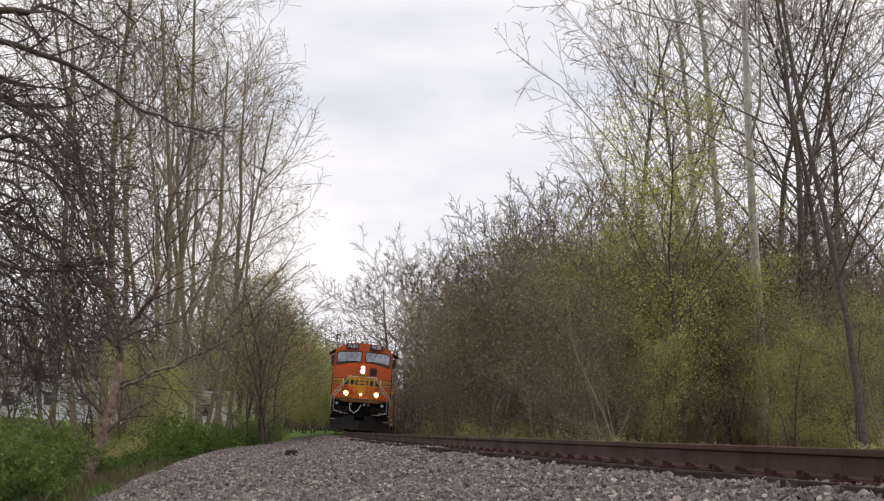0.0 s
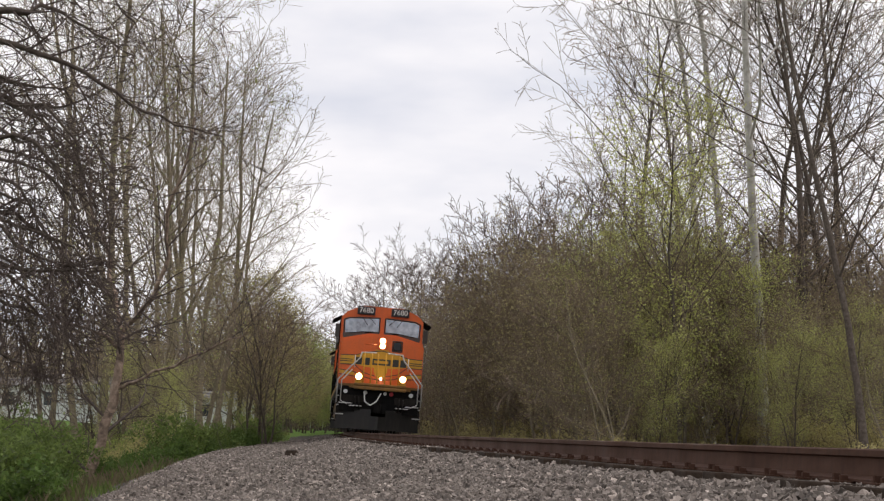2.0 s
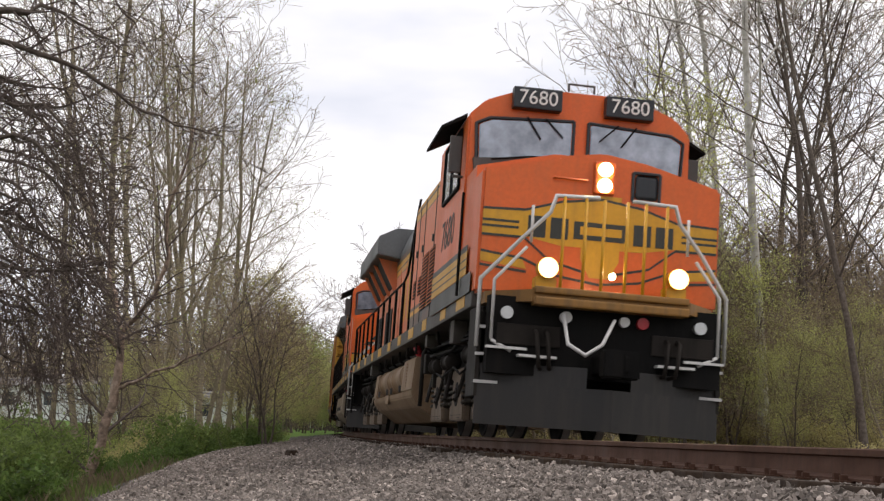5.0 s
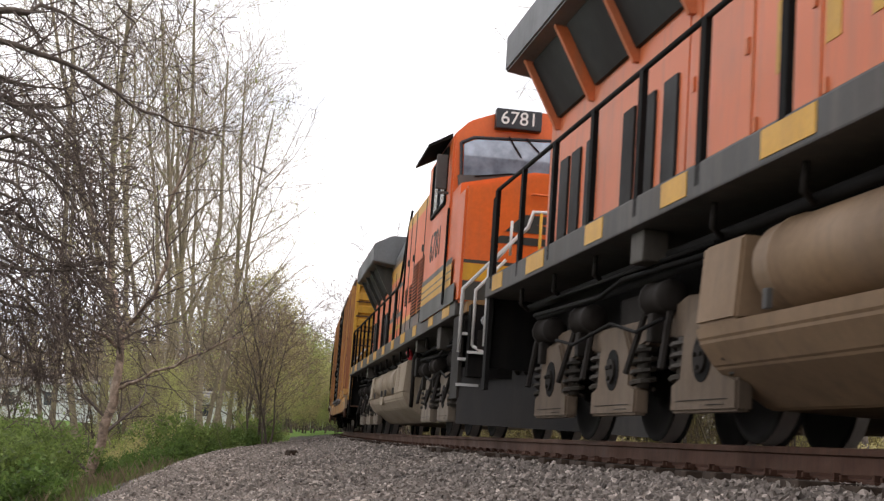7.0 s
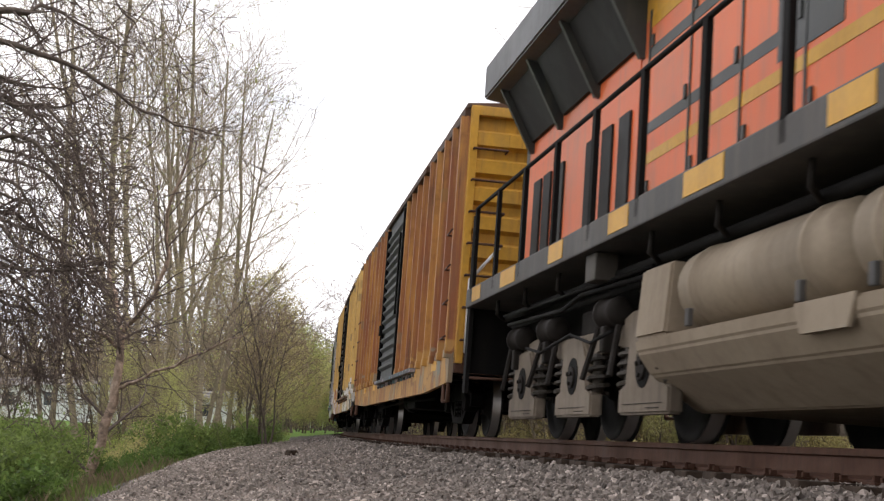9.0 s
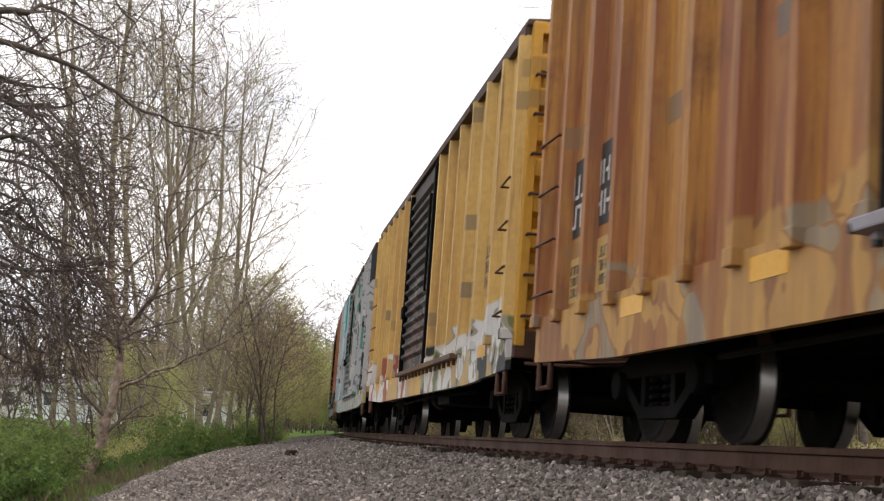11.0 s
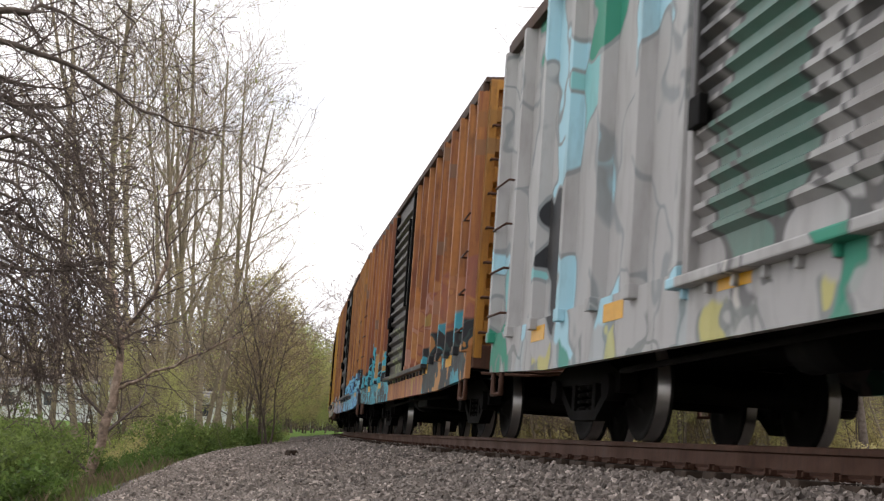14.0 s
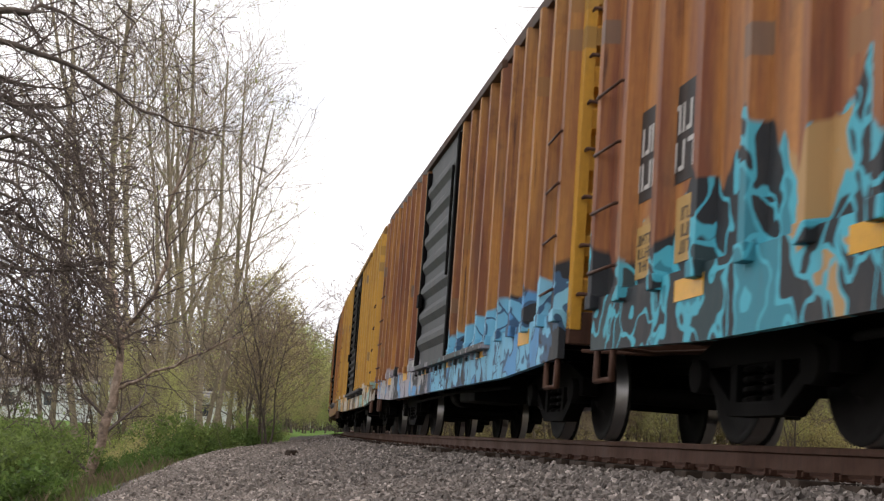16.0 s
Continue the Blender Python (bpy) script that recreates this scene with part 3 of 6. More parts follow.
def far_woods():
    """The unbroken wood behind the nearer trees, too far to tell stem from stem."""
    rng = random.Random(77)
    for label, bands, mat, leafm in (
        ("distant brown wood behind the houses and thickets", [(-60, 470, 125, 165, 11, 420), (430, 640, 150, 210, 14, 320), (640, 1000, 120, 170, 10, 320), (980, 1620, 58, 90, 11, 360)], M_TWIG_DARK, M_LEAF_FAR),):
        wood = Grower(5)
        V, F = [], []
        for x0, x1, d0, d1, h, n in bands:
            for _ in range(n):
                px, d = rng.uniform(x0, x1), rng.uniform(d0, d1)
                p = stand(px, d)
                hh = h * rng.uniform(0.45, 1.0)
                lean = Vector((rng.gauss(0, 0.1), rng.gauss(0, 0.1), 1)).normalized()
                wood.tube(wood.wood, [p, p + lean * hh * 0.5, p + lean * hh], [0.09 * d / 100, 0.06 * d / 100, 0.015], 3)
                for _ in range(20):
                    f = rng.uniform(0.1, 1.0)
                    q = p + lean * hh * f
                    a = rng.uniform(0, 6.28)
                    e = q + Vector((math.cos(a), math.sin(a), rng.uniform(0.3, 1.2))) * rng.uniform(0.4, 1.5) * (1.2 - f * 0.6)
                    wood.tube(wood.twig, [q, e], [0.028 * d / 100, 0.012 * d / 100], 3)
                    for _ in range(1):
                        c = q.lerp(e, rng.uniform(0.4, 1.0)) + Vector((rng.gauss(0, 0.2), rng.gauss(0, 0.2), rng.gauss(0, 0.2)))
                        u = Vector((rng.gauss(0, 1), rng.gauss(0, 1), rng.gauss(0, 1))).normalized()
                        w = u.cross(Vector((rng.gauss(0, 1), rng.gauss(0, 1), rng.gauss(0, 1)))).normalized()
                        s = rng.uniform(0.10, 0.26)
                        k = len(V)
                        V.extend((c - u * s, c + w * s * 0.5, c + u * s, c - w * s * 0.5))
                        F.append((k, k + 1, k + 2, k + 3))
        me = raw_mesh("far_wood", wood.wood[0] + wood.twig[0] + V, wood.wood[1] + [tuple(i + len(wood.wood[0]) for i in f) for f in wood.twig[1]] + [tuple(i + len(wood.wood[0]) + len(wood.twig[0]) for i in f) for f in F], mat, leafm)
        nw = len(wood.wood[1]) + len(wood.twig[1])
        for k, f in enumerate(me.polygons):
            f.material_index = 1 if k >= nw else 0
        tagged(new("far_woods", me), label, "woods", kind="stuff")


def undergrowth():
    """Weeds, dead stalks and bramble leaves on the slope below the ballast."""
    rng = random.Random(52)
    V, F, mats = [], [], []
    for _ in range(5200):
        sd = 18 + 62 * rng.random() ** 0.8
        o = -6.0 - narrowing(sd) - 15 * rng.random() ** 1.3
        p = beside(sd, o, ground_z(o, sd))
        green = noise.noise(Vector((p.x * 0.4, p.y * 0.25, 2))) + rng.uniform(-0.25, 0.25)
        dead = green < 0.10
        for _ in range(9 if dead else 16):
            a = rng.uniform(0, 6.28)
            q = p + Vector((rng.gauss(0, 0.25), rng.gauss(0, 0.25), 0))
            h = rng.uniform(0.12, 0.42) if dead else rng.uniform(0.06, 0.24)
            tip = q + Vector((math.cos(a) * h * 0.5, math.sin(a) * h * 0.5, h))
            w = Vector((-math.sin(a), math.cos(a), 0)) * (0.004 if dead else 0.012)
            k = len(V)
            mid = q.lerp(tip, 0.55) + Vector((0, 0, h * 0.12))
            V.extend((q - w * 0.6, q + w * 0.6, mid + w, tip, mid - w))
            F.append((k, k + 1, k + 2, k + 3, k + 4))
            mats.append(1 if dead else 0)
    me = raw_mesh("undergrowth", V, F, M_LEAF_GREEN, M_LEAF_STRAW)
    me.polygons.foreach_set("material_index", mats)
    tagged(new("undergrowth", me), "tangled green weeds and dead straw stalks on the bank", "undergrowth", kind="stuff")


def build_woods():
    rng = random.Random(11)
    W = "trees of the wood"
    plant(make_tree("poplar", 1, M_BARK_GREY, M_TWIG, label="tall slender bare tree with grey bark and upswept twigs", group=W),
          [(165, 48, 0.95), (235, 56, 1.0), (335, 62, 1.0), (366, 72, 1.12), (300, 78, 1.15)], 2)
    plant(make_tree("poplar", 8, M_BARK_GREY, M_TWIG, M_LEAF_FRESH, 0.8, 0.09, 0.12, label="tall bare tree with grey bark and a few swelling buds", group=W),
          [(280, 50, 0.88), (356, 64, 1.04), (90, 66, 1.0), (402, 84, 0.98)], 3)
    plant(make_tree("maple", 4, M_BARK_DARK, M_TWIG, label="tall spreading bare tree with dark bark", group=W),
          [(1145, 54, 0.98), (1440, 44, 0.95), (1230, 60, 1.08), (1500, 52, 1.05), (1360, 56, 1.08), (1112, 60, 0.78), (1480, 47, 0.92), (1400, 52, 0.95)], 4)
    plant(make_tree("broad", 14, M_BARK_DARK, M_TWIG_DARK, label="broad bare tree standing where the line curves away", group=W),
          [(738, 140, 1.02), (692, 150, 0.96), (795, 132, 0.95), (850, 108, 0.79), (905, 92, 0.74), (955, 80, 0.72), (1005, 70, 0.72)], 14)
    T = "thicket trees"
    spots = [(px, 46 + (1000 - px) * 0.13 + rng.uniform(-4, 8), rng.uniform(0.85, 1.12) * (0.9 if px < 850 else 1.0)) for px in range(735, 1040, 26)]
    spots += [(px, rng.uniform(36, 48), rng.uniform(0.5, 0.85)) for px in range(1040, 1600, 42)]
    plant(make_tree("shrub_tree", 5, M_BARK_GREY, M_TWIG_RED, M_LEAF_OLIVE, 2, 0.07, 0.2, label="thicket tree in olive-brown bud", group=T), spots, 5)
    spots = [(px, 60 + (1000 - px) * 0.12 + rng.uniform(-4, 8), rng.uniform(0.95, 1.2) * (0.9 if px < 850 else 1.0)) for px in range(745, 1050, 36)]
    spots += [(px, rng.uniform(46, 75), rng.uniform(0.5, 0.8)) for px in (-20, 20, 170, 205, 262, 300, 455, 475)]
    spots += [(px, rng.uniform(42, 58), rng.uniform(0.7, 1.1)) for px in range(1060, 1600, 50)]
    plant(make_tree("shrub_tree", 6, M_BARK_DARK, M_TWIG_RED, M_LEAF_RUST, 1, 0.055, 0.12, label="thicket tree with reddish-brown twigs", group=T), spots, 6)
    plant(make_tree("round_tree", 27, M_BARK_DARK, M_TWIG_RED, M_LEAF_OLIVE, 7, 0.12, 0.30, label="round-crowned tree hazed with olive spring buds", group=T),
          [(435, 84, 0.86), (464, 92, 0.82), (490, 99, 0.78), (516, 107, 0.76), (541, 113, 0.72), (420, 96, 0.88)], 27)
    plant(make_tree("round_tree", 29, M_BARK_DARK, M_TWIG, M_LEAF_FRESH, 8, 0.14, 0.36, label="round-crowned tree in fresh yellow-green leaf", group=T),
          [(503, 112, 0.78), (556, 120, 0.72), (578, 128, 0.72), (598, 140, 0.74), (616, 162, 0.76), (530, 130, 0.82)], 29)
    plant(make_tree("young_tree", 7, M_BARK_DARK, M_TWIG, M_LEAF_LIME, 5, 0.11, 0.34, label="young tree in bright yellow-green new leaf", group="trees in new leaf"),
          [(1205, 40, 0.68), (1105, 42, 0.66), (1290, 41, 0.66), (1150, 46, 0.76), (1245, 48, 0.78), (1510, 37, 0.40), (1165, 38, 0.42), (1400, 37, 0.36), (635, 190, 0.9), (255, 42, 0.36), (510, 88, 0.36), (320, 47, 0.3)], 7)
    plant(make_tree("young_tree", 17, M_BARK_GREY, M_TWIG, M_LEAF_OLIVE, 2, 0.09, 0.2, label="young tree hazed with olive-yellow catkins", group="trees in new leaf"),
          [(230, 44, 0.5), (265, 48, 0.6), (1330, 44, 0.62), (1460, 40, 0.6), (1550, 42, 0.6), (300, 58, 0.5), (25, 58, 0.55), (1000, 56, 0.7)], 17)
    plant(make_tree("sycamore", 9, M_BARK_PALE, M_BARK_PALE, label="tall pale sycamore with peeling white bark", group="sycamores"),
          [(1302, 50, 0.95), (1347, 43, 1.0), (1255, 60, 1.05)], 8)
    plant(make_tree("dark_tree", 12, M_BARK_DARK, M_TWIG_DARK, label="dark bare tree with long spreading limbs", group="dark trees"),
          [(1530, 34, 0.95), (1580, 38, 0.95), (1425, 46, 0.9)], 9)
    leaning_tree()
    overhanging_tree()
    far_woods()
    for seed, leaf, label, hh, n, spots in (
        (21, M_LEAF_GREEN, "dense dark green bush on the bank", 1.8, 4600, [(-5, 25, 0.8), (-45, 27, 0.95), (40, 29, 0.85), (85, 33, 0.95), (20, 34, 1.05), (60, 39, 1.1), (110, 38, 0.9), (312, 40, 0.95), (340, 43, 0.85), (366, 46, 0.8), (300, 47, 0.8), (392, 51, 0.72), (425, 56, 0.72), (452, 61, 1.0), (475, 66, 0.8), (-20, 42, 1.2)]),
        (24, M_LEAF_DEEP, "low deep green bramble on the bank", 1.1, 4200, [(10, 22, 0.8), (60, 24, 0.7), (100, 27, 0.75), (0, 29, 1.0), (48, 33, 1.0), (262, 33, 0.6), (290, 36, 0.7), (325, 39, 0.8), (360, 43, 0.75), (405, 49, 0.8), (440, 54, 0.8), (205, 36, 0.7), (232, 38, 0.75)]),
        (22, M_LEAF_FRESH, "straggling yellow-green bush on the bank", 1.9, 3600, [(245, 42, 0.75), (270, 46, 1.0), (292, 54, 1.0), (185, 46, 1.0), (440, 84, 1.0), (458, 92, 1.1), (480, 74, 0.8), (225, 50, 1.1)]),
        (23, M_LEAF_OLIVE, "sparse olive bush beside the track", 1.6, 3600, [(280, 40, 0.7), (200, 42, 0.8), (150, 40, 0.7), (1180, 30, 0.8), (1290, 29, 0.8), (1400, 28, 0.8), (1500, 27, 0.8), (1080, 34, 0.9), (980, 40, 0.9), (900, 46, 1.0), (830, 56, 1.0), (1240, 33, 0.9), (1560, 30, 0.9), (1130, 44, 1.5), (1210, 46, 1.5), (1320, 44, 1.5), (1390, 42, 1.4), (1470, 40, 1.4), (1040, 50, 1.5), (950, 58, 1.6), (870, 66, 1.6), (790, 80, 1.7), (1540, 38, 1.3)]),
    ):
        plant(make_bush(seed, leaf, label, hh, n=n, size=0.12 if n > 4000 else 0.09), spots, seed)
    undergrowth()


build_woods()


# ---- houses beyond the bank ----
M_SIDING = worn("white_house_siding", (0.72, 0.73, 0.74), (0.45, 0.44, 0.42), 0.2, 0.6)
M_SHINGLE = worn("grey_house_roof", (0.22, 0.21, 0.21), (0.12, 0.11, 0.10), 0.4, 0.85)
M_WINDOW = worn("dark_window_glass", (0.04, 0.05, 0.06), (0.10, 0.10, 0.10), 0.2, 0.15)


def mobile_home(px, depth, turn, length, width, label):
    t = thing("mobile_home", label, "house", "houses")
    p = stand(px, depth)
    t.matrix_basis = Matrix.Translation(p) @ Matrix.Rotation(radians(turn), 4, "Z")
    bm = B()
    box(bm, -length / 2, length / 2, -width / 2, width / 2, -0.3, 2.6)
    wall = part("wall", bm, M_SIDING, t)
    for k in range(9):
        bm = B()
        box(bm, -length / 2 - 0.01, length / 2 + 0.01, -width / 2 - 0.02, width / 2 + 0.02, 0.3 + k * 0.25, 0.315 + k * 0.25)
        part("siding_lap", bm, M_SIDING, wall)
    bm = B()
    prism(bm, [(-width / 2 - 0.3, 2.6), (width / 2 + 0.3, 2.6), (0, 3.3)], -length / 2 - 0.25, length / 2 + 0.25, "x")
    part("roof", bm, M_SHINGLE, t)
    for k in range(max(1, int(length / 3.2))):
        x = -length / 2 + 1.4 + k * 3.1
        bm = B()
        box(bm, x, x + 0.9, -width / 2 - 0.05, -width / 2 + 0.05, 1.1, 2.1)
        wn_ = part("window", bm, M_WINDOW, t)
        bm = B()
        for a, b, c, d in ((-0.06, 0.0, 1.04, 2.16), (0.9, 0.96, 1.04, 2.16), (-0.06, 0.96, 1.04, 1.1), (-0.06, 0.96, 2.1, 2.16)):
            box(bm, x + a, x + b, -width / 2 - 0.07, -width / 2 - 0.01, c, d)
        part("window_frame", bm, M_SIDING, wn_)


mobile_home(70, 108, -8, 13, 4.5, "white-sided mobile home with grey roof behind the trees")
mobile_home(382, 118, 12, 6.2, 4.2, "small white mobile home seen through the trees")
mobile_home(568, 205, 5, 3.4, 3.0, "pale low shed beyond the lawn")


def debris():
    t = thing("tie_fragment", "dark broken chunk of timber lying on the ballast", "debris")
    p = ahead(517, 803, 26)
    o, s = offset_of(p)
    t.matrix_basis = Matrix.Translation((p.x, p.y, ground_z(o, s) + 0.03)) @ Matrix.Rotation(0.6, 4, "Z")
    bm = B()
    prism(bm, [(-0.13, -0.03), (0.10, -0.04), (0.14, 0.03), (0.06, 0.10), (-0.02, 0.07), (-0.09, 0.09)], -0.07, 0.08, "y", 0.012)
    part("wood_chunk", bm, M_TIE, t)
    t2 = thing("stick", "thin dark stick lying on the ballast", "debris")
    p = ahead(500, 879, 9.0)
    o, s = offset_of(p)
    t2.matrix_basis = Matrix.Translation((p.x, p.y, ground_z(o, s) + 0.02))
    bm = B()
    pipe(bm, [(-0.12, 0, 0.02), (0, 0.02, 0.035), (0.13, -0.01, 0.025)], 0.008, 6)
    part("twig", bm, M_TIE, t2)


debris()
# ---- the train: paints ----
RUST, SOOT = (0.10, 0.045, 0.022), (0.018, 0.016, 0.015)


def banded(name, bands, dirt, grime=0.4, rough=0.45):
    """Loco paint in level bands: (height in metres, colour) from below upwards."""
    mat, nt, bs, co = shader(name, rough, 0, 0.45)
    sep = nt.nodes.new("ShaderNodeSeparateXYZ")
    nt.links.new(co, sep.inputs[0])
    div = nt.nodes.new("ShaderNodeMath")
    div.operation = "DIVIDE"
    div.inputs[1].default_value = 5.0
    nt.links.new(sep.outputs[2], div.inputs[0])
    r = nt.nodes.new("ShaderNodeValToRGB")
    r.color_ramp.interpolation = "CONSTANT"
    e = r.color_ramp.elements
    while len(e) < len(bands):
        e.new(0.5)
    for el, (z, c) in zip(e, bands):
        el.position, el.color = z / 5.0, (*c, 1)
    nt.links.new(div.outputs[0], r.inputs[0])
    fade = noise_of(nt, co, 1.3, 5, 0.6)
    c = mixed(nt, ramp_of(nt, fade, [(0.35, (0, 0, 0)), (0.75, (0.30,) * 3)]), r.outputs[0], (0.64, 0.22, 0.10))
    run = noise_of(nt, mapped(nt, co, (4, 4, 0.45)), 1.5, 5, 0.62)
    c = mixed(nt, ramp_of(nt, run, [(0.5, (0, 0, 0)), (0.82, (grime,) * 3)]), c, dirt)
    big = noise_of(nt, co, 0.7, 6, 0.65)
    c = mixed(nt, ramp_of(nt, big, [(0.5, (0, 0, 0)), (0.8, (grime,) * 3)]), c, dirt)
    nt.links.new(c, bs.inputs["Base Color"])
    relief(nt, bs, noise_of(nt, co, 9, 3), 0.06, 0.01)
    return mat


ORANGE, YELLOW, DKGREEN = (0.70, 0.125, 0.018), (0.62, 0.32, 0.018), (0.028, 0.032, 0.030)
M_ORANGE = worn("orange_enamel", ORANGE, (0.30, 0.10, 0.04), 0.25, 0.38)
M_ORANGE_DIM = worn("faded_orange_enamel", (0.66, 0.17, 0.06), (0.33, 0.16, 0.09), 0.4, 0.5)
M_YELLOW = worn("yellow_enamel", YELLOW, (0.25, 0.13, 0.03), 0.3, 0.45)
M_GRIMY = worn("grimy_yellow_steel", (0.26, 0.125, 0.025), (0.07, 0.045, 0.025), 0.6, 0.6)
M_STRIPE = worn("dark_green_enamel", DKGREEN, (0.08, 0.07, 0.05), 0.3, 0.45)
M_BLACK = worn("black_frame_paint", (0.0045, 0.0042, 0.004), (0.014, 0.011, 0.009), 0.4, 0.85, spec=0.15)
M_GREY = worn("dusty_dark_grey", (0.055, 0.053, 0.05), (0.12, 0.10, 0.085), 0.5, 0.6)
M_WINGGREY = worn("dark_grey_roof_paint", (0.13, 0.135, 0.14), (0.07, 0.068, 0.066), 0.4, 0.55)
M_TAN = worn("dust_coated_tank", (0.30, 0.24, 0.17), (0.15, 0.11, 0.075), 0.5, 0.7)
M_TANK_BROWN = worn("brown_dusted_tank", (0.24, 0.155, 0.088), (0.11, 0.07, 0.042), 0.5, 0.6)
M_TRUCK_BROWN = worn("brown_cast_steel", (0.14, 0.098, 0.064), (0.04, 0.03, 0.022), 0.6, 0.75)
M_TRUCK = worn("dusty_cast_steel", (0.20, 0.16, 0.118), (0.05, 0.038, 0.028), 0.6, 0.75)
M_COIL = worn("dusty_spring_steel", (0.055, 0.046, 0.036), (0.02, 0.016, 0.013), 0.6, 0.65)
M_STEPBOX = worn("sooty_step_panel", (0.020, 0.018, 0.016), (0.045, 0.036, 0.029), 0.5, 0.8, spec=0.2)
M_GEAR = worn("oily_brake_gear", (0.020, 0.016, 0.013), (0.008, 0.0065, 0.0055), 0.6, 0.75, spec=0.18)
M_PLOUGH = worn("scuffed_plough_steel", (0.014, 0.013, 0.0125), (0.042, 0.034, 0.028), 0.45, 0.55)
M_WHITE = worn("white_handrail_paint", (0.62, 0.61, 0.59), (0.3, 0.27, 0.24), 0.3, 0.4)
# Wheel colour sunk almost to zero, holding the shade under the train.
M_WHEEL = worn("shade_dark_wheel_steel", (0.009, 0.0075, 0.0065), (0.006, 0.005, 0.004), 0.5, 0.85, 0.0, spec=0.15)
M_TREAD = worn("bright_wheel_tread", (0.4, 0.38, 0.36), (0.2, 0.17, 0.15), 0.3, 0.35, 0.9)
M_RED = worn("red_valve_paint", (0.45, 0.02, 0.03), (0.2, 0.04, 0.03), 0.3, 0.4)
M_GRILLE = worn("black_grille", (0.010, 0.010, 0.010), (0.03, 0.025, 0.02), 0.3, 0.7)
M_NAVY = worn("dark_navy_enamel", (0.014, 0.017, 0.022), (0.06, 0.055, 0.05), 0.25, 0.4)


def make_glass():
    # Blue-grey base and part metal stand in for the sky's reflection.
    mat, nt, bs, co = shader("sky_toned_cab_glass", 0.05, 0.3, 0.8)
    nt.links.new(ramp_of(nt, noise_of(nt, co, 5, 3), [(0.3, (0.14, 0.17, 0.21)), (0.7, (0.30, 0.35, 0.42))]), bs.inputs["Base Color"])
    bs.inputs["Coat Weight"].default_value = 0.8
    bs.inputs["Coat Roughness"].default_value = 0.03
    return mat


def glowing(name, colour, power):
    mat, nt, bs, co = shader(name, 0.3)
    bs.inputs["Base Color"].default_value = (*colour, 1)
    bs.inputs["Emission Color"].default_value = (*colour, 1)
    bs.inputs["Emission Strength"].default_value = power
    return mat


M_GLASS = make_glass()
M_LAMP = glowing("lit_headlamp", (1.0, 0.80, 0.50), 60)
# Orange glow that stands in for the warm halo around lit lamps.
M_LAMP_HALO = glowing("lamp_halo_glow", (1.0, 0.60, 0.20), 5.0)
M_LAMP_OFF = worn("unlit_lamp_lens", (0.45, 0.46, 0.46), (0.3, 0.3, 0.28), 0.2, 0.1, 0.3)
M_DIGIT = worn("white_digit_film", (0.75, 0.75, 0.72), (0.5, 0.5, 0.48), 0.2, 0.5)
M_SIDE_A = banded("faded_orange_hood", [(0, DKGREEN), (1.96, YELLOW), (2.04, DKGREEN), (2.09, (0.64, 0.16, 0.06)), (3.60, DKGREEN), (3.63, YELLOW), (3.74, DKGREEN), (3.77, YELLOW), (3.90, DKGREEN)], (0.20, 0.14, 0.10), 0.45)
M_SIDE_B = banded("orange_hood", [(0, DKGREEN), (1.95, YELLOW), (2.02, (0.70, 0.13, 0.028)), (3.66, YELLOW), (3.92, DKGREEN)], (0.22, 0.17, 0.12), 0.5)


def text_mesh(body, size, mat):
    cu = bpy.data.curves.new("digits", "FONT")
    cu.body, cu.size, cu.extrude, cu.align_x, cu.align_y = body, size, 0.004, "CENTER", "CENTER"
    ob = bpy.data.objects.new("digits", cu)
    scene.collection.objects.link(ob)
    me = bpy.data.meshes.new_from_object(ob.evaluated_get(bpy.context.evaluated_depsgraph_get()))
    bpy.data.objects.remove(ob)
    me.materials.clear()
    me.materials.append(mat)
    return me


# ---- locomotive ----
WHEELSETS = []


def wheelset_mesh(r):
    """Axle and both flanged wheels as one turned solid about the x axis."""
    half = [(0.0, 0.085), (0.64, 0.085), (0.66, 0.15), (0.685, r * 0.45), (0.685, r - 0.05), (0.675, r - 0.04), (0.675, r + 0.02), (0.685, r + 0.028), (0.70, r + 0.01), (0.705, r), (0.815, r - 0.004), (0.82, r - 0.02), (0.82, r - 0.06), (0.79, r - 0.085), (0.765, r * 0.5), (0.80, 0.17), (0.86, 0.15), (0.862, 0.085), (1.05, 0.085)]
    profile = [(-x, q) for x, q in half[:0:-1]] + half
    bm = B()
    n = 28
    rings = [[bm.verts.new((x, math.cos(2 * math.pi * j / n) * q, math.sin(2 * math.pi * j / n) * q)) for j in range(n)] for x, q in profile]
    for (xa, qa), (xb, qb), u, w in zip(profile, profile[1:], rings, rings[1:]):
        tread = min(abs(xa), abs(xb)) > 0.70 and min(qa, qb) > r - 0.015
        for j in range(n):
            f = bm.faces.new((u[j], u[(j + 1) % n], w[(j + 1) % n], w[j]))
            f.smooth = True
            f.material_index = 1 if tread else 0
    bm.faces.new(rings[0])
    bm.faces.new(rings[-1])
    bmesh.ops.recalc_face_normals(bm, faces=bm.faces[:])
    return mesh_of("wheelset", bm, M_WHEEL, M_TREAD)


def axle(parent, mesh, y, r):
    w = part("wheelset", mesh, None, parent)
    WHEELSETS.append((w, y, r))
    w.location = (0, y, r)
    return w


def spring_coils(bm, x, y, z0, z1, r=0.085, turns=5):
    n = turns * 9
    pipe(bm, [(x + math.cos(i * 2 * math.pi / 9) * r, y + math.sin(i * 2 * math.pi / 9) * r, z0 + (z1 - z0) * i / n) for i in range(n + 1)], 0.02, 5)


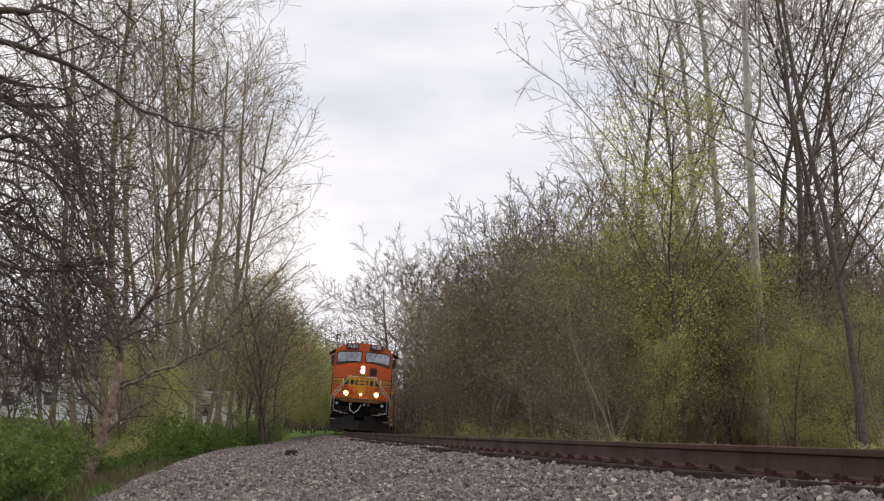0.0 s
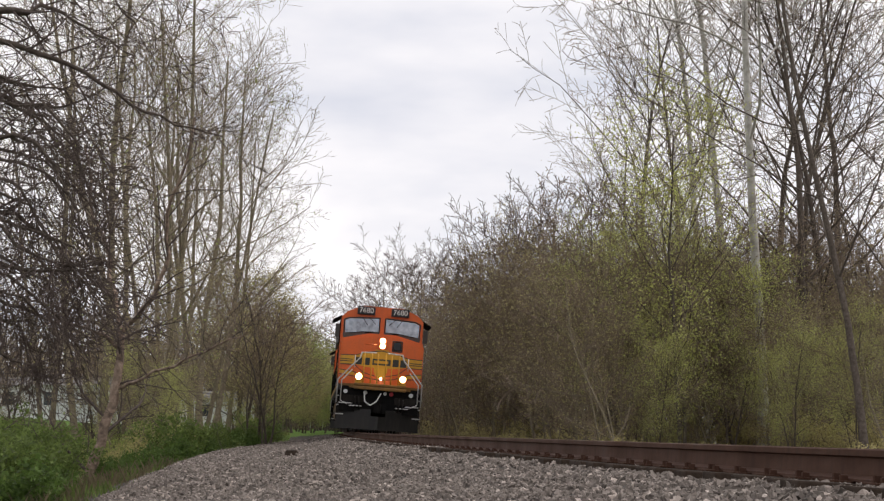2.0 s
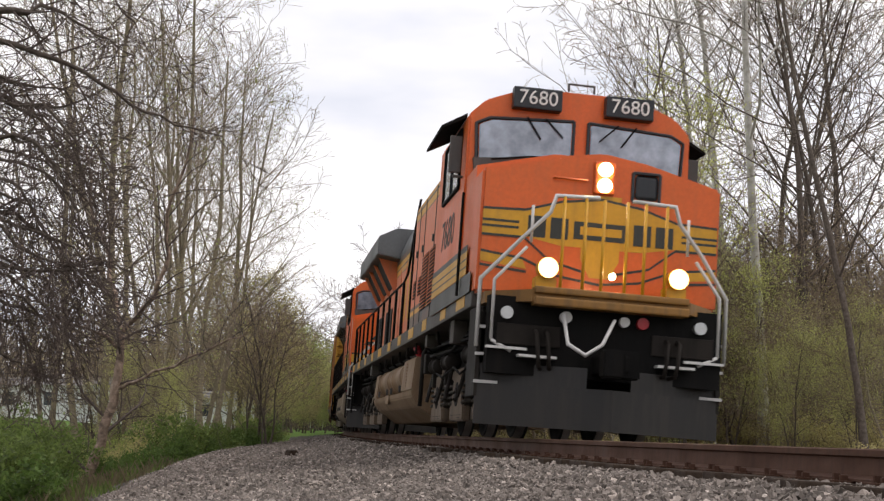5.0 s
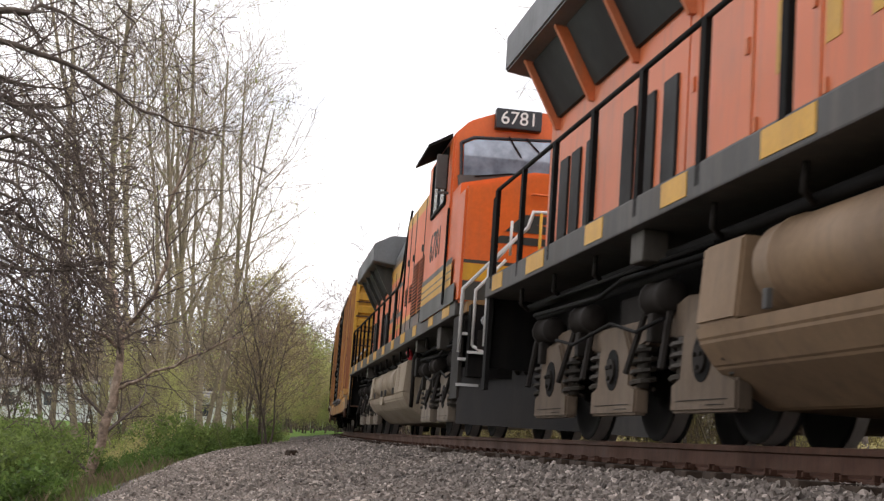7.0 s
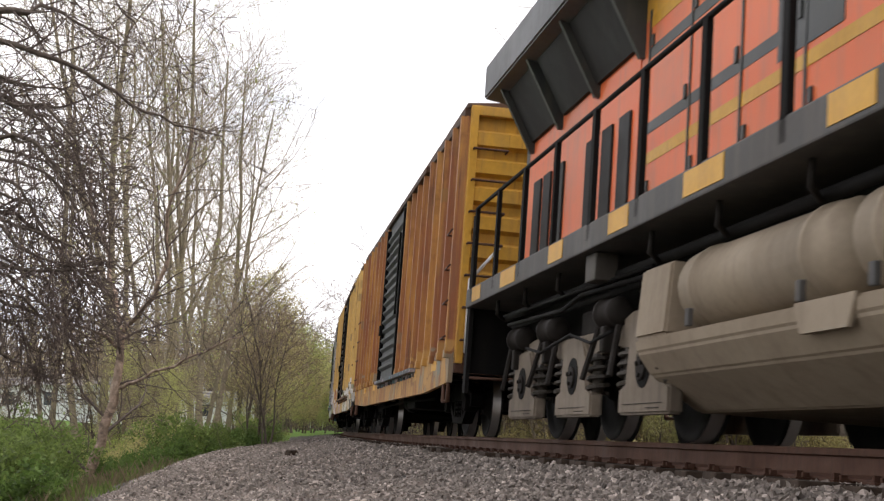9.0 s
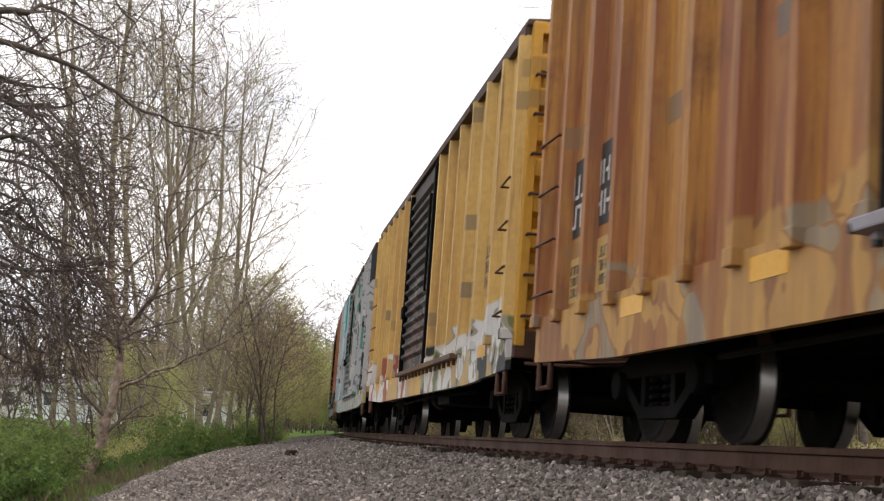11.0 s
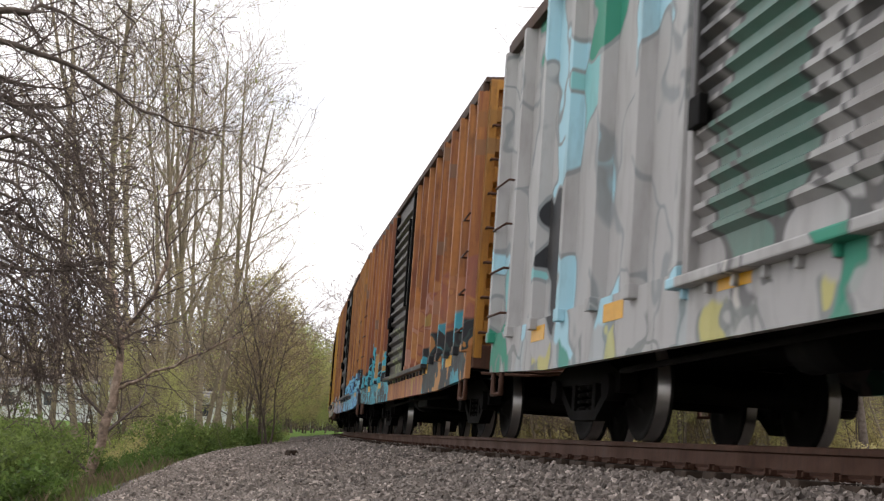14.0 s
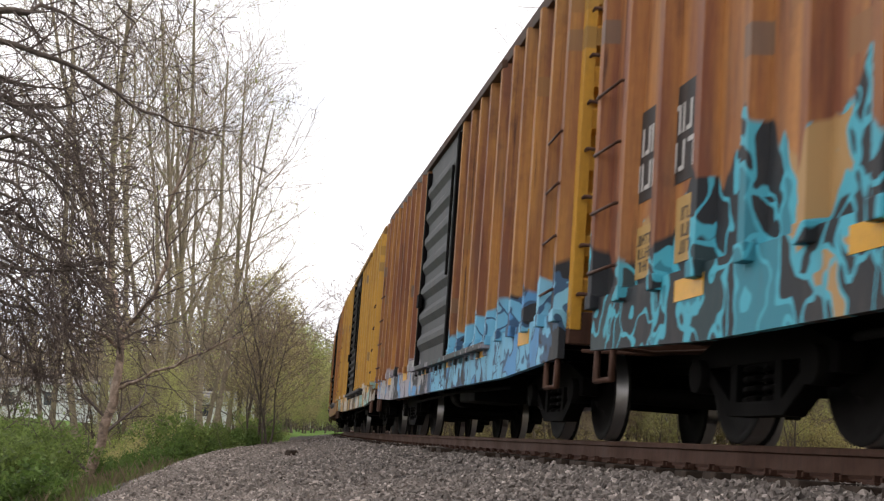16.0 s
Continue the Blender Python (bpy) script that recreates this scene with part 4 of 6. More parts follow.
def loco_truck(t, yc, wheel, cast):
    """Three axles, each between a cast pedestal slab with a black disc for its hole and coil pockets."""
    bm = B()
    box(bm, -1.05, 1.05, yc - 0.42, yc + 0.42, 0.6, 1.2, 0.03)
    tr_ob = part("truck", bm, M_GEAR, t, "dusty cast three-axle truck")
    for dy in (-2.6, -1.0, 1.0, 2.6):
        bm = B()
        box(bm, -1.05, 1.05, yc + dy - 0.1, yc + dy + 0.1, 0.55, 0.85)
        part("transom", bm, M_GEAR, tr_ob)
    for sx in (-1, 1):
        bm = B()
        prism(bm, [(yc - 2.75, 0.80), (yc - 2.5, 0.70), (yc - 1.45, 0.72), (yc - 1.0, 0.80), (yc - 0.55, 0.72), (yc + 0.55, 0.72), (yc + 1.0, 0.80), (yc + 1.45, 0.72), (yc + 2.5, 0.70), (yc + 2.75, 0.80), (yc + 2.6, 0.98), (yc + 1.5, 1.04), (yc + 1.0, 0.94), (yc - 1.0, 0.94), (yc - 1.5, 1.04), (yc - 2.6, 0.98)], sx * 1.02, sx * 1.17, "x", 0.025)
        part("side_frame", bm, cast, tr_ob, "dust-tanned cast side frame")
    for dy in (-2.02, 0, 2.02):
        y = yc + dy
        axle(tr_ob, wheel, y, 0.53)
        for sx in (-1, 1):
            bm = B()
            prism(bm, [(y - 0.60, 0.19), (y + 0.60, 0.19), (y + 0.60, 0.40), (y + 0.44, 0.44), (y + 0.40, 0.72), (y + 0.24, 0.90), (y - 0.24, 0.90), (y - 0.40, 0.72), (y - 0.44, 0.44), (y - 0.60, 0.40)], sx * 1.10, sx * 1.22, "x", 0.02)
            slab = part("pedestal_slab", bm, cast, tr_ob, "dust-tanned cast pedestal slab")
            bm = B()
            box(bm, sx * 1.22, sx * 1.226, y - 0.46, y + 0.46, 0.27, 0.275)
            box(bm, sx * 1.22, sx * 1.226, y - 0.40, y - 0.1, 0.235, 0.24)
            part("cast_mark", bm, M_GEAR, slab)
            # Solid black disc: the dark of the axle opening is painted, not cut.
            bm = B()
            rod(bm, (sx * 1.20, y, 0.56), (sx * 1.228, y, 0.56), 0.17, 18)
            part("axle_hole_disc", bm, M_BLACK, slab, "black disc for the shaded round axle opening")
            bm = B()
            rod(bm, (sx * 1.22, y, 0.55), (sx * 1.25, y, 0.55), 0.10, 14)
            for k in range(3):
                a = k * 2.09 + 0.5
                rod(bm, (sx * 1.245, y + math.cos(a) * 0.06, 0.55 + math.sin(a) * 0.06), (sx * 1.27, y + math.cos(a) * 0.06, 0.55 + math.sin(a) * 0.06), 0.018, 6)
            part("axle_box", bm, M_GEAR, tr_ob)
            for k in (-1, 1):
                bm = B()
                rod(bm, (sx * 1.14, y + k * 0.56, 0.40), (sx * 1.14, y + k * 0.56, 0.74), 0.055, 8)
                spring_coils(bm, sx * 1.14, y + k * 0.56, 0.40, 0.72, 0.09, 4)
                part("coil_spring", bm, M_COIL, tr_ob, "dusty coil spring")
                bm = B()
                rod(bm, (sx * 1.20, y + k * 0.72, 0.98), (sx * 1.30, y + k * 0.60, 0.50), 0.028, 6)
                part("brake_lever", bm, M_GEAR, tr_ob)
    for sx in (-1, 1):
        for dy in (-2.35, -1.05, 0.95, 2.3):
            bm = B()
            lathe(bm, [(yc + dy - 0.30, 0.05), (yc + dy - 0.29, 0.115), (yc + dy - 0.24, 0.125), (yc + dy + 0.05, 0.125), (yc + dy + 0.05, 0.145), (yc + dy + 0.09, 0.145), (yc + dy + 0.10, 0.06), (yc + dy + 0.40, 0.03)], sx * 1.20, 1.05, 14)
            part("brake_cylinder", bm, M_GEAR, tr_ob, "oily round brake cylinder")
            bm = B()
            box(bm, sx * 1.12, sx * 1.28, yc + dy - 0.06, yc + dy + 0.06, 0.72, 0.94, 0.02)
            part("cylinder_bracket", bm, M_GEAR, tr_ob)
        bm = B()
        pipe(bm, [(sx * 1.3, yc - 2.5, 1.22), (sx * 1.3, yc - 0.4, 1.26), (sx * 1.3, yc + 0.2, 1.18), (sx * 1.3, yc + 2.5, 1.22)], 0.022)
        pipe(bm, [(sx * 1.27, yc - 2.3, 1.3), (sx * 1.27, yc + 2.2, 1.34)], 0.018)
        pipe(bm, [(sx * 1.32, yc - 1.5, 0.86), (sx * 1.33, yc - 0.9, 0.80), (sx * 1.32, yc - 0.2, 0.92), (sx * 1.32, yc + 0.9, 0.82), (sx * 1.32, yc + 1.5, 0.9)], 0.016)
        part("brake_pipe", bm, M_BLACK, tr_ob)


def louvre(t, x, y0, y1, z0, z1, n, sx):
    """A dark opening with slanting slats on a side wall."""
    v = part("vent", B(), M_GRILLE, t)
    bm = B()
    box(bm, x, x + sx * 0.012, y0, y1, z0, z1)
    bm.to_mesh(v.data)
    bm.free()
    bm = B()
    for i in range(n):
        z = z0 + (z1 - z0) * (i + 0.5) / n
        h = (z1 - z0) / n * 0.22
        prism(bm, [(x, z + h), (x + sx * 0.035, z - h * 0.6), (x + sx * 0.035, z - h * 1.6), (x, z)], y0, y1, "y")
    part("slats", bm, M_ORANGE_DIM, v)


def locomotive(number, lit, older):
    side = M_SIDE_A if older else M_SIDE_B
    t = thing("locomotive", "orange diesel locomotive with yellow and dark stripes, lit headlamps" if lit else "orange diesel locomotive with dusty flanks, trailing second in the train", "locomotive", "locomotives")
    Y = lambda l: l - 10.5
    wheel = wheelset_mesh(0.53)
    # frame and walkway
    bm = B()
    box(bm, -1.5, 1.5, Y(0.9), Y(21.0), 1.54, 1.77, 0.015)
    part("walkway_frame", bm, M_GREY, t, "dusty grey side sill")
    bm = B()
    box(bm, -0.75, 0.75, Y(0.5), Y(20.9), 0.95, 1.54)
    box(bm, -1.15, 1.15, Y(0.3), Y(1.6), 0.95, 1.46)
    part("underframe", bm, M_BLACK, t)
    for sx in (-1, 1):
        bm = B()
        pipe(bm, [(sx * 1.2, Y(2.2), 1.36), (sx * 1.2, Y(8), 1.38), (sx * 1.2, Y(14), 1.36), (sx * 1.2, Y(20), 1.36)], 0.045, 8)
        pipe(bm, [(sx * 1.1, Y(2.2), 1.25), (sx * 1.1, Y(20), 1.27)], 0.035, 8)
        part("air_pipe", bm, M_BLACK, t)
        for k, l in enumerate((1.4, 3.1, 5.2, 6.9, 8.8, 10.7, 12.6, 14.5, 16.4, 18.3, 20.1)):
            bm = B()
            box(bm, sx * 1.5, sx * 1.506, Y(l), Y(l + (0.5 if k % 3 else 0.7)), 1.58, 1.75)
            part("reflector", bm, M_YELLOW, t, "yellow reflective plate")
    # trucks, tank and reservoirs
    dusted = M_TANK_BROWN if older else M_TAN
    cast = M_TRUCK_BROWN if older else M_TRUCK
    loco_truck(t, Y(3.40), wheel, cast)
    loco_truck(t, Y(16.84), wheel, cast)
    tank = part("fuel_tank", B_tank(Y), dusted, t, "dust-coated tan fuel tank with chamfered belly")
    for sx in (-1, 1):
        for a, b in ((9.0, 11.2), (11.35, 13.7)):
            bm = B()
            R = 0.275
            lathe(bm, [(Y(a - 0.02), 0.06), (Y(a), 0.16), (Y(a + 0.05), 0.23), (Y(a + 0.1), R), (Y(a + 0.3), R), (Y(a + 0.3), R + 0.014), (Y(a + 0.36), R + 0.014), (Y(a + 0.36), R), (Y(b - 0.36), R), (Y(b - 0.36), R + 0.014), (Y(b - 0.3), R + 0.014), (Y(b - 0.3), R), (Y(b - 0.1), R), (Y(b - 0.05), 0.23), (Y(b), 0.16), (Y(b + 0.02), 0.06)], sx * 1.13, 1.035, 24)
            part("air_reservoir", bm, dusted, tank)
            for q in (a + 0.33, b - 0.33):
                bm = B()
                box(bm, sx * 1.38, sx * 1.42, Y(q) - 0.03, Y(q) + 0.03, 0.74, 0.86, 0.008)
                part("strap_bracket", bm, M_GREY, tank)
        bm = B()
        rod(bm, (sx * 1.22, Y(7.75), 1.27), (sx * 1.33, Y(7.70), 1.48), 0.06, 10)
        part("filler_cap", bm, M_RED, tank, "red filler cap")
        bm = B()
        box(bm, sx * 1.12, sx * 1.30, Y(6.55), Y(6.8), 0.98, 1.3, 0.02)
        pipe(bm, [(sx * 1.3, Y(6.9), 0.45), (sx * 1.3, Y(6.9), 1.3), (sx * 1.2, Y(7.0), 1.5)], 0.035, 8)
        part("valve_box", bm, M_GEAR, t)
    for sx in (-1, 1):
        for l, w, z0 in ((2.75, 0.34, 1.22), (5.6, 0.22, 1.34), (15.6, 0.3, 1.3)):
            bm = B()
            box(bm, sx * 1.22, sx * 1.42, Y(l), Y(l + w), z0, 1.54, 0.015)
            part("junction_box", bm, M_COIL, t, "dusty box hung below the sill")
        for l in np.arange(3.6, 20, 1.35):
            bm = B()
            pipe(bm, [(sx * 1.34, Y(l), 1.54), (sx * 1.34, Y(l + 0.02), 1.38), (sx * 1.24, Y(l + 0.1), 1.33)], 0.02, 6)
            part("pipe_hanger", bm, M_GEAR, t)
    # pilot, plough, coupler, steps
    bm = B()
    prism(bm, [(-1.4, 1.62), (-1.4, 0.72), (1.4, 0.72), (1.4, 1.62)], Y(0.12), Y(0.32), "y")
    part("pilot_plate", bm, M_BLACK, t)
    plough = B()
    prism(plough, [(-1.47, Y(0.35)), (0, Y(-0.32)), (1.47, Y(0.35)), (1.45, Y(0.42)), (0, Y(-0.25)), (-1.45, Y(0.42))], 0.13, 0.60, "z")
    plough = part("snow_plough", plough, M_PLOUGH, t, "scuffed black V-shaped snow plough")
    for sx in (-1, 1):
        bm = B()
        prism(bm, [(sx * 1.47, Y(0.40)), (sx * 0.26, Y(-0.13)), (sx * 0.26, Y(-0.07)), (sx * 1.45, Y(0.46))], 0.60, 0.84, "z")
        part("plough_blade", bm, M_PLOUGH, plough)
    bm = B()
    box(bm, -0.16, 0.16, Y(-0.52), Y(0.2), 0.78, 1.0, 0.04)
    prism(bm, [(-0.2, Y(-0.62)), (0.02, Y(-0.66)), (0.06, Y(-0.5)), (0.24, Y(-0.56)), (0.22, Y(-0.36)), (-0.18, Y(-0.34))], 0.72, 1.04, "z", 0.02)
    part("coupler", bm, M_BLACK, t)
    bm = B()
    pts = [(-0.55, Y(-0.02), 1.45), (-0.5, Y(-0.1), 1.1), (-0.3, Y(-0.16), 0.98), (-0.1, Y(-0.14), 1.12), (0.05, Y(-0.06), 1.42)]
    pipe(bm, pts, 0.022, 8)
    part("air_hose", bm, M_WHITE, t, "pale looped air hose")
    for x, m, r in ((-0.5, M_WHITE, 0.07), (0.2, M_WHITE, 0.06), (0.42, M_RED, 0.07), (1.12, M_LAMP_OFF, 0.075), (-1.2, M_LAMP_OFF, 0.075)):
        bm = B()
        rod(bm, (x, Y(0.14), 1.42), (x, Y(0.04), 1.42), r, 12)
        part("pilot_fitting", bm, m, t)
    for x, w in ((-0.85, 0.16), (-0.72, 0.14), (0.72, 0.15), (0.86, 0.17)):
        bm = B()
        pipe(bm, [(x, Y(0.12), 1.25), (x, Y(0.0), 1.2), (x * 0.97, Y(-0.03), 0.95), (x * 0.95, Y(0.0), 0.82), (x * 0.9, Y(0.1), 0.8)], 0.024, 7)
        part("brake_hose", bm, M_GEAR, t)
    for sx in (-1, 1):
        bm = B()
        box(bm, sx * 0.55, sx * 1.3, Y(0.09), Y(0.12), 1.06, 1.3, 0.01)
        part("pilot_panel", bm, M_GEAR, t)
        for k, z in enumerate((0.62, 0.94, 1.26)):
            bm = B()
            box(bm, sx * 0.95, sx * 1.48, Y(0.55), Y(0.95), z, z + 0.03)
            part("step", bm, M_STEPBOX, t)
        bm = B()
        box(bm, sx * 0.94, sx * 1.42, Y(0.06), Y(0.12), 1.0, 1.03)
        box(bm, sx * 0.60, sx * 1.05, Y(-0.02), Y(0.12), 0.92, 0.95)
        part("grab_iron", bm, M_WHITE, t)
        bm = B()
        box(bm, sx * 1.0, sx * 1.47, Y(0.95), Y(1.0), 0.55, 1.5)
        box(bm, sx * 1.44, sx * 1.485, Y(0.34), Y(0.98), 0.45, 1.5)
        part("step_well", bm, M_STEPBOX, t)
        for z in (0.60, 0.92, 1.24):
            bm = B()
            box(bm, sx * 1.2, sx * 1.5, Y(0.29), Y(0.335), z, z + 0.035)
            part("step_edge", bm, M_WHITE, t, "white-painted step edge")
    # anticlimber and front handrails
    bm = B()
    prism(bm, [(-0.95, Y(-0.06)), (0.95, Y(-0.06)), (1.4, Y(0.5)), (1.4, Y(0.9)), (-1.4, Y(0.9)), (-1.4, Y(0.5))], 1.56, 1.70, "z")
    box(bm, -0.92, 0.92, Y(-0.14), Y(0.1), 1.52, 1.62, 0.02)
    box(bm, -0.92, 0.92, Y(-0.12), Y(0.1), 1.66, 1.74, 0.02)
    part("anticlimber", bm, M_GRIMY, t, "grimy yellow anticlimber step")
    for sx in (-1, 1):
        bm = B()
        pipe(bm, [(sx * 1.50, Y(0.28), 1.02), (sx * 1.50, Y(0.28), 1.82), (sx * 1.08, Y(0.05), 2.3), (sx * 0.78, Y(-0.05), 2.62), (sx * 0.72, Y(-0.05), 2.82), (sx * 0.2, Y(-0.05), 2.84)], 0.024, 8)
        pipe(bm, [(sx * 1.36, Y(0.12), 1.10), (sx * 1.36, Y(0.12), 1.80), (sx * 1.02, Y(0.02), 2.2)], 0.02, 8)
        pipe(bm, [(sx * 1.36, Y(0.12), 1.10), (sx * 1.12, Y(0.1), 0.98)], 0.02, 8)
        pipe(bm, [(sx * 0.95, Y(0.15), 2.28), (sx * 0.95, Y(0.15), 2.72)], 0.018, 8)
        part("front_handrail", bm, M_WHITE, t, "white tubular handrail")
        for x in (0.14, 0.36, 0.62):
            bm = B()
            rod(bm, (sx * x, Y(-0.06), 1.72), (sx * x, Y(-0.06), 2.82), 0.02, 8)
            part("gate_bar", bm, M_YELLOW, t, "yellow painted gate bar")
    # nose and cab
    bm = B()
    yf = Y(0.62)
    prism(bm, [(-1.5, 1.70), (1.5, 1.70), (1.5, 3.22), (0.55, 3.46), (0, 3.54), (-0.55, 3.46), (-1.5, 3.22)], yf, Y(1.25), "y", 0.035)
    prism(bm, [(-1.49, 1.70), (1.49, 1.70), (1.49, 3.36), (0.5, 3.60), (-0.5, 3.60), (-1.49, 3.36)], Y(1.2), Y(2.4), "y")
    nose = part("nose", bm, M_ORANGE, t, "orange short nose")
    bm = B()
    # cab shell: windscreen wall slightly raked
    out = [(-1.52, 1.70), (1.52, 1.70), (1.52, 4.22), (1.30, 4.44), (0.75, 4.66), (-0.75, 4.66), (-1.30, 4.44), (-1.52, 4.22)]
    prism(bm, out, Y(2.0), Y(4.6), "y", 0.03)
    cab = part("cab", bm, M_ORANGE, t)
    bm = B()
    for sx in (-1, 1):
        q = [(sx * 0.10, 3.58), (sx * 1.40, 3.33), (sx * 1.44, 3.62), (sx * 0.10, 3.74)]
        prism(bm, q, Y(1.93), Y(2.0), "y")
    part("windscreen_surround", bm, M_GREY, cab)
    for sx in (-1, 1):
        bm = B()
        prism(bm, [(sx * 0.13, 3.72), (sx * 1.36, 3.58), (sx * 1.38, 4.08), (sx * 1.22, 4.16), (sx * 0.13, 4.22)], Y(1.955), Y(1.99), "y", 0.012)
        win = part("windscreen", bm, M_GLASS, cab, "windscreen pane coloured as if reflecting sky")
        bm = B()
        ring = [(0.10, 3.69), (1.39, 3.55), (1.42, 4.10), (1.24, 4.19), (0.10, 4.25)]
        for a, b in zip(ring, ring[1:] + ring[:1]):
            rod(bm, (sx * a[0], Y(1.975), a[1]), (sx * b[0], Y(1.975), b[1]), 0.022, 6)
        part("gasket", bm, M_NAVY, win)
        bm = B()
        rod(bm, (sx * 0.75, Y(1.93), 4.24), (sx * 0.55, Y(1.93), 3.95), 0.012, 5)
        rod(bm, (sx * 0.5, Y(1.93), 4.24), (sx * 0.25, Y(1.93), 4.0), 0.012, 5)
        pipe(bm, [(sx * 0.3, Y(1.92), 3.72), (sx * 0.7, Y(1.92), 3.70), (sx * 1.2, Y(1.92), 3.62)], 0.012, 5)
        box(bm, sx * 0.4, sx * 0.62, Y(1.9), Y(1.95), 3.66, 3.71)
        part("wiper", bm, M_BLACK, cab)
        # number board
        bm = B()
        box(bm, sx * 0.30, sx * 0.96, Y(1.86), Y(2.02), 4.34, 4.63, 0.015)
        nb = part("number_board", bm, M_NAVY, cab, "black number board with white digits")
        ob = part("digits", text_mesh(number, 0.27, M_DIGIT), None, nb)
        ob.matrix_basis = pose(sx * 0.63, Y(1.852), 4.485, 90, 0, 0)
        # side window, shade, mirror
        bm = B()
        box(bm, sx * 1.515, sx * 1.535, Y(2.5), Y(3.9), 3.35, 4.05, 0.01)
        sw = part("side_window", bm, M_GLASS, cab)
        bm = B()
        for a, b in (((2.45, 3.3), (3.95, 3.3)), ((3.95, 3.3), (3.95, 4.1)), ((3.95, 4.1), (2.45, 4.1)), ((2.45, 4.1), (2.45, 3.3)), ((3.2, 3.3), (3.2, 4.1))):
            rod(bm, (sx * 1.53, Y(a[0]), a[1]), (sx * 1.53, Y(b[0]), b[1]), 0.03, 6)
        part("window_frame", bm, M_BLACK, sw)
        bm = B()
        prism(bm, [(sx * 1.5, 4.30), (sx * 1.84, 4.10), (sx * 1.84, 4.06), (sx * 1.5, 4.24)], Y(2.3), Y(3.9), "y")
        part("sunshade", bm, M_BLACK, cab, "black sloping sunshade")
        bm = B()
        box(bm, sx * 1.56, sx * 1.72, Y(2.2), Y(2.26), 3.45, 3.95, 0.01)
        rod(bm, (sx * 1.5, Y(2.23), 3.4), (sx * 1.66, Y(2.23), 3.4), 0.02, 6)
        part("mirror", bm, M_GREY, cab)
        bm = B()
        prism(bm, [(sx * 1.525, 1.98), (sx * 1.528, 1.98), (sx * 1.528, 2.28), (sx * 1.525, 2.28)], Y(1.3), Y(4.6), "y")
        part("stripe", bm, M_YELLOW, cab, "yellow stripe")
        bm = B()
        box(bm, sx * 1.525, sx * 1.528, Y(1.3), Y(4.6), 2.285, 2.36)
        box(bm, sx * 1.525, sx * 1.529, Y(0.9), Y(4.6), 1.72, 1.97)
        part("stripe", bm, M_STRIPE, cab, "dark green stripe")
        for z in (2.07, 2.17):
            bm = B()
            box(bm, sx * 1.528, sx * 1.531, Y(1.3), Y(4.6), z, z + 0.018)
            part("pinstripe", bm, M_STRIPE, cab)
        ob = part("cab_number", text_mesh(number, 0.62, M_GREY), None, cab, "dark cab side numerals")
        ob.matrix_basis = pose(sx * 1.522, Y(3.3), 2.78, 90, 0, sx * 90)
        bm = B()
        rod(bm, (sx * 1.56, Y(1.75), 1.75), (sx * 1.56, Y(1.75), 3.1), 0.02, 6)
        part("handrail", bm, M_BLACK, t)
    bm = B()
    box(bm, -0.55, 0.2, Y(2.6), Y(3.3), 4.64, 4.74, 0.04)
    pipe(bm, [(-0.2, Y(1.98), 4.66), (-0.2, Y(1.98), 4.76), (0.15, Y(1.98), 4.76), (0.15, Y(1.98), 4.66)], 0.015)
    part("roof_fitting", bm, M_GREY, cab)
    # nose details
    bm = B()
    box(bm, -0.13, 0.13, Y(0.55), Y(0.63), 3.02, 3.42, 0.015)
    hl = part("headlight_housing", bm, M_ORANGE, nose)
    for z in (3.12, 3.32):
        bm = B()
        rod(bm, (0, Y(0.56), z), (0, Y(0.535), z), 0.085, 20)
        part("lamp", bm, M_LAMP if lit else M_LAMP_OFF, hl, "bright headlamp lens" if lit else "unlit headlamp lens")
    for sx in (-1, 1):
        bm = B()
        rod(bm, (sx * 0.78, Y(0.05), 1.96), (sx * 0.78, Y(-0.1), 1.96), 0.12, 18)
        box(bm, sx * 0.66, sx * 0.9, Y(-0.02), Y(0.2), 1.72, 1.86)
        dl = part("ditch_light", bm, M_YELLOW, t)
        bm = B()
        if lit:
            # Added glowing disc behind the lens, imitating the ditch light's halo.
            rod(bm, (sx * 0.78, Y(-0.095), 1.96), (sx * 0.78, Y(-0.108), 1.96), 0.118, 20)
            part("halo_disc", bm, M_LAMP_HALO, dl)
            bm = B()
        rod(bm, (sx * 0.78, Y(-0.09), 1.96), (sx * 0.78, Y(-0.115), 1.96), 0.09, 18)
        part("lamp", bm, M_LAMP if lit else M_LAMP_OFF, dl)
    bm = B()
    box(bm, 0.40, 0.68, Y(0.60), Y(0.63), 3.0, 3.30, 0.04)
    nd = part("nose_window", bm, M_NAVY, nose)
    bm = B()
    for a, b in (((0.37, 2.97), (0.71, 2.97)), ((0.71, 2.97), (0.71, 3.33)), ((0.71, 3.33), (0.37, 3.33)), ((0.37, 3.33), (0.37, 2.97))):
        rod(bm, (a[0], Y(0.61), a[1]), (b[0], Y(0.61), b[1]), 0.022, 6)
    part("gasket", bm, M_NAVY, nd)
    # small round marker on the nose, grab iron
    bm = B()
    rod(bm, (0.0, Y(0.0), 1.93), (0.0, Y(-0.04), 1.93), 0.04, 10)
    part("marker_lamp", bm, M_LAMP if lit else M_LAMP_OFF, nose)
    bm = B()
    pipe(bm, [(-0.62, Y(0.62), 3.17), (-0.62, Y(0.57), 3.17), (-0.22, Y(0.57), 3.17), (-0.22, Y(0.62), 3.17)], 0.012)
    part("grab_iron", bm, M_ORANGE, nose)

    def nose_shape(name, outline, mat, lift=0.004, label=""):
        bm = B()
        prism(bm, outline, yf - 0.003 - lift, yf - 0.001, "y")
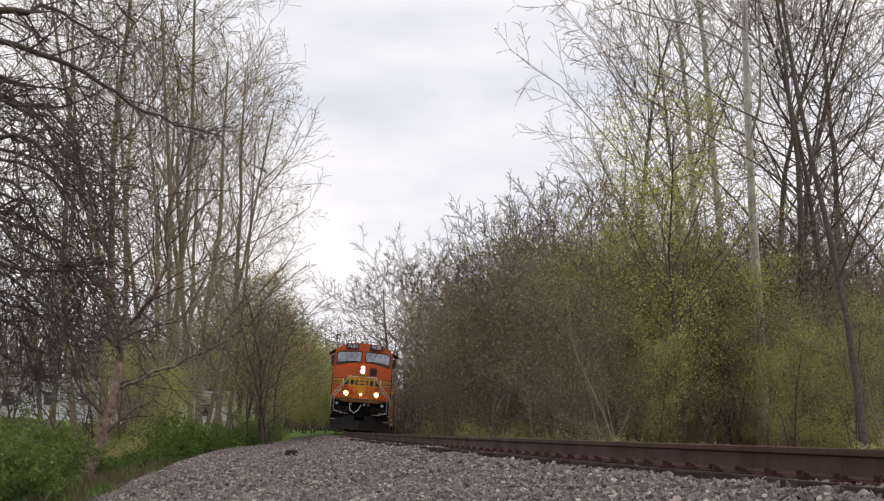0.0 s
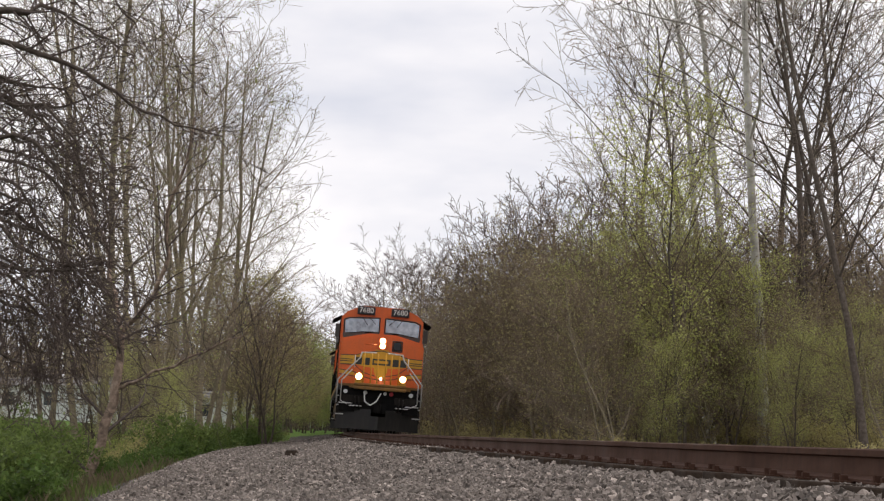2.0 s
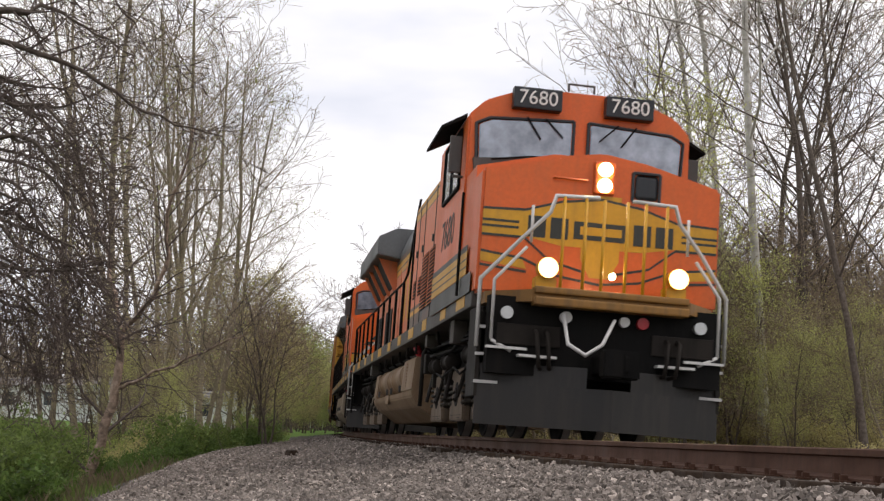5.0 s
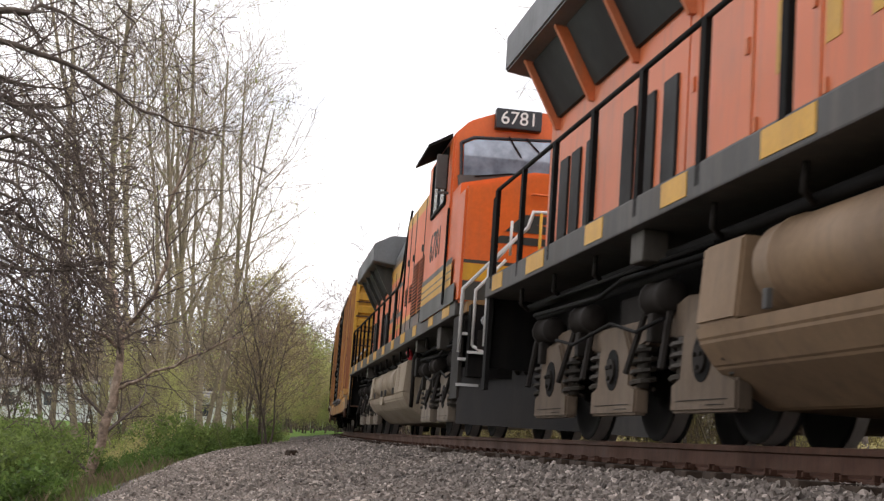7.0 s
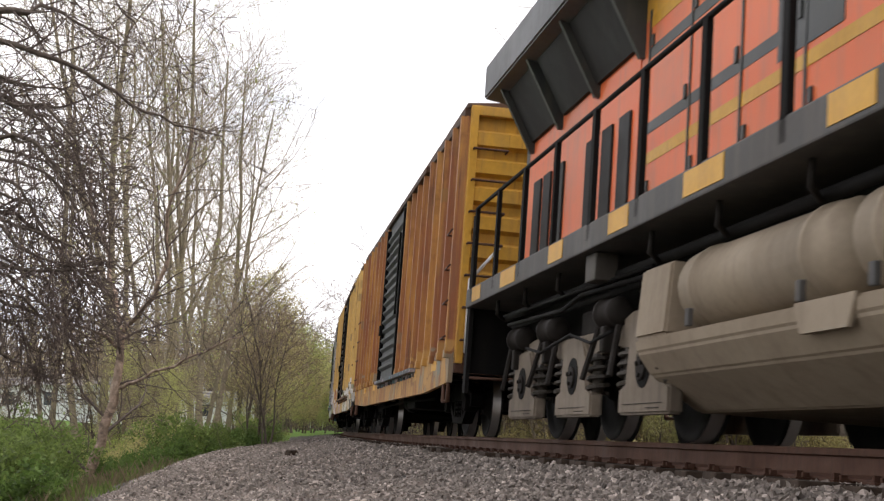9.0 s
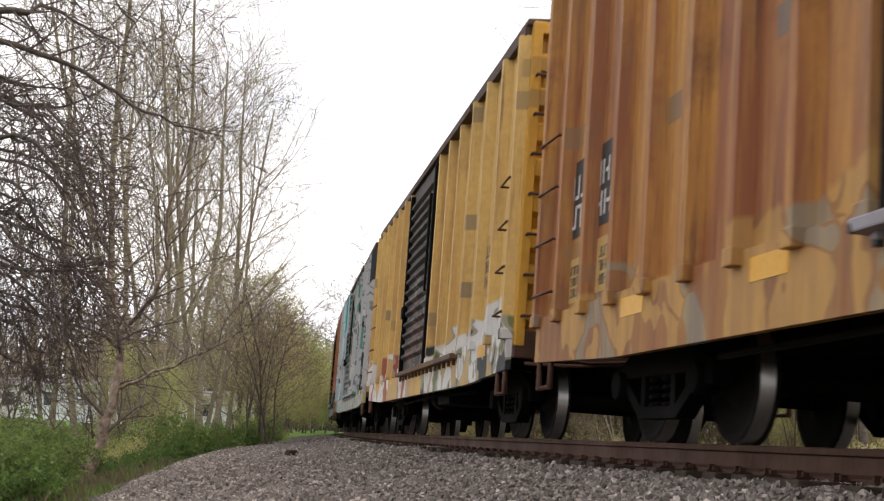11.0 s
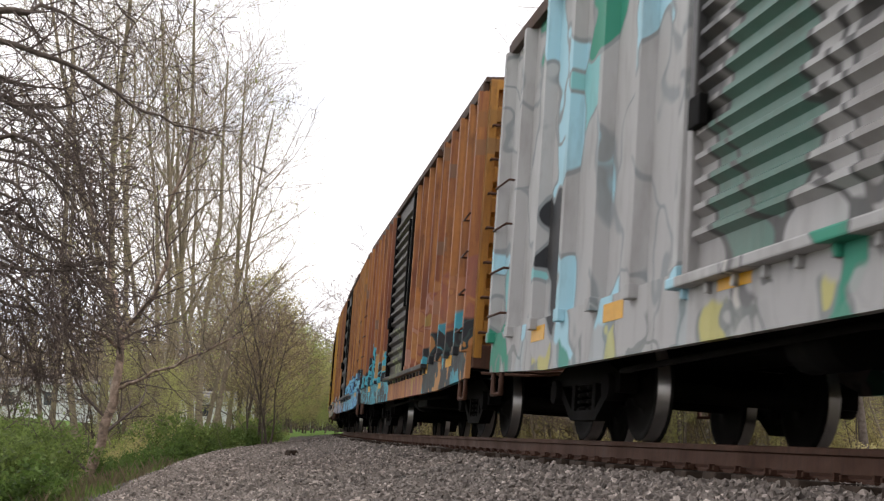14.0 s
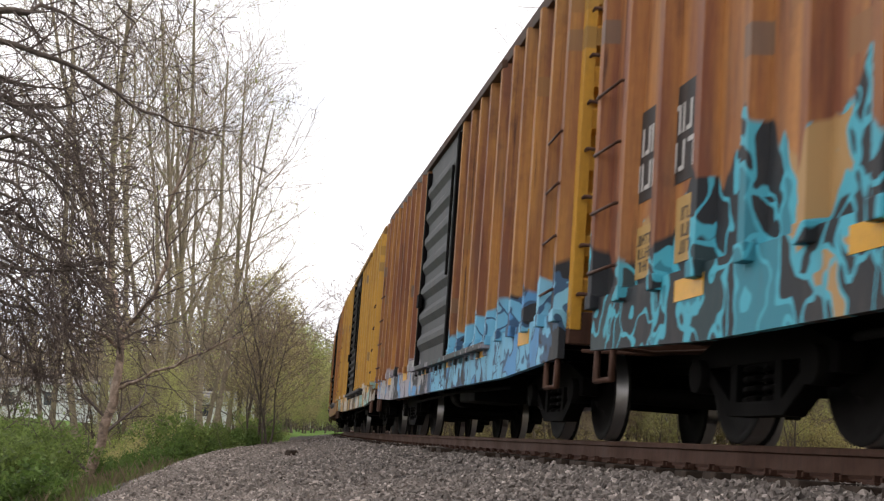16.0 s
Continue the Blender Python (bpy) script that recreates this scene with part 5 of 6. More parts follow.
        part(name, bm, mat, nose, label)
    if older:
        # swept yellow band with dark edging and a plain shield in the middle
        for sx in (-1, 1):
            nose_shape("stripe", [(sx * 1.47, 2.42), (sx * 1.47, 2.74), (sx * 0.95, 2.76), (sx * 0.5, 2.90), (0, 2.97), (0, 2.34), (sx * 0.5, 2.34), (sx * 0.95, 2.42)], M_YELLOW, 0.003, "swept yellow band")
            for pts in ([(1.47, 2.74), (0.95, 2.76), (0.5, 2.90), (0.0, 2.97)], [(1.47, 2.42), (0.95, 2.42), (0.62, 2.16), (0.2, 2.06)], [(1.47, 2.60), (1.02, 2.60)], [(1.47, 2.53), (1.02, 2.53)], [(1.47, 2.22), (0.95, 2.16), (0.5, 1.98), (0.0, 1.92)], [(1.47, 2.05), (0.9, 2.0)]):
                for a, b in zip(pts, pts[1:]):
                    nose_shape("pinstripe", [(sx * a[0], a[1]), (sx * b[0], b[1]), (sx * b[0], b[1] - 0.03), (sx * a[0], a[1] - 0.03)], M_STRIPE, 0.006)
            nose_shape("stripe", [(sx * 1.47, 2.08), (sx * 1.47, 2.19), (sx * 0.95, 2.13), (sx * 0.9, 2.02)], M_YELLOW, 0.004)
        nose_shape("shield", [(-0.24, 3.0), (-0.24, 2.2), (-0.12, 1.98), (0.12, 1.98), (0.24, 2.2), (0.24, 3.0)], M_YELLOW, 0.005, "plain yellow shield")
        # emblem in plain bars
        for x in (-0.80, -0.52, 0.52, 0.80):
            nose_shape("emblem_bar", [(x - 0.11, 2.42), (x + 0.11, 2.42), (x + 0.11, 2.68), (x - 0.11, 2.68)], M_STRIPE, 0.009)
        nose_shape("emblem_bar", [(-0.34, 2.44), (0.34, 2.44), (0.34, 2.66), (-0.34, 2.66)], M_STRIPE, 0.009)
        nose_shape("emblem_bar", [(-0.26, 2.50), (0.26, 2.50), (0.26, 2.60), (-0.26, 2.60)], M_YELLOW, 0.012)
    else:
        nose_shape("stripe", [(-1.47, 1.98), (1.47, 1.98), (1.47, 2.20), (-1.47, 2.20)], M_YELLOW, 0.003, "yellow stripe")
        nose_shape("stripe", [(-1.47, 1.72), (1.47, 1.72), (1.47, 1.97), (-1.47, 1.97)], M_STRIPE, 0.003, "dark stripe")
        nose_shape("pinstripe", [(-1.47, 2.205), (1.47, 2.205), (1.47, 2.25), (-1.47, 2.25)], M_STRIPE, 0.003)
        # emblem: slanted wedges
        for pts in ([(-1.15, 2.50), (0.95, 2.50), (1.10, 2.60), (-1.0, 2.60)], [(-0.95, 2.66), (-0.30, 2.66), (-0.12, 2.74), (-0.55, 2.78), (-0.25, 2.80), (-0.05, 2.90), (-0.72, 2.90)], [(0.1, 2.66), (0.75, 2.66), (0.95, 2.74), (0.5, 2.78), (0.8, 2.8), (0.95, 2.90), (0.3, 2.90)]):
            nose_shape("emblem_wedge", pts, M_STRIPE, 0.006)
    # electrical cabinet behind the cab, full width on the fireman's side
    bm = B()
    prism(bm, [(-1.49, 1.70), (1.30, 1.70), (1.30, 3.8), (0.8, 4.35), (-0.9, 4.35), (-1.49, 3.86)], Y(4.6), Y(7.7), "y", 0.02)
    part("equipment_cabinet", bm, side, t)
    for l0, l1, z0, z1, n in ((4.75, 5.35, 1.95, 2.85, 16), (5.55, 6.15, 1.95, 2.85, 16), (6.45, 6.75, 2.25, 2.55, 5), (7.1, 7.4, 2.25, 2.55, 5)):
        louvre(t, -1.49, Y(l0), Y(l1), z0, z1, n, -1)
        louvre(t, 1.30, Y(l0), Y(l1), z0, z1, n, 1)
    for l in (5.0, 6.3, 7.05):
        bm = B()
        box(bm, -1.50, -1.488, Y(l), Y(l + 0.03), 1.75, 3.82)
        box(bm, -1.515, -1.488, Y(l + 0.1), Y(l + 0.16), 2.95, 3.06)
        part("door_seam", bm, M_STRIPE, t)
    # long hood
    bm = B()
    prism(bm, [(-0.98, 1.70), (0.98, 1.70), (0.98, 4.05), (0.66, 4.45), (-0.66, 4.45), (-0.98, 4.05)], Y(7.7), Y(16.0), "y", 0.02)
    part("long_hood", bm, side, t)
    bm = B()
    prism(bm, [(-0.98, 1.70), (0.98, 1.70), (0.98, 3.9), (0.98, 4.3), (-0.98, 4.3), (-0.98, 3.9)], Y(16.0), Y(20.2), "y", 0.02)
    part("radiator_compartment", bm, side, t)
    bm = B()
    prism(bm, [(-0.97, 4.02), (-1.52, 4.10), (-1.52, 4.52), (-1.1, 4.74), (1.1, 4.74), (1.52, 4.52), (1.52, 4.10), (0.97, 4.02)], Y(15.3), Y(20.6), "y", 0.02)
    part("radiator_wing", bm, M_WINGGREY, t, "overhanging dark grey radiator wing")
    for sx in (-1, 1):
        for l in (15.9, 17.3, 18.7, 20.0):
            bm = B()
            prism(bm, [(sx * 0.97, 3.35), (sx * 1.03, 3.35), (sx * 1.45, 4.12), (sx * 0.97, 4.05)], Y(l), Y(l + 0.06), "y")
            part("wing_bracket", bm, M_ORANGE_DIM if older else M_STRIPE, t)
        bm = B()
        prism(bm, [(sx * 0.98, 3.48), (sx * 1.02, 3.48), (sx * 1.34, 4.06), (sx * 0.98, 4.06)], Y(16.05), Y(18.6), "y")
        prism(bm, [(sx * 0.98, 3.48), (sx * 1.02, 3.48), (sx * 1.34, 4.06), (sx * 0.98, 4.06)], Y(18.8), Y(20.2), "y")
        part("radiator_intake", bm, M_GRILLE, t, "black radiator intake screen")
        for l in (16.2, 16.75, 17.3, 18.5, 19.05, 19.5):
            bm = B()
            box(bm, sx * 0.98, sx * 1.005, Y(l), Y(l + 0.32), 2.0, 2.95)
            part("hood_screen", bm, M_GRILLE, t)
        for l in np.arange(8.4, 16, 1.05):
            bm = B()
            box(bm, sx * 0.98, sx * 0.992, Y(l), Y(l + 0.03), 1.95, 3.75)
            box(bm, sx * 0.98, sx * 1.0, Y(l + 0.08), Y(l + 0.13), 2.7, 2.82)
            box(bm, sx * 0.98, sx * 1.0, Y(l - 0.1), Y(l - 0.05), 2.1, 2.2)
            box(bm, sx * 0.98, sx * 1.0, Y(l - 0.1), Y(l - 0.05), 3.4, 3.5)
            part("hood_door_seam", bm, M_STRIPE if not older else M_ORANGE_DIM, t)
        # large hood lettering as plain shapes
        for k, l in enumerate((9.4, 10.75, 12.1, 13.4) if older else (9.4, 12.1)):
            bm = B()
            x0, x1 = sx * 0.981, sx * 0.986
            if older:
                for y0, z0, z1 in ((0.0, 2.42, 3.42), (0.36, 2.42 + 0.5 * (k % 2), 3.42), (0.72, 2.42, 3.42 - 0.5 * (k % 2))):
                    prism(bm, [(Y(l + y0), z0), (Y(l + y0 + 0.2), z0), (Y(l + y0 + 0.2), z1), (Y(l + y0), z1)], x0, x1, "x")
            else:
                box(bm, x0, x1, Y(l), Y(l + 0.95), 2.5, 3.4)
            part("hood_emblem", bm, M_YELLOW if older else M_STRIPE, t)
        if not older:
            for z in (2.35, 2.62, 3.3, 3.58):
                bm = B()
                prism(bm, [(Y(8.0), z), (Y(15.8), z), (Y(15.8), z + 0.1), (Y(8.0), z + 0.1)], sx * 0.9805, sx * 0.984, "x")
                part("stripe", bm, M_STRIPE if z in (2.62, 3.3) else M_YELLOW, t)
        # side handrail with flat posts
        posts = [7.9] + list(np.arange(9.2, 20.8, 1.28)) + [20.7]
        for l in posts:
            top = 2.75 if l > 8.5 else 3.6
            bm = B()
            box(bm, sx * 1.455, sx * 1.50, Y(l) - 0.045, Y(l) + 0.045, 1.62, top)
            part("handrail_post", bm, M_BLACK, t)
        bm = B()
        pipe(bm, [(sx * 1.48, Y(7.4), 4.0), (sx * 1.48, Y(7.9), 3.6), (sx * 1.48, Y(8.6), 2.85), (sx * 1.48, Y(9.2), 2.75), (sx * 1.48, Y(20.7), 2.75)], 0.022, 8)
        part("side_handrail", bm, M_BLACK, t)
        bm = B()
        box(bm, sx * 1.42, sx * 1.47, Y(20.85), Y(21.0), 0.5, 2.7)
        part("rear_step_post", bm, M_BLACK, t)
        bm = B()
        pipe(bm, [(sx * 1.46, Y(21.05), 1.0), (sx * 1.46, Y(21.05), 1.9), (sx * 1.1, Y(21.12), 2.35)], 0.02, 8)
        part("rear_handrail", bm, M_WHITE, t)
    bm = B()
    prism(bm, [(-0.98, 4.0), (-0.985, 4.12), (-0.80, 4.60), (0.80, 4.60), (0.985, 4.12), (0.98, 4.0)], Y(8.6), Y(15.25), "y", 0.02)
    part("hood_roof", bm, M_WINGGREY, t, "dark grey hood roof")
    # roof gear along the hood
    bm = B()
    for l, w, h in ((8.2, 0.6, 0.22), (10.5, 0.45, 0.16), (12.4, 0.7, 0.2), (14.2, 0.5, 0.25)):
        box(bm, -w, w, Y(l), Y(l + 1.1), 4.40, 4.54 + h, 0.04)
    part("roof_hatch", bm, M_WINGGREY, t)
    bm = B()
    prism(bm, [(-0.97, 1.72), (0.97, 1.72), (0.97, 3.9), (-0.97, 3.9)], Y(20.2), Y(20.45), "y", 0.03)
    part("rear_wall", bm, M_STRIPE if not older else M_ORANGE_DIM, t)
    bm = B()
    box(bm, -0.14, 0.14, Y(20.9), Y(21.55), 0.8, 1.0, 0.03)
    part("coupler", bm, M_BLACK, t)
    bm = B()
    box(bm, -1.4, 1.4, Y(20.95), Y(21.02), 0.75, 1.6)
    part("rear_plate", bm, M_BLACK, t)
    return t


def B_tank(Y):
    bm = B()
    prism(bm, [(-1.42, 0.72), (-1.40, 0.62), (-1.28, 0.46), (-0.9, 0.22), (0.9, 0.22), (1.28, 0.46), (1.40, 0.62), (1.42, 0.72)], Y(7.25), Y(14.45), "y", 0.02)
    prism(bm, [(-1.42, 0.72), (1.42, 0.72), (1.38, 1.29), (-1.38, 1.29)], Y(7.25), Y(8.95), "y", 0.02)
    prism(bm, [(-1.42, 0.72), (1.42, 0.72), (1.38, 1.24), (-1.38, 1.24)], Y(13.8), Y(14.45), "y", 0.02)
    prism(bm, [(-0.85, 0.72), (0.85, 0.72), (0.85, 1.40), (-0.85, 1.40)], Y(8.9), Y(13.9), "y")
    for sx in (-1, 1):
        prism(bm, [(Y(11.0), 0.73), (Y(11.7), 0.73), (Y(11.62), 0.56), (Y(11.08), 0.56)], sx * 1.40, sx * 1.428, "x")
        for k in range(8):
            box(bm, sx * 1.40, sx * 1.425, Y(8.2), Y(8.23), 0.80 + k * 0.055, 0.825 + k * 0.055)
    return bm


# ---- boxcars ----
def sprayed(nt, co, c, colours, top, scale=1.0, y0=-99.0, y1=99.0, soft=0.5, edge=(0.012, 0.012, 0.014), amount=1.0, line_w=0.03, bottom=-9.0):
    """Lays spray-paint shapes with dark outlines over colour c, below a ragged height."""
    warp = nt.nodes.new("ShaderNodeTexNoise")
    warp.inputs["Scale"].default_value, warp.inputs["Detail"].default_value = 0.9 * scale, 2
    nt.links.new(co, warp.inputs["Vector"])
    mul = nt.nodes.new("ShaderNodeVectorMath")
    mul.operation = "MULTIPLY_ADD"
    mul.inputs[1].default_value = (0.0, 1.5, 1.5)
    nt.links.new(warp.outputs["Color"], mul.inputs[0])
    nt.links.new(mapped(nt, co, (0, 1.0, 0.62)), mul.inputs[2])
    cells = []
    for feat in ("F1", "DISTANCE_TO_EDGE"):
        v = nt.nodes.new("ShaderNodeTexVoronoi")
        v.feature = feat
        v.inputs["Scale"].default_value = 1.25 * scale
        nt.links.new(mul.outputs[0], v.inputs["Vector"])
        cells.append(v)
    sep = nt.nodes.new("ShaderNodeSeparateColor")
    nt.links.new(cells[0].outputs["Color"], sep.inputs[0])
    r = nt.nodes.new("ShaderNodeValToRGB")
    r.color_ramp.interpolation = "CONSTANT"
    e = r.color_ramp.elements
    while len(e) < len(colours):
        e.new(0.5)
    for i, (el, col) in enumerate(zip(e, colours)):
        el.position, el.color = i / len(colours), (*col, 1)
    nt.links.new(sep.outputs[0], r.inputs[0])
    paint = mixed(nt, ramp_of(nt, cells[1].outputs["Distance"], [(line_w, (1, 1, 1)), (line_w + 0.02, (0, 0, 0))]), r.outputs[0], edge)
    sx = nt.nodes.new("ShaderNodeSeparateXYZ")
    nt.links.new(co, sx.inputs[0])
    ragged = noise_of(nt, mapped(nt, co, (0, 1, 0.3)), 0.8 * scale, 3)

    def math_of(op, a, b):
        m = nt.nodes.new("ShaderNodeMath")
        m.operation = op
        m.use_clamp = op == "MULTIPLY"
        for s, v in zip(m.inputs, (a, b)):
            if isinstance(v, (int, float)):
                s.default_value = v
            else:
                nt.links.new(v, s)
        return m.outputs[0]
    h = math_of("SUBTRACT", top + soft, math_of("ADD", sx.outputs[2], math_of("MULTIPLY_ADD", ragged, 2 * soft)))
    mask = ramp_of(nt, h, [(0.0, (0, 0, 0)), (0.04, (amount,) * 3)])
    mask = math_of("MULTIPLY", mask, math_of("GREATER_THAN", sx.outputs[1], y0))
    mask = math_of("MULTIPLY", mask, math_of("LESS_THAN", sx.outputs[1], y1))
    mask = math_of("MULTIPLY", mask, math_of("GREATER_THAN", sx.outputs[2], bottom))
    return mixed(nt, mask, c, paint)


def car_paint(name, base, rust, amount, sprays=(), rough=0.6):
    mat, nt, bs, co = shader(name, rough, 0, 0.35)
    fine = noise_of(nt, co, 14, 4, 0.6)
    c = mixed(nt, ramp_of(nt, fine, [(0.3, (0, 0, 0)), (0.8, (1, 1, 1))]), tuple(v * 0.82 for v in base), base)
    run = noise_of(nt, mapped(nt, co, (3.2, 3.2, 0.22)), 1.4, 6, 0.65)
    c = mixed(nt, ramp_of(nt, run, [(0.56 - 0.22 * amount, (0, 0, 0)), (0.74 - 0.18 * amount, (min(1, amount + 0.15),) * 3)]), c, rust)
    blot = noise_of(nt, co, 0.9, 6, 0.7)
    c = mixed(nt, ramp_of(nt, blot, [(0.54, (0, 0, 0)), (0.72, (amount * 0.9,) * 3)]), c, tuple(v * 0.55 for v in rust))
    thin = noise_of(nt, mapped(nt, co, (9, 9, 0.35), (3, 1, 0)), 1.6, 5, 0.7)
    c = mixed(nt, ramp_of(nt, thin, [(0.58, (0, 0, 0)), (0.70, (min(1, amount + 0.25),) * 3)]), c, tuple(v * 0.45 for v in rust))
    vor = nt.nodes.new("ShaderNodeTexVoronoi")
    vor.distance = "CHEBYCHEV"
    vor.inputs["Scale"].default_value = 1.7
    nt.links.new(mapped(nt, co, (0, 1, 1.25)), vor.inputs["Vector"])
    sc = nt.nodes.new("ShaderNodeSeparateColor")
    nt.links.new(vor.outputs["Color"], sc.inputs[0])
    near = ramp_of(nt, vor.outputs["Distance"], [(0.20, (1, 1, 1)), (0.22, (0, 0, 0))])
    pick = ramp_of(nt, sc.outputs[1], [(0.80, (0, 0, 0)), (0.82, (0.75,) * 3)])
    c = mixed(nt, mixed(nt, 1.0, near, pick, "MULTIPLY"), c, mixed(nt, sc.outputs[2], tuple(v * 0.6 for v in base), (0.12, 0.11, 0.10)))
    for sp in sprays:
        c = sprayed(nt, co, c, **sp)
    dust = noise_of(nt, mapped(nt, co, (2, 2, 0.5)), 2.2, 5, 0.6)
    c = mixed(nt, ramp_of(nt, dust, [(0.5, (0, 0, 0)), (0.85, (0.5,) * 3)]), c, (0.11, 0.085, 0.065))
    nt.links.new(c, bs.inputs["Base Color"])
    relief(nt, bs, fine, 0.2, 0.008)
    return mat


# Near-zero blacks: the deep shade beneath the cars is put into these colours.
M_CAR_BLACK = worn("underbody_shade_black", (0.003, 0.0028, 0.0028), (0.008, 0.0065, 0.0055), 0.5, 0.9, spec=0.15)
M_CAR_TRUCK = worn("shaded_grimy_truck_casting", (0.004, 0.0035, 0.0032), (0.008, 0.0062, 0.005), 0.5, 0.9, spec=0.08)
M_REFLEX = worn("yellow_reflector_film", (0.72, 0.36, 0.01), (0.4, 0.2, 0.03), 0.2, 0.4)
CAR_WHEEL = wheelset_mesh(0.45)


def car_truck(t, yc):
    bm = B()
    for sx in (-1, 1):
        x0, x1 = (0.93, 1.08) if sx > 0 else (-1.08, -0.93)
        prism(bm, [(yc - 1.12, 0.40), (yc - 0.95, 0.40), (yc - 0.78, 0.50), (yc + 0.78, 0.50), (yc + 0.95, 0.40), (yc + 1.12, 0.40), (yc + 1.12, 0.56), (yc + 0.62, 0.70), (yc + 0.42, 0.74), (yc - 0.42, 0.74), (yc - 0.62, 0.70), (yc - 1.12, 0.56)], x0, x1, "x")
        prism(bm, [(yc - 0.80, 0.40), (yc - 0.42, 0.17), (yc + 0.42, 0.17), (yc + 0.80, 0.40), (yc + 0.80, 0.51), (yc + 0.38, 0.26), (yc - 0.38, 0.26), (yc - 0.80, 0.51)], x0, x1, "x")
        for dy in (-0.34, 0.34):
            box(bm, x0, x1, yc + dy - 0.05, yc + dy + 0.05, 0.24, 0.52)
    box(bm, -1.05, 1.05, yc - 0.2, yc + 0.2, 0.48, 0.74, 0.03)
    # Truck casting is grimy, and its black also carries painted shade.
    tr_ob = part("truck", bm, M_CAR_TRUCK, t, "grimy two-axle truck with under-car shade in its black")
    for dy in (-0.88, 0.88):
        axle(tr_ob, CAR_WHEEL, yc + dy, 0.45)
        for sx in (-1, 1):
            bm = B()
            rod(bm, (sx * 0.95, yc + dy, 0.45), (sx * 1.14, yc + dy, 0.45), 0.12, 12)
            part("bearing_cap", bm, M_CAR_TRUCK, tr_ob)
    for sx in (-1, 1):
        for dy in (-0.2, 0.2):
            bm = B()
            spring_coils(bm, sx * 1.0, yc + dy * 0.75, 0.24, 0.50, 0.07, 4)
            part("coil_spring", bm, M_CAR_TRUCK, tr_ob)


def boxcar(label, length, paint, end_paint, door_paint, roof_paint, posts=7, door_ribs=15, door_w=3.05, marks=()):
    t = thing("boxcar", label, "boxcar", "boxcars of the train")
    h = length / 2
    Z0, Z1, X = 0.98, 4.30, 1.50
    bm = B()
    box(bm, -X, X, -h, h, Z0, Z1)
    part("body", bm, paint, t)
    bm = B()
    prism(bm, [(-X - 0.05, 4.30), (X + 0.05, 4.30), (X + 0.05, 4.36), (0, 4.50), (-X - 0.05, 4.36)], -h - 0.04, h + 0.04, "y")
    for k in range(int(length / 1.2)):
        y = -h + 0.6 + k * 1.2
        prism(bm, [(-X, 4.34), (X, 4.34), (X, 4.385), (0, 4.54), (-X, 4.385)], y - 0.04, y + 0.04, "y")
    part("roof", bm, roof_paint, t)
    for sx in (-1, 1):
        bm = B()
        prism(bm, [(-h, 0.66), (-h + 2.4, 0.58), (h - 2.4, 0.58), (h, 0.66), (h, 1.06), (-h, 1.06)], sx * X, sx * (X + 0.06), "x")
        part("side_sill", bm, paint, t)
        bm = B()
        box(bm, sx * X, sx * (X + 0.075), -h, h, 4.18, 4.31, 0.01)
        part("top_chord", bm, roof_paint, t)
        # outside posts
        ys = []
        span = h - door_w / 2 - 0.2
        for side in (-1, 1):
            for k in range(posts + 1):
                ys.append(side * (door_w / 2 + 0.2 + span * k / posts) - (side * 0.07 if k == posts else 0))
        for y in ys:
            bm = B()
            w = 0.065
            prism(bm, [(sx * X, y - w * 1.3), (sx * (X + 0.115), y - w * 0.75), (sx * (X + 0.115), y + w * 0.75), (sx * X, y + w * 1.3)], 1.05, 4.19, "z")
            part("post", bm, paint, t)
            bm = B()
            box(bm, sx * X, sx * (X + 0.128), y - 0.075, y + 0.075, 0.97, 1.08, 0.01)
            part("post_foot", bm, paint, t)
        # sliding door with rolled ribs and its tracks
        d0, d1 = -door_w / 2, door_w / 2
        bm = B()
        box(bm, sx * X, sx * (X + 0.07), d0, d1, 1.02, 4.14)
        door = part("door", bm, door_paint, t, "ribbed sliding door")
        for i in range(door_ribs):
            z = 1.16 + 2.75 * (i + 0.5) / door_ribs
            rh = 2.75 / door_ribs * 0.34
            bm = B()
            prism(bm, [(sx * (X + 0.07), z - rh), (sx * (X + 0.125), z - rh * 0.3), (sx * (X + 0.125), z + rh * 0.3), (sx * (X + 0.07), z + rh)], d0 + 0.12, d1 - 0.12, "y")
            part("door_rib", bm, door_paint, door)
        for y in (d0 + 0.05, d1 - 0.05):
            bm = B()
            box(bm, sx * (X + 0.0), sx * (X + 0.14), y - 0.05, y + 0.05, 1.0, 4.04, 0.012)
            part("door_edge", bm, M_CAR_BLACK if door_paint is not M_DOOR_GREY else door_paint, door)
        bm = B()
        rod(bm, (sx * (X + 0.16), d0 + 0.15, 2.1), (sx * (X + 0.16), d0 + 0.15, 3.6), 0.022, 6)
        part("lock_rod", bm, M_CAR_BLACK, door)
        bm = B()
        box(bm, sx * (X + 0.12), sx * (X + 0.18), d1 - 0.3, d1 - 0.1, 1.9, 2.1, 0.01)
        part("door_latch", bm, M_CAR_BLACK, door)
        bm = B()
        box(bm, sx * X, sx * (X + 0.16), d0 - door_w * 0.95, d1 + 0.25, 0.93, 1.0, 0.012)
        for y in np.arange(d0 - door_w * 0.9, d1 + 0.1, 0.42):
            box(bm, sx * X, sx * (X + 0.10), y, y + 0.05, 0.86, 0.93, 0.01)
        part("door_track", bm, paint if door_paint is M_DOOR_GREY else M_TRACK_RUST if door_paint is M_DOOR_BROWN else door_paint, t)
        bm = B()
        box(bm, sx * X, sx * (X + 0.13), d0 - door_w * 0.95, d1 + 0.25, 4.12, 4.22, 0.012)
        part("upper_door_track", bm, roof_paint, t)
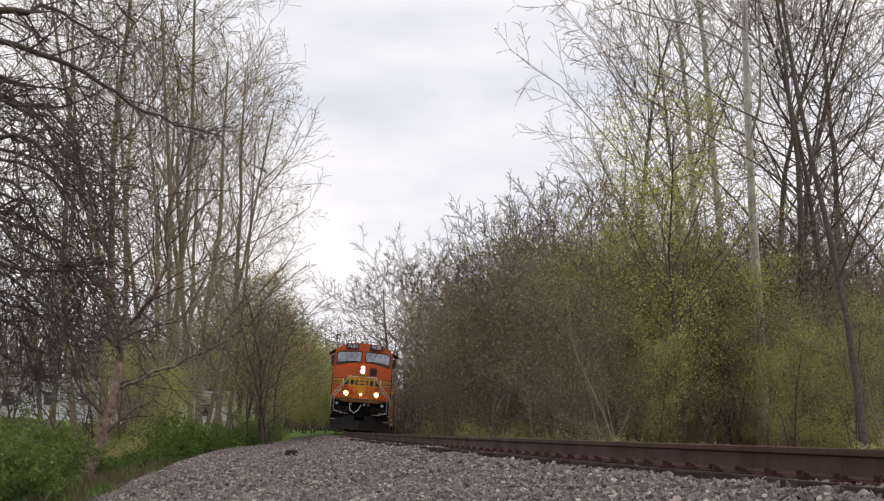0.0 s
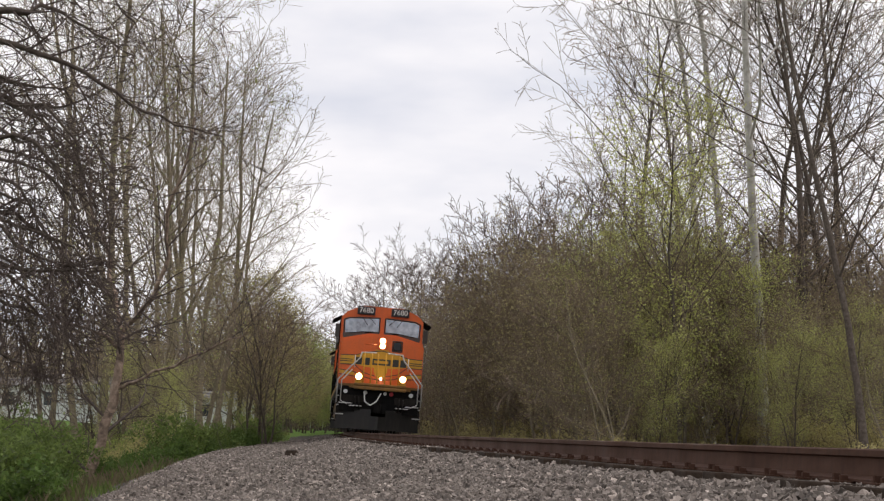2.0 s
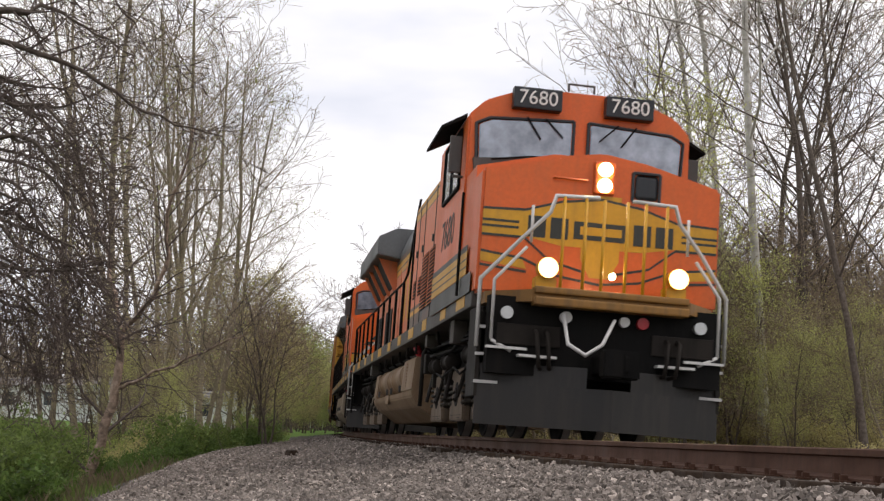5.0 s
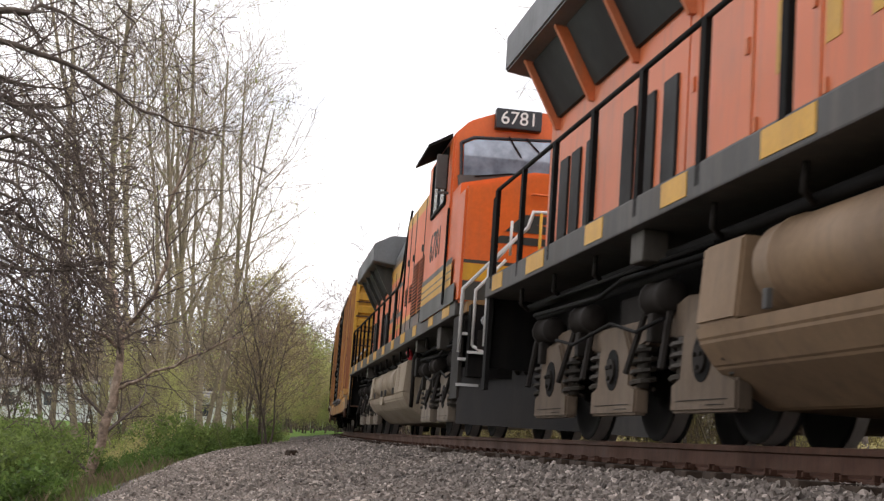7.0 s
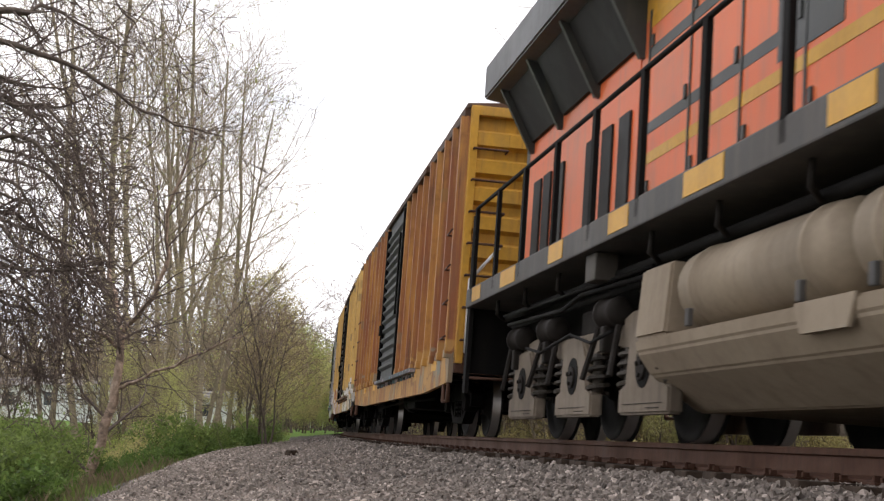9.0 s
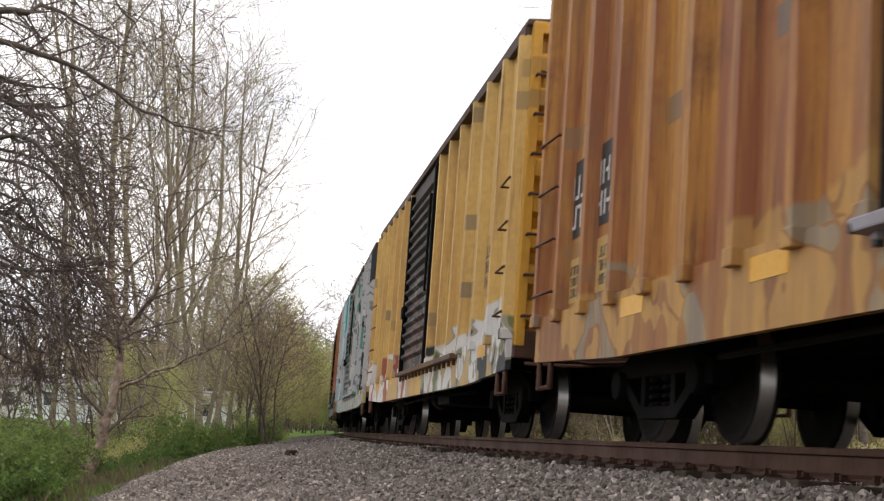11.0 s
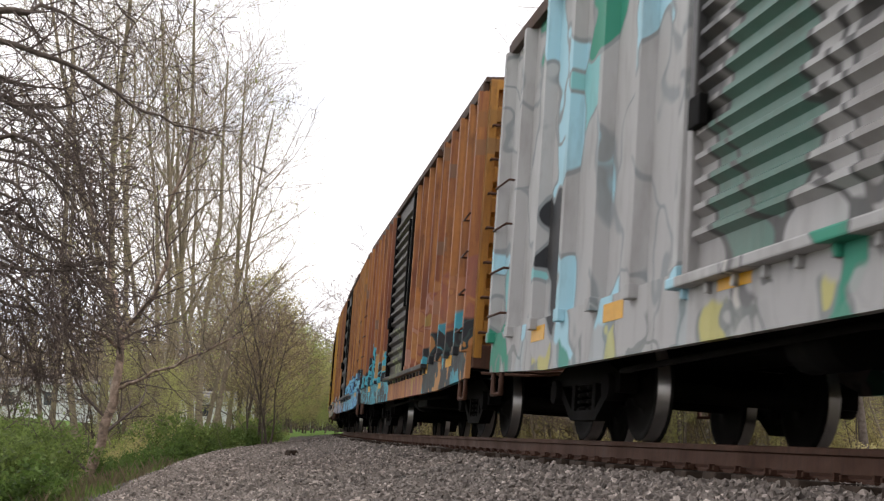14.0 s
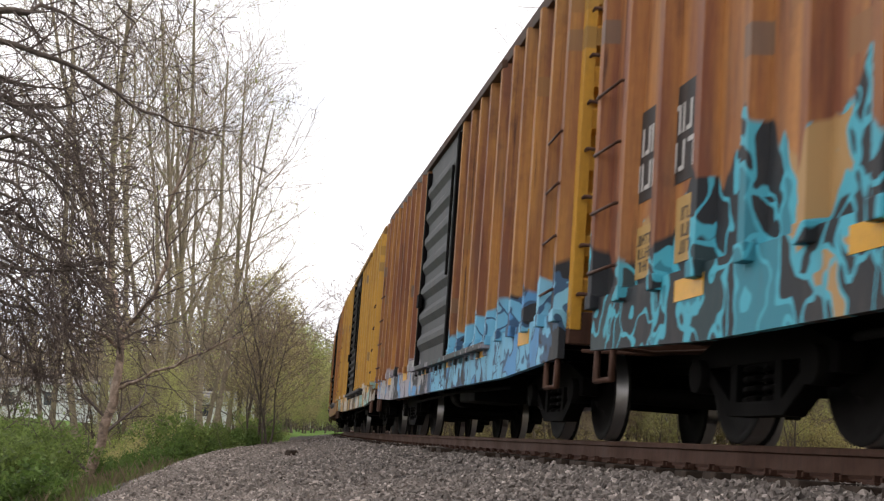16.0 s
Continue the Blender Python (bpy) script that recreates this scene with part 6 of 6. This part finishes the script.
        # corner grab irons and stirrups
        for end in (-1, 1):
            for z in (1.25, 1.72, 2.19, 2.66):
                bm = B()
                y0, y1 = end * (h - 0.06), end * (h - 0.62)
                pipe(bm, [(sx * X, y0, z), (sx * (X + 0.13), y0, z), (sx * (X + 0.11), y1, z), (sx * X, y1, z)], 0.010)
                part("grab_iron", bm, M_RAIL, t)
            bm = B()
            pipe(bm, [(sx * (X + 0.03), end * (h - 0.1), 0.8), (sx * (X + 0.03), end * (h - 0.1), 0.42), (sx * (X + 0.03), end * (h - 0.5), 0.42), (sx * (X + 0.03), end * (h - 0.5), 0.8)], 0.022)
            part("stirrup_step", bm, M_RAIL, t)
        for y in [v for v in np.arange(-h + 1.2, h - 0.8, 2.35)]:
            bm = B()
            box(bm, sx * (X + 0.06), sx * (X + 0.064), y, y + 0.5, 0.86, 1.0)
            part("reflector", bm, M_REFLEX, t, "yellow reflector strip")
        # stencil panels with rows of plain marks
        for (y0, y1, z0, z1, pm, mm, rows) in marks:
            if sx > 0:
                continue
            bm = B()
            box(bm, -X - 0.004, -X, y0, y1, z0, z1)
            pan = part("stencil_panel", bm, pm, t) if pm else None
            bm.free() if not pm else None
            jit = random.Random(int(y0 * 100 + z0 * 10))
            for rw in range(rows):
                zz0 = z0 + (z1 - z0) * (0.12 + 0.76 * rw / rows)
                tall = (z1 - z0) * 0.60 / rows
                a = y0 + (y1 - y0) * jit.uniform(0.06, 0.16)
                while a < y1 - 0.1:
                    w = tall * jit.choice((0.16, 0.16, 0.5, 0.62))
                    if a + w > y1 - 0.03:
                        break
                    bm = B()
                    x0, x1 = -X - 0.008, -X - 0.004 if pm else -X
                    if w < tall * 0.3:
                        box(bm, x0, x1, a, a + w, zz0, zz0 + tall)
                    else:
                        low = jit.choice((0.0, 0.42, 0.84))
                        box(bm, x0, x1, a, a + tall * 0.16, zz0, zz0 + tall)
                        box(bm, x0, x1, a, a + w, zz0 + tall * low, zz0 + tall * (low + 0.16))
                    part("stencil_bar", bm, mm, pan or t)
                    a += w + tall * jit.uniform(0.14, 0.3)
    # ends: heavy level corrugations, ladder, brake wheel, coupler
    for end in (-1, 1):
        y = end * h
        for i in range(8):
            z = 1.12 + 3.0 * i / 8
            bm = B()
            prism(bm, [(y, z), (y + end * 0.10, z + 0.05), (y + end * 0.10, z + 0.22), (y, z + 0.27)], -X + 0.08, X - 0.08, "x")
            part("end_corrugation", bm, end_paint, t)
        bm = B()
        for sx in (-1, 1):
            box(bm, sx * (X - 0.1), sx * X, y, y + end * 0.13, 0.9, 4.31, 0.012)
        box(bm, -X, X, y, y + end * 0.12, 4.19, 4.32, 0.012)
        part("end_frame", bm, end_paint, t)
        bm = B()
        box(bm, -X + 0.1, X - 0.1, y, y + end * 0.012, 1.06, 4.2)
        part("end_sheet", bm, end_paint, t)
        bm = B()
        box(bm, -X, X, y, y + end * 0.12, 0.78, 1.06, 0.012)
        part("end_sill", bm, M_RAIL, t, "rust-brown end sill")
        for z in np.arange(1.2, 3.9, 0.42):
            bm = B()
            x0, x1 = -X + 0.05, -X + 0.5
            pipe(bm, [(x0, y, z), (x0, y + end * 0.2, z), (x1, y + end * 0.2, z), (x1, y, z)], 0.013)
            part("ladder_rung", bm, M_RAIL, t)
        bm = B()
        pipe(bm, [(-X + 0.1, y + end * 0.2, 0.72), (-X + 0.6, y + end * 0.42, 0.72), (-0.2, y + end * 0.42, 0.8)], 0.018)
        part("uncoupling_lever", bm, M_RAIL, t)
        bm = B()
        box(bm, -0.13, 0.13, y, y + end * 0.5, 0.78, 0.98, 0.03)
        box(bm, -0.2, 0.2, y + end * 0.42, y + end * 0.66, 0.7, 1.02, 0.05)
        part("coupler", bm, M_CAR_BLACK, t)
        car_truck(t, end * (h - 2.05))
    # Underframe and brake gear colours already hold the shade below the floor.
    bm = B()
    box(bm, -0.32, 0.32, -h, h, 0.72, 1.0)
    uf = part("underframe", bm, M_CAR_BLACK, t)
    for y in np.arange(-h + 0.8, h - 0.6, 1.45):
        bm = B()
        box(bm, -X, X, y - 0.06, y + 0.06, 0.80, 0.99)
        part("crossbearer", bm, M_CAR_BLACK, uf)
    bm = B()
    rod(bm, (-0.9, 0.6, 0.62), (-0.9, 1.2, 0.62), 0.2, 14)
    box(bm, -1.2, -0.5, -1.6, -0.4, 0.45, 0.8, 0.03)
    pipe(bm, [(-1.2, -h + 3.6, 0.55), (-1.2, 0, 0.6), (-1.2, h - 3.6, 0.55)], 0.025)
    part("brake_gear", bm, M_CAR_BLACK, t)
    return t


WHITE, CYAN, BLUE, TEAL, GREEN, REDBR, INK, OLIVE, GREYP, LILAC, TANP = (0.62, 0.6, 0.57), (0.05, 0.40, 0.52), (0.09, 0.30, 0.55), (0.22, 0.50, 0.50), (0.03, 0.26, 0.17), (0.33, 0.09, 0.05), (0.018, 0.02, 0.023), (0.14, 0.15, 0.05), (0.40, 0.395, 0.385), (0.36, 0.33, 0.36), (0.42, 0.25, 0.10)
SKYB = (0.36, 0.60, 0.68)
M_DOOR_DARK = car_paint("black_door_paint", (0.020, 0.018, 0.018), (0.09, 0.05, 0.04), 0.25, [dict(colours=(INK, INK, INK, (0.2, 0.18, 0.17), INK, INK), top=2.6, scale=2.2, amount=0.7)])
M_DOOR_BROWN = car_paint("brown_black_door_paint", (0.020, 0.016, 0.015), (0.07, 0.032, 0.022), 0.4, [dict(colours=(INK, (0.26, 0.12, 0.09), INK, (0.30, 0.28, 0.27), INK, (0.05, 0.035, 0.03)), top=2.9, scale=2.4, amount=0.5, edge=(0.015, 0.012, 0.012))])
M_DOOR_LIME = car_paint("black_door_with_lime_scrawl", (0.020, 0.019, 0.019), (0.06, 0.045, 0.04), 0.3, [dict(colours=(INK, (0.28, 0.36, 0.10), (0.03, 0.03, 0.03), (0.34, 0.42, 0.16), INK), top=2.35, scale=2.8, y0=-0.7, y1=0.55, amount=0.7, soft=0.3), dict(colours=(INK, INK, (0.13, 0.13, 0.12), INK), top=1.55, scale=2.4, amount=0.7)], rough=0.36)
M_DOOR_SLATE = car_paint("slate_door_paint", (0.07, 0.078, 0.08), (0.03, 0.03, 0.03), 0.3, [dict(colours=(LILAC, INK, (0.1, 0.2, 0.22), (0.07, 0.08, 0.08)), top=1.5, scale=2.0, amount=0.7)])
M_DOOR_GREY = car_paint("grey_door_paint", (0.34, 0.335, 0.32), (0.09, 0.085, 0.08), 0.5, [dict(colours=(GREYP, (0.30, 0.29, 0.28), GREYP, (0.34, 0.33, 0.32), GREYP, (0.05, 0.16, 0.12)), top=5, scale=1.0, amount=0.8, edge=(0.02, 0.02, 0.02), line_w=0.035)], rough=0.45)
M_TRACK_RUST = worn("rusted_door_track", (0.10, 0.05, 0.03), (0.26, 0.14, 0.05), 0.5, 0.75)
M_ROOF = worn("weathered_roof_edge", (0.05, 0.035, 0.028), (0.13, 0.06, 0.03), 0.5, 0.75)
M_ROOF_YEL = worn("yellow_roof_edge", (0.34, 0.19, 0.05), (0.10, 0.05, 0.025), 0.7, 0.7)
M_END_YEL = car_paint("yellow_end_paint", (0.60, 0.31, 0.035), (0.30, 0.12, 0.03), 0.3)
M_END_RUST = car_paint("rusty_end_paint", (0.42, 0.20, 0.03), (0.14, 0.05, 0.02), 0.6)
M_PAINT_A = car_paint("rusty_yellow_paint", (0.52, 0.25, 0.05), (0.25, 0.085, 0.03), 0.85, [dict(colours=((0.5, 0.3, 0.08), (0.2, 0.25, 0.2), (0.24, 0.10, 0.03), (0.5, 0.3, 0.08)), top=1.7, scale=1.6, amount=0.5, edge=(0.2, 0.1, 0.04))])
M_PAINT_D = car_paint("buff_yellow_paint", (0.66, 0.42, 0.13), (0.30, 0.13, 0.04), 0.36, [dict(colours=(WHITE, WHITE, REDBR, WHITE, (0.5, 0.33, 0.13)), top=1.9, scale=1.5, y0=0.5, edge=(0.45, 0.3, 0.2), soft=0.8), dict(colours=(WHITE, INK, OLIVE, WHITE, (0.5, 0.33, 0.13)), top=1.8, scale=1.8, y1=-1.0, edge=(0.3, 0.28, 0.2), soft=0.7)])
M_PAINT_E = car_paint("grey_mural_paint", (0.48, 0.475, 0.46), (0.18, 0.165, 0.15), 0.45, [dict(colours=(GREYP, GREYP, INK, GREYP, (0.33, 0.33, 0.32), GREYP, (0.52, 0.50, 0.46), GREYP, GREEN, GREYP), top=5.5, scale=1.7, y1=1.0, edge=(0.16, 0.16, 0.16), soft=0.3, line_w=0.02), dict(colours=(GREYP, GREEN, GREYP, SKYB, GREYP, TEAL, GREYP, (0.44, 0.44, 0.43), SKYB, INK, GREYP), top=5.5, scale=1.05, y0=1.6, edge=(0.26, 0.28, 0.28), soft=0.3, line_w=0.012), dict(colours=(GREYP, GREYP, GREEN, GREYP, (0.5, 0.46, 0.14), GREYP), top=1.35, scale=1.4, amount=0.85, edge=(0.2, 0.22, 0.21))])
M_PAINT_F = car_paint("rust_orange_paint", (0.50, 0.21, 0.055), (0.20, 0.065, 0.03), 0.85, [
    dict(colours=(INK, (0.02, 0.045, 0.05), INK, (0.03, 0.22, 0.28), INK, TANP, INK), top=2.1, scale=2.0, y0=1.45, edge=(0.06, 0.40, 0.50), line_w=0.045, soft=0.9),
    dict(colours=((0.45, 0.20, 0.10), (0.48, 0.30, 0.26), (0.42, 0.34, 0.08), (0.26, 0.09, 0.10), (0.5, 0.25, 0.09)), top=2.6, scale=1.9, y1=-1.45, edge=(0.34, 0.13, 0.08), line_w=0.02, soft=0.9, amount=0.5),
    dict(colours=(INK, (0.45, 0.22, 0.07), INK, (0.05, 0.32, 0.40), (0.40, 0.18, 0.06)), top=1.9, scale=2.2, y1=-3.4, edge=(0.03, 0.05, 0.05), line_w=0.03, soft=0.7),
    dict(colours=(TANP, (0.45, 0.24, 0.08), INK, (0.40, 0.27, 0.16), (0.04, 0.25, 0.30)), top=0.9, scale=2.0, amount=0.7, edge=(0.16, 0.07, 0.04), soft=0.15)])
M_PAINT_G = car_paint("rusty_ochre_paint", (0.48, 0.22, 0.05), (0.19, 0.065, 0.03), 0.8, [dict(colours=((0.16, 0.45, 0.62), BLUE, (0.2, 0.5, 0.66), INK, (0.16, 0.45, 0.62)), top=1.9, scale=2.0, y1=0.4, edge=(0.04, 0.10, 0.18), line_w=0.035, soft=0.8), dict(colours=(LILAC, GREYP, INK, LILAC, BLUE), top=1.6, scale=2.0, y0=0.4, edge=(0.2, 0.18, 0.2))])
M_PAINT_H = car_paint("weathered_yellow_paint", (0.58, 0.32, 0.05), (0.25, 0.10, 0.03), 0.45, [dict(colours=(TEAL, INK, (0.5, 0.3, 0.08), WHITE), top=1.5, scale=1.5, amount=0.8)])
M_PAINT_J = car_paint("brown_oxide_paint", (0.30, 0.12, 0.05), (0.12, 0.05, 0.03), 0.5)
M_STENCIL_BLACK = worn("black_stencil_patch", (0.02, 0.02, 0.02), (0.1, 0.06, 0.04), 0.3, 0.6)
M_STENCIL_TAN = worn("tan_stencil_patch", (0.48, 0.30, 0.10), (0.3, 0.17, 0.06), 0.3, 0.6)
M_STENCIL_WHITE = worn("white_stencil_paint", (0.55, 0.53, 0.5), (0.35, 0.3, 0.25), 0.3, 0.6)
M_STENCIL_DARK = worn("dark_stencil_paint", (0.10, 0.075, 0.05), (0.25, 0.16, 0.08), 0.4, 0.6)

rusty_marks = lambda h: [(h - 2.15, h - 0.7, 1.68, 2.36, M_STENCIL_BLACK, M_STENCIL_WHITE, 2), (h - 2.3, h - 1.65, 1.14, 1.58, M_STENCIL_TAN, M_STENCIL_DARK, 3), (h - 1.3, h - 0.8, 1.12, 1.5, M_STENCIL_TAN, M_STENCIL_DARK, 3)]
yellow_marks = lambda h: [(h - 2.4, h - 0.9, 2.1, 2.7, None, M_STENCIL_DARK, 2), (-h + 1.2, -h + 2.4, 1.6, 2.3, M_STENCIL_TAN, M_STENCIL_DARK, 3), (h - 3.6, h - 0.9, 3.35, 3.7, None, M_STENCIL_DARK, 1)]

TRAIN = [
    (locomotive("7680", True, True), 67.52, 21.0),
    (locomotive("6781", False, False), 89.79, 21.0),
    (boxcar("rusty yellow ribbed boxcar with a dark slate sliding door", 16.0, M_PAINT_A, M_END_YEL, M_DOOR_SLATE, M_ROOF, 8, marks=rusty_marks(8.0)), 111.6, 16.0),
    (boxcar("buff yellow boxcar with black door and white spray paint", 15.2, M_PAINT_D, M_END_YEL, M_DOOR_BROWN, M_ROOF, 6, marks=yellow_marks(7.6)), 128.9, 15.2),
    (boxcar("grey boxcar covered in teal, green and black mural paint", 15.3, M_PAINT_E, M_END_YEL, M_DOOR_GREY, M_ROOF, 6, 17, marks=[(-4.4, -3.2, 1.3, 1.9, M_STENCIL_TAN, M_STENCIL_DARK, 3)]), 145.75, 15.3),
    (boxcar("rust-orange boxcar with black door and cyan spray paint", 15.3, M_PAINT_F, M_END_RUST, M_DOOR_LIME, M_ROOF, 8, door_w=2.8, marks=rusty_marks(7.65)), 162.55, 15.3),
    (boxcar("rusty ochre boxcar with slate door and blue spray paint", 15.3, M_PAINT_G, M_END_YEL, M_DOOR_SLATE, M_ROOF, 9, 7, marks=rusty_marks(7.65)), 178.85, 15.3),
    (boxcar("weathered yellow boxcar with a black sliding door", 15.3, M_PAINT_H, M_END_YEL, M_DOOR_DARK, M_ROOF_YEL, 7, marks=yellow_marks(7.65)), 195.4, 15.3),
    (boxcar("weathered rusty yellow boxcar far down the train", 15.3, M_PAINT_A, M_END_YEL, M_DOOR_SLATE, M_ROOF, 7), 212.0, 15.3),
    (boxcar("weathered yellow boxcar near the end of view", 15.3, M_PAINT_H, M_END_YEL, M_DOOR_DARK, M_ROOF_YEL, 7), 228.6, 15.3),
    (boxcar("brown oxide boxcar at the end of view", 15.3, M_PAINT_J, M_END_RUST, M_DOOR_DARK, M_ROOF, 7), 245.2, 15.3),
]


def motions():
    for ob, lead, length in TRAIN:
        half = length * (0.30 if length > 20 else 0.36)
        walk(ob, [(t, track_pose(lead + length / 2 - travelled(t), half)) for t in np.arange(0, 16.01, 0.5)])
    turns = {}
    for w, y, r in WHEELSETS:
        if r not in turns:
            turns[r] = [(t, Matrix.Rotation(travelled(t) / r, 4, "X")) for t in np.arange(0, 16.001, 1 / 15)]
        walk(w, [(t, Matrix.Translation((0, y, r)) @ m) for t, m in turns[r]])


motions()
